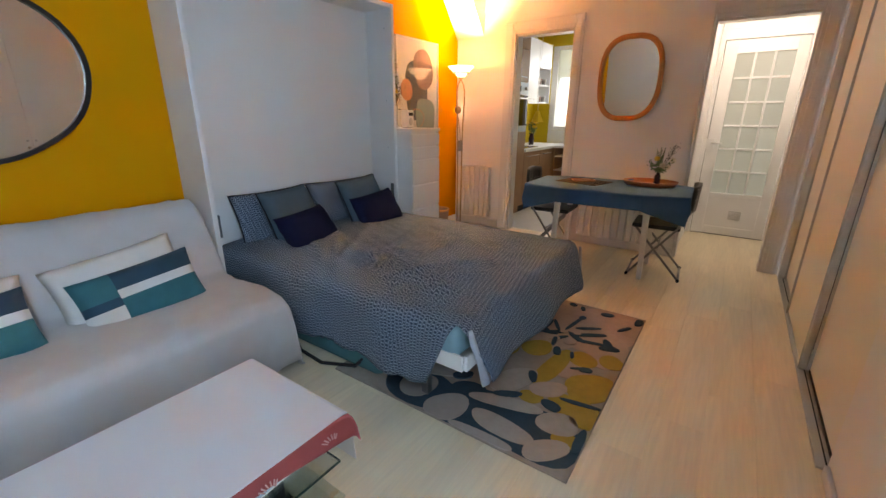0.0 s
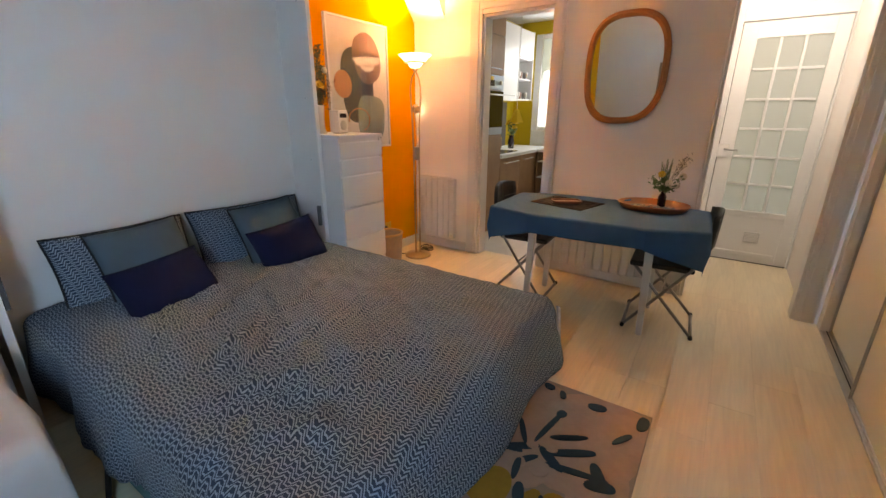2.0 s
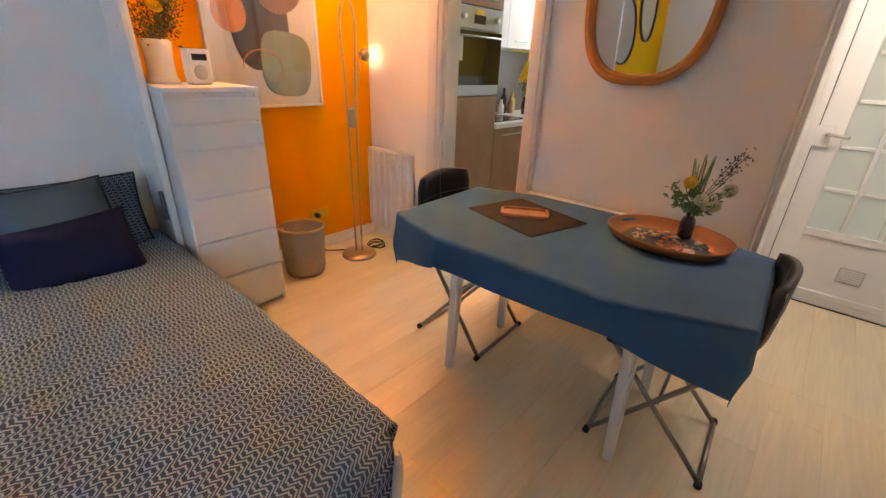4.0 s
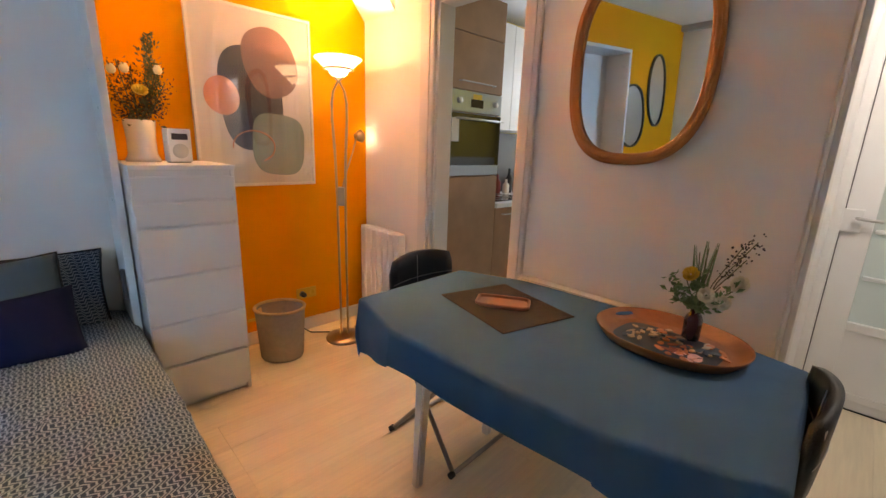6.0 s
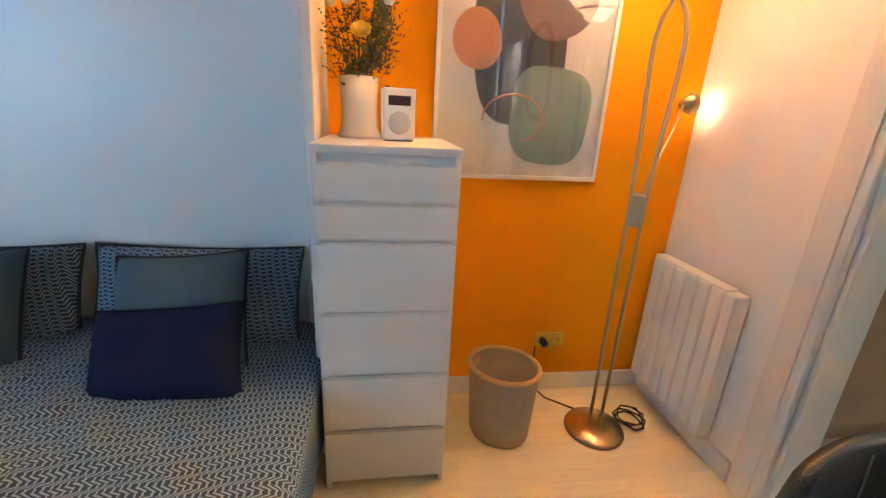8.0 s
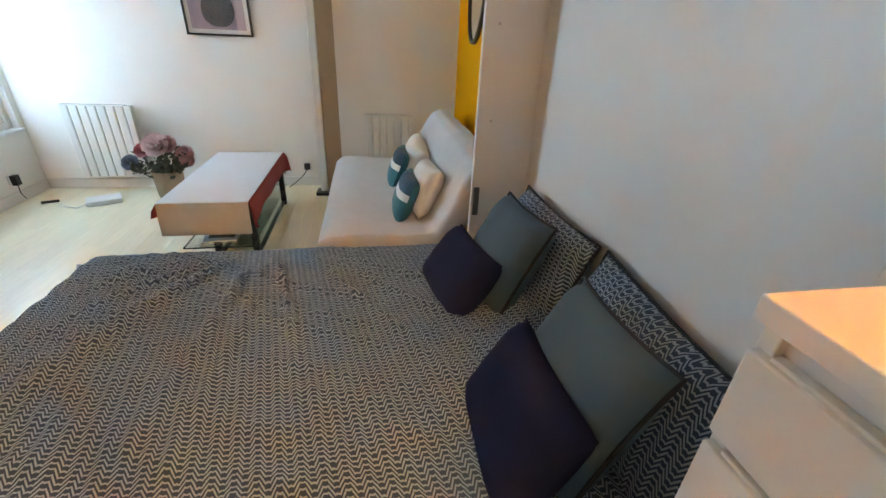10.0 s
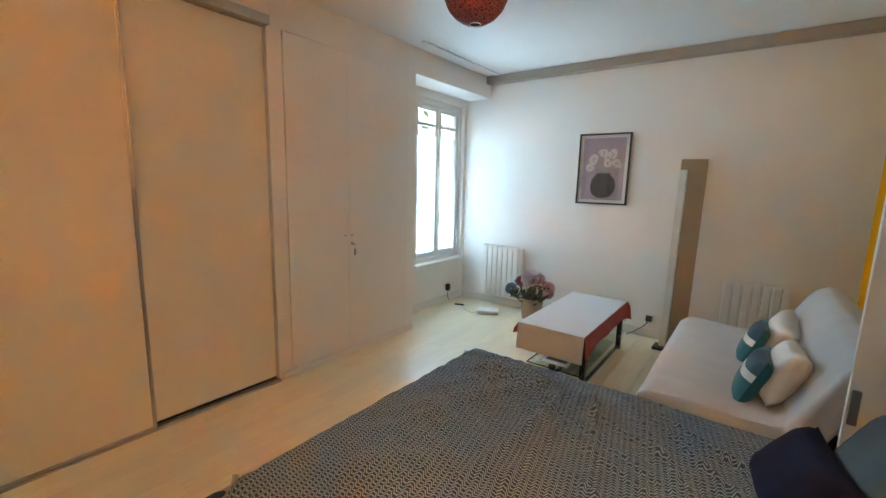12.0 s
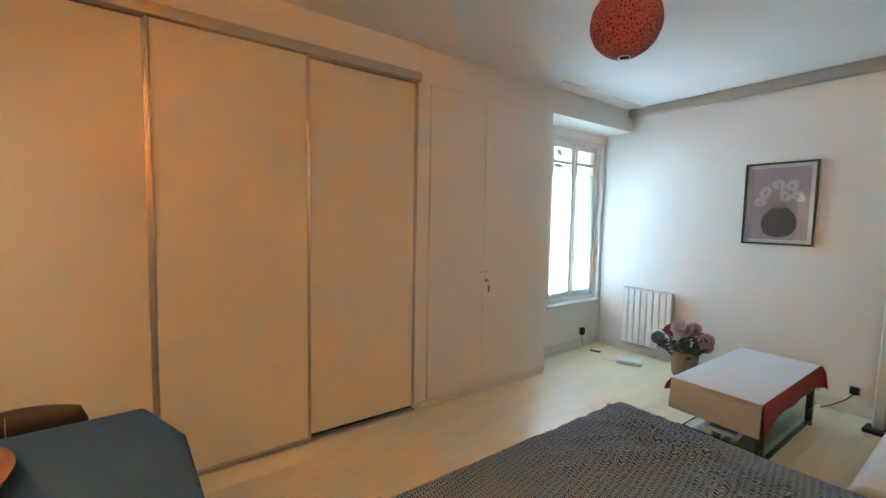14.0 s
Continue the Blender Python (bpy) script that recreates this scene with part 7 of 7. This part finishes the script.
# ---- things along the picture wall and in the bay ----
bd = thing("leaning_board", "tall narrow brown board standing against the wall", "board", pose(-2.225, 0.115, 0.0, 3.2, 0, 0))
part("panel", box(-0.105, 0.11, 0.0, 0.022, 0.0, 1.80, 0.002), CARDBOARD, bd)
fl = thing("column_lamp", "slim grey-white column lamp on a black foot, unlit", "floor lamp", pose(-2.160, 0.27, 0.0, 4.0, 0, 0))
part("column", box(-0.030, 0.032, -0.022, 0.022, 0.03, 1.70, 0.006), mat("pale_grey_diffuser", (0.70, 0.67, 0.63), 0.4), fl)
part("column_back", box(-0.032, -0.018, -0.030, -0.022, 0.03, 1.70, 0.003), ALU, fl)
part("foot", box(-0.075, 0.075, -0.09, 0.09, 0.0, 0.03, 0.006), BLACKMETAL, fl)


def floor_bouquet():
    rnd = random.Random(21)
    p = thing("flower_pot", "tan jute pot of pink and blue artificial flowers on the floor", "flower pot", pose(-0.80, 0.27, 0))
    p.scale = (1.2, 1.2, 1.2)
    part("pot", lathe([(0, 0), (0.085, 0), (0.09, 0.02), (0.105, 0.20), (0.10, 0.205), (0.095, 0.19), (0, 0.17)], 32), POTBROWN, p, smooth=True)
    lv = bmesh.new()
    for tip in ((0.14, 0.0, 0.30), (-0.15, 0.02, 0.32), (0.05, 0.12, 0.28), (-0.06, 0.10, 0.34), (0.0, -0.08, 0.38), (-0.14, 0.1, 0.22), (0.16, 0.08, 0.24)):
        leaf_spray(lv, (tip[0] * 0.3, tip[1] * 0.3, 0.19), tip, 26, 0.065, rnd, 0.03)
    tagged(part("foliage", lv, mat("dusty_leaf", (0.10, 0.12, 0.09), 0.7, var=0.3), p), kind="stuff")
    for c, r, material, nm in (((0.0, 0.06, 0.40), 0.090, mat("pale_pink_petal", (0.78, 0.58, 0.60), 0.6, var=0.15, scale=40), "pink_blossom"), ((-0.07, 0.04, 0.40), 0.065, PETAL_P, "pink_blossom"), ((0.10, 0.05, 0.36), 0.055, PETAL_R, "red_blossom"),
                               ((0.20, 0.05, 0.27), 0.06, PETAL_B, "blue_blossom"), ((-0.17, 0.04, 0.33), 0.065, PETAL_P, "pink_blossom"), ((-0.18, 0.04, 0.28), 0.05, PETAL_P, "pink_blossom")):
        bm = bmesh.new()
        bloom(bm, c, r, rnd, 5)
        bmesh.ops.rotate(bm, cent=c, matrix=Matrix.Rotation(radians(-55), 3, "X"), verts=bm.verts)
        part(nm, bm, material, p)


floor_bouquet()
rt = thing("router", "flat white internet box lying on the floor", "router", pose(-0.31, 0.42, 0, 0, 0, 28))
part("case", box(-0.125, 0.125, -0.085, 0.085, 0.004, 0.045, 0.008, 3), PLASTIC, rt)
part("foot", box(-0.11, 0.11, -0.07, 0.07, 0.0, 0.005), RUBBER, rt)
part("cable", tube([(0.12, 0.02, 0.02), (0.19, 0.06, 0.006), (0.24, 0.0, 0.006), (0.30, -0.08, 0.006)], 0.004, 6), PLASTIC, rt, smooth=True)
sm = thing("floor_remote", "small black plastic gadget lying on the floor", "gadget", pose(0.12, 0.40, 0, 0, 0, 20))
part("case", box(-0.06, 0.06, -0.012, 0.012, 0.0, 0.018, 0.004), BLACKPLASTIC, sm)
pw = thing("wall_plug", "black power adapter in a socket under the window", "plug", placed(ON_EAST, 0.36, 0.37, 0.20))
part("plate", box(-0.04, 0.04, -0.04, 0.04, 0.0, 0.010, 0.003), PLASTIC, pw)
part("adapter", box(-0.028, 0.028, -0.05, 0.035, 0.010, 0.055, 0.008, 3), BLACKPLASTIC, pw)
part("cable", tube([(0.0, -0.05, 0.035), (0.01, -0.12, 0.02), (0.03, -0.185, 0.03)], 0.003, 6), RUBBER, pw)
pw2 = thing("wall_plug", "black plug and cables in a socket on the picture wall", "plug", placed(ON_SOUTH, -1.98, 0.0, 0.20))
part("plate", box(-0.04, 0.04, -0.04, 0.04, 0.0, 0.010, 0.003), PLASTIC, pw2)
part("adapter", box(-0.025, 0.03, -0.03, 0.03, 0.010, 0.05, 0.006), BLACKPLASTIC, pw2)
part("cable", tube([(0, -0.03, 0.03), (-0.05, -0.10, 0.02), (-0.13, -0.17, 0.02), (-0.18, -0.19, 0.10)], 0.004, 6), RUBBER, pw2, smooth=True)


# ---- floor planks ----
def planks():
    W, L, gap = 0.192, 1.285, 0.0003
    full = mesh_from(box(-W / 2 + gap, W / 2 - gap, -L / 2 + gap, L / 2 - gap, -0.0095, 0.0, 0.0004, 1), "plank", PLANK)
    cache = {}

    def lay(parent, x0, x1, y0, y1, seed):
        rnd = random.Random(seed)
        x = x0
        while x < x1 - 0.01:
            w = min(W, x1 - x)
            y = y0 - rnd.choice((0.0, 0.32, 0.64, 0.96))
            while y < y1 - 0.01:
                a, b = max(y, y0), min(y + L, y1)
                if b - a > 0.03:
                    if w > W - 1e-4 and b - a > L - 1e-4:
                        me = full
                    else:
                        key = (round(w, 3), round(b - a, 3))
                        if key not in cache:
                            cache[key] = mesh_from(box(-w / 2 + gap, w / 2 - gap, -(b - a) / 2 + gap, (b - a) / 2 - gap, -0.0095, 0.0, 0.0004, 1), "plank", PLANK)
                        me = cache[key]
                    ob = new("plank", me)
                    ob.parent = parent
                    ob.matrix_basis = pose(x + w / 2, (a + b) / 2, 0.0)
                y += L
            x += w

    lay(sub, XW, 0.36, 0.0, YK + 0.12, 1)
    lay(hallsub, -0.86, -0.06, YK + 0.12, HY + 0.1, 2)


planks()
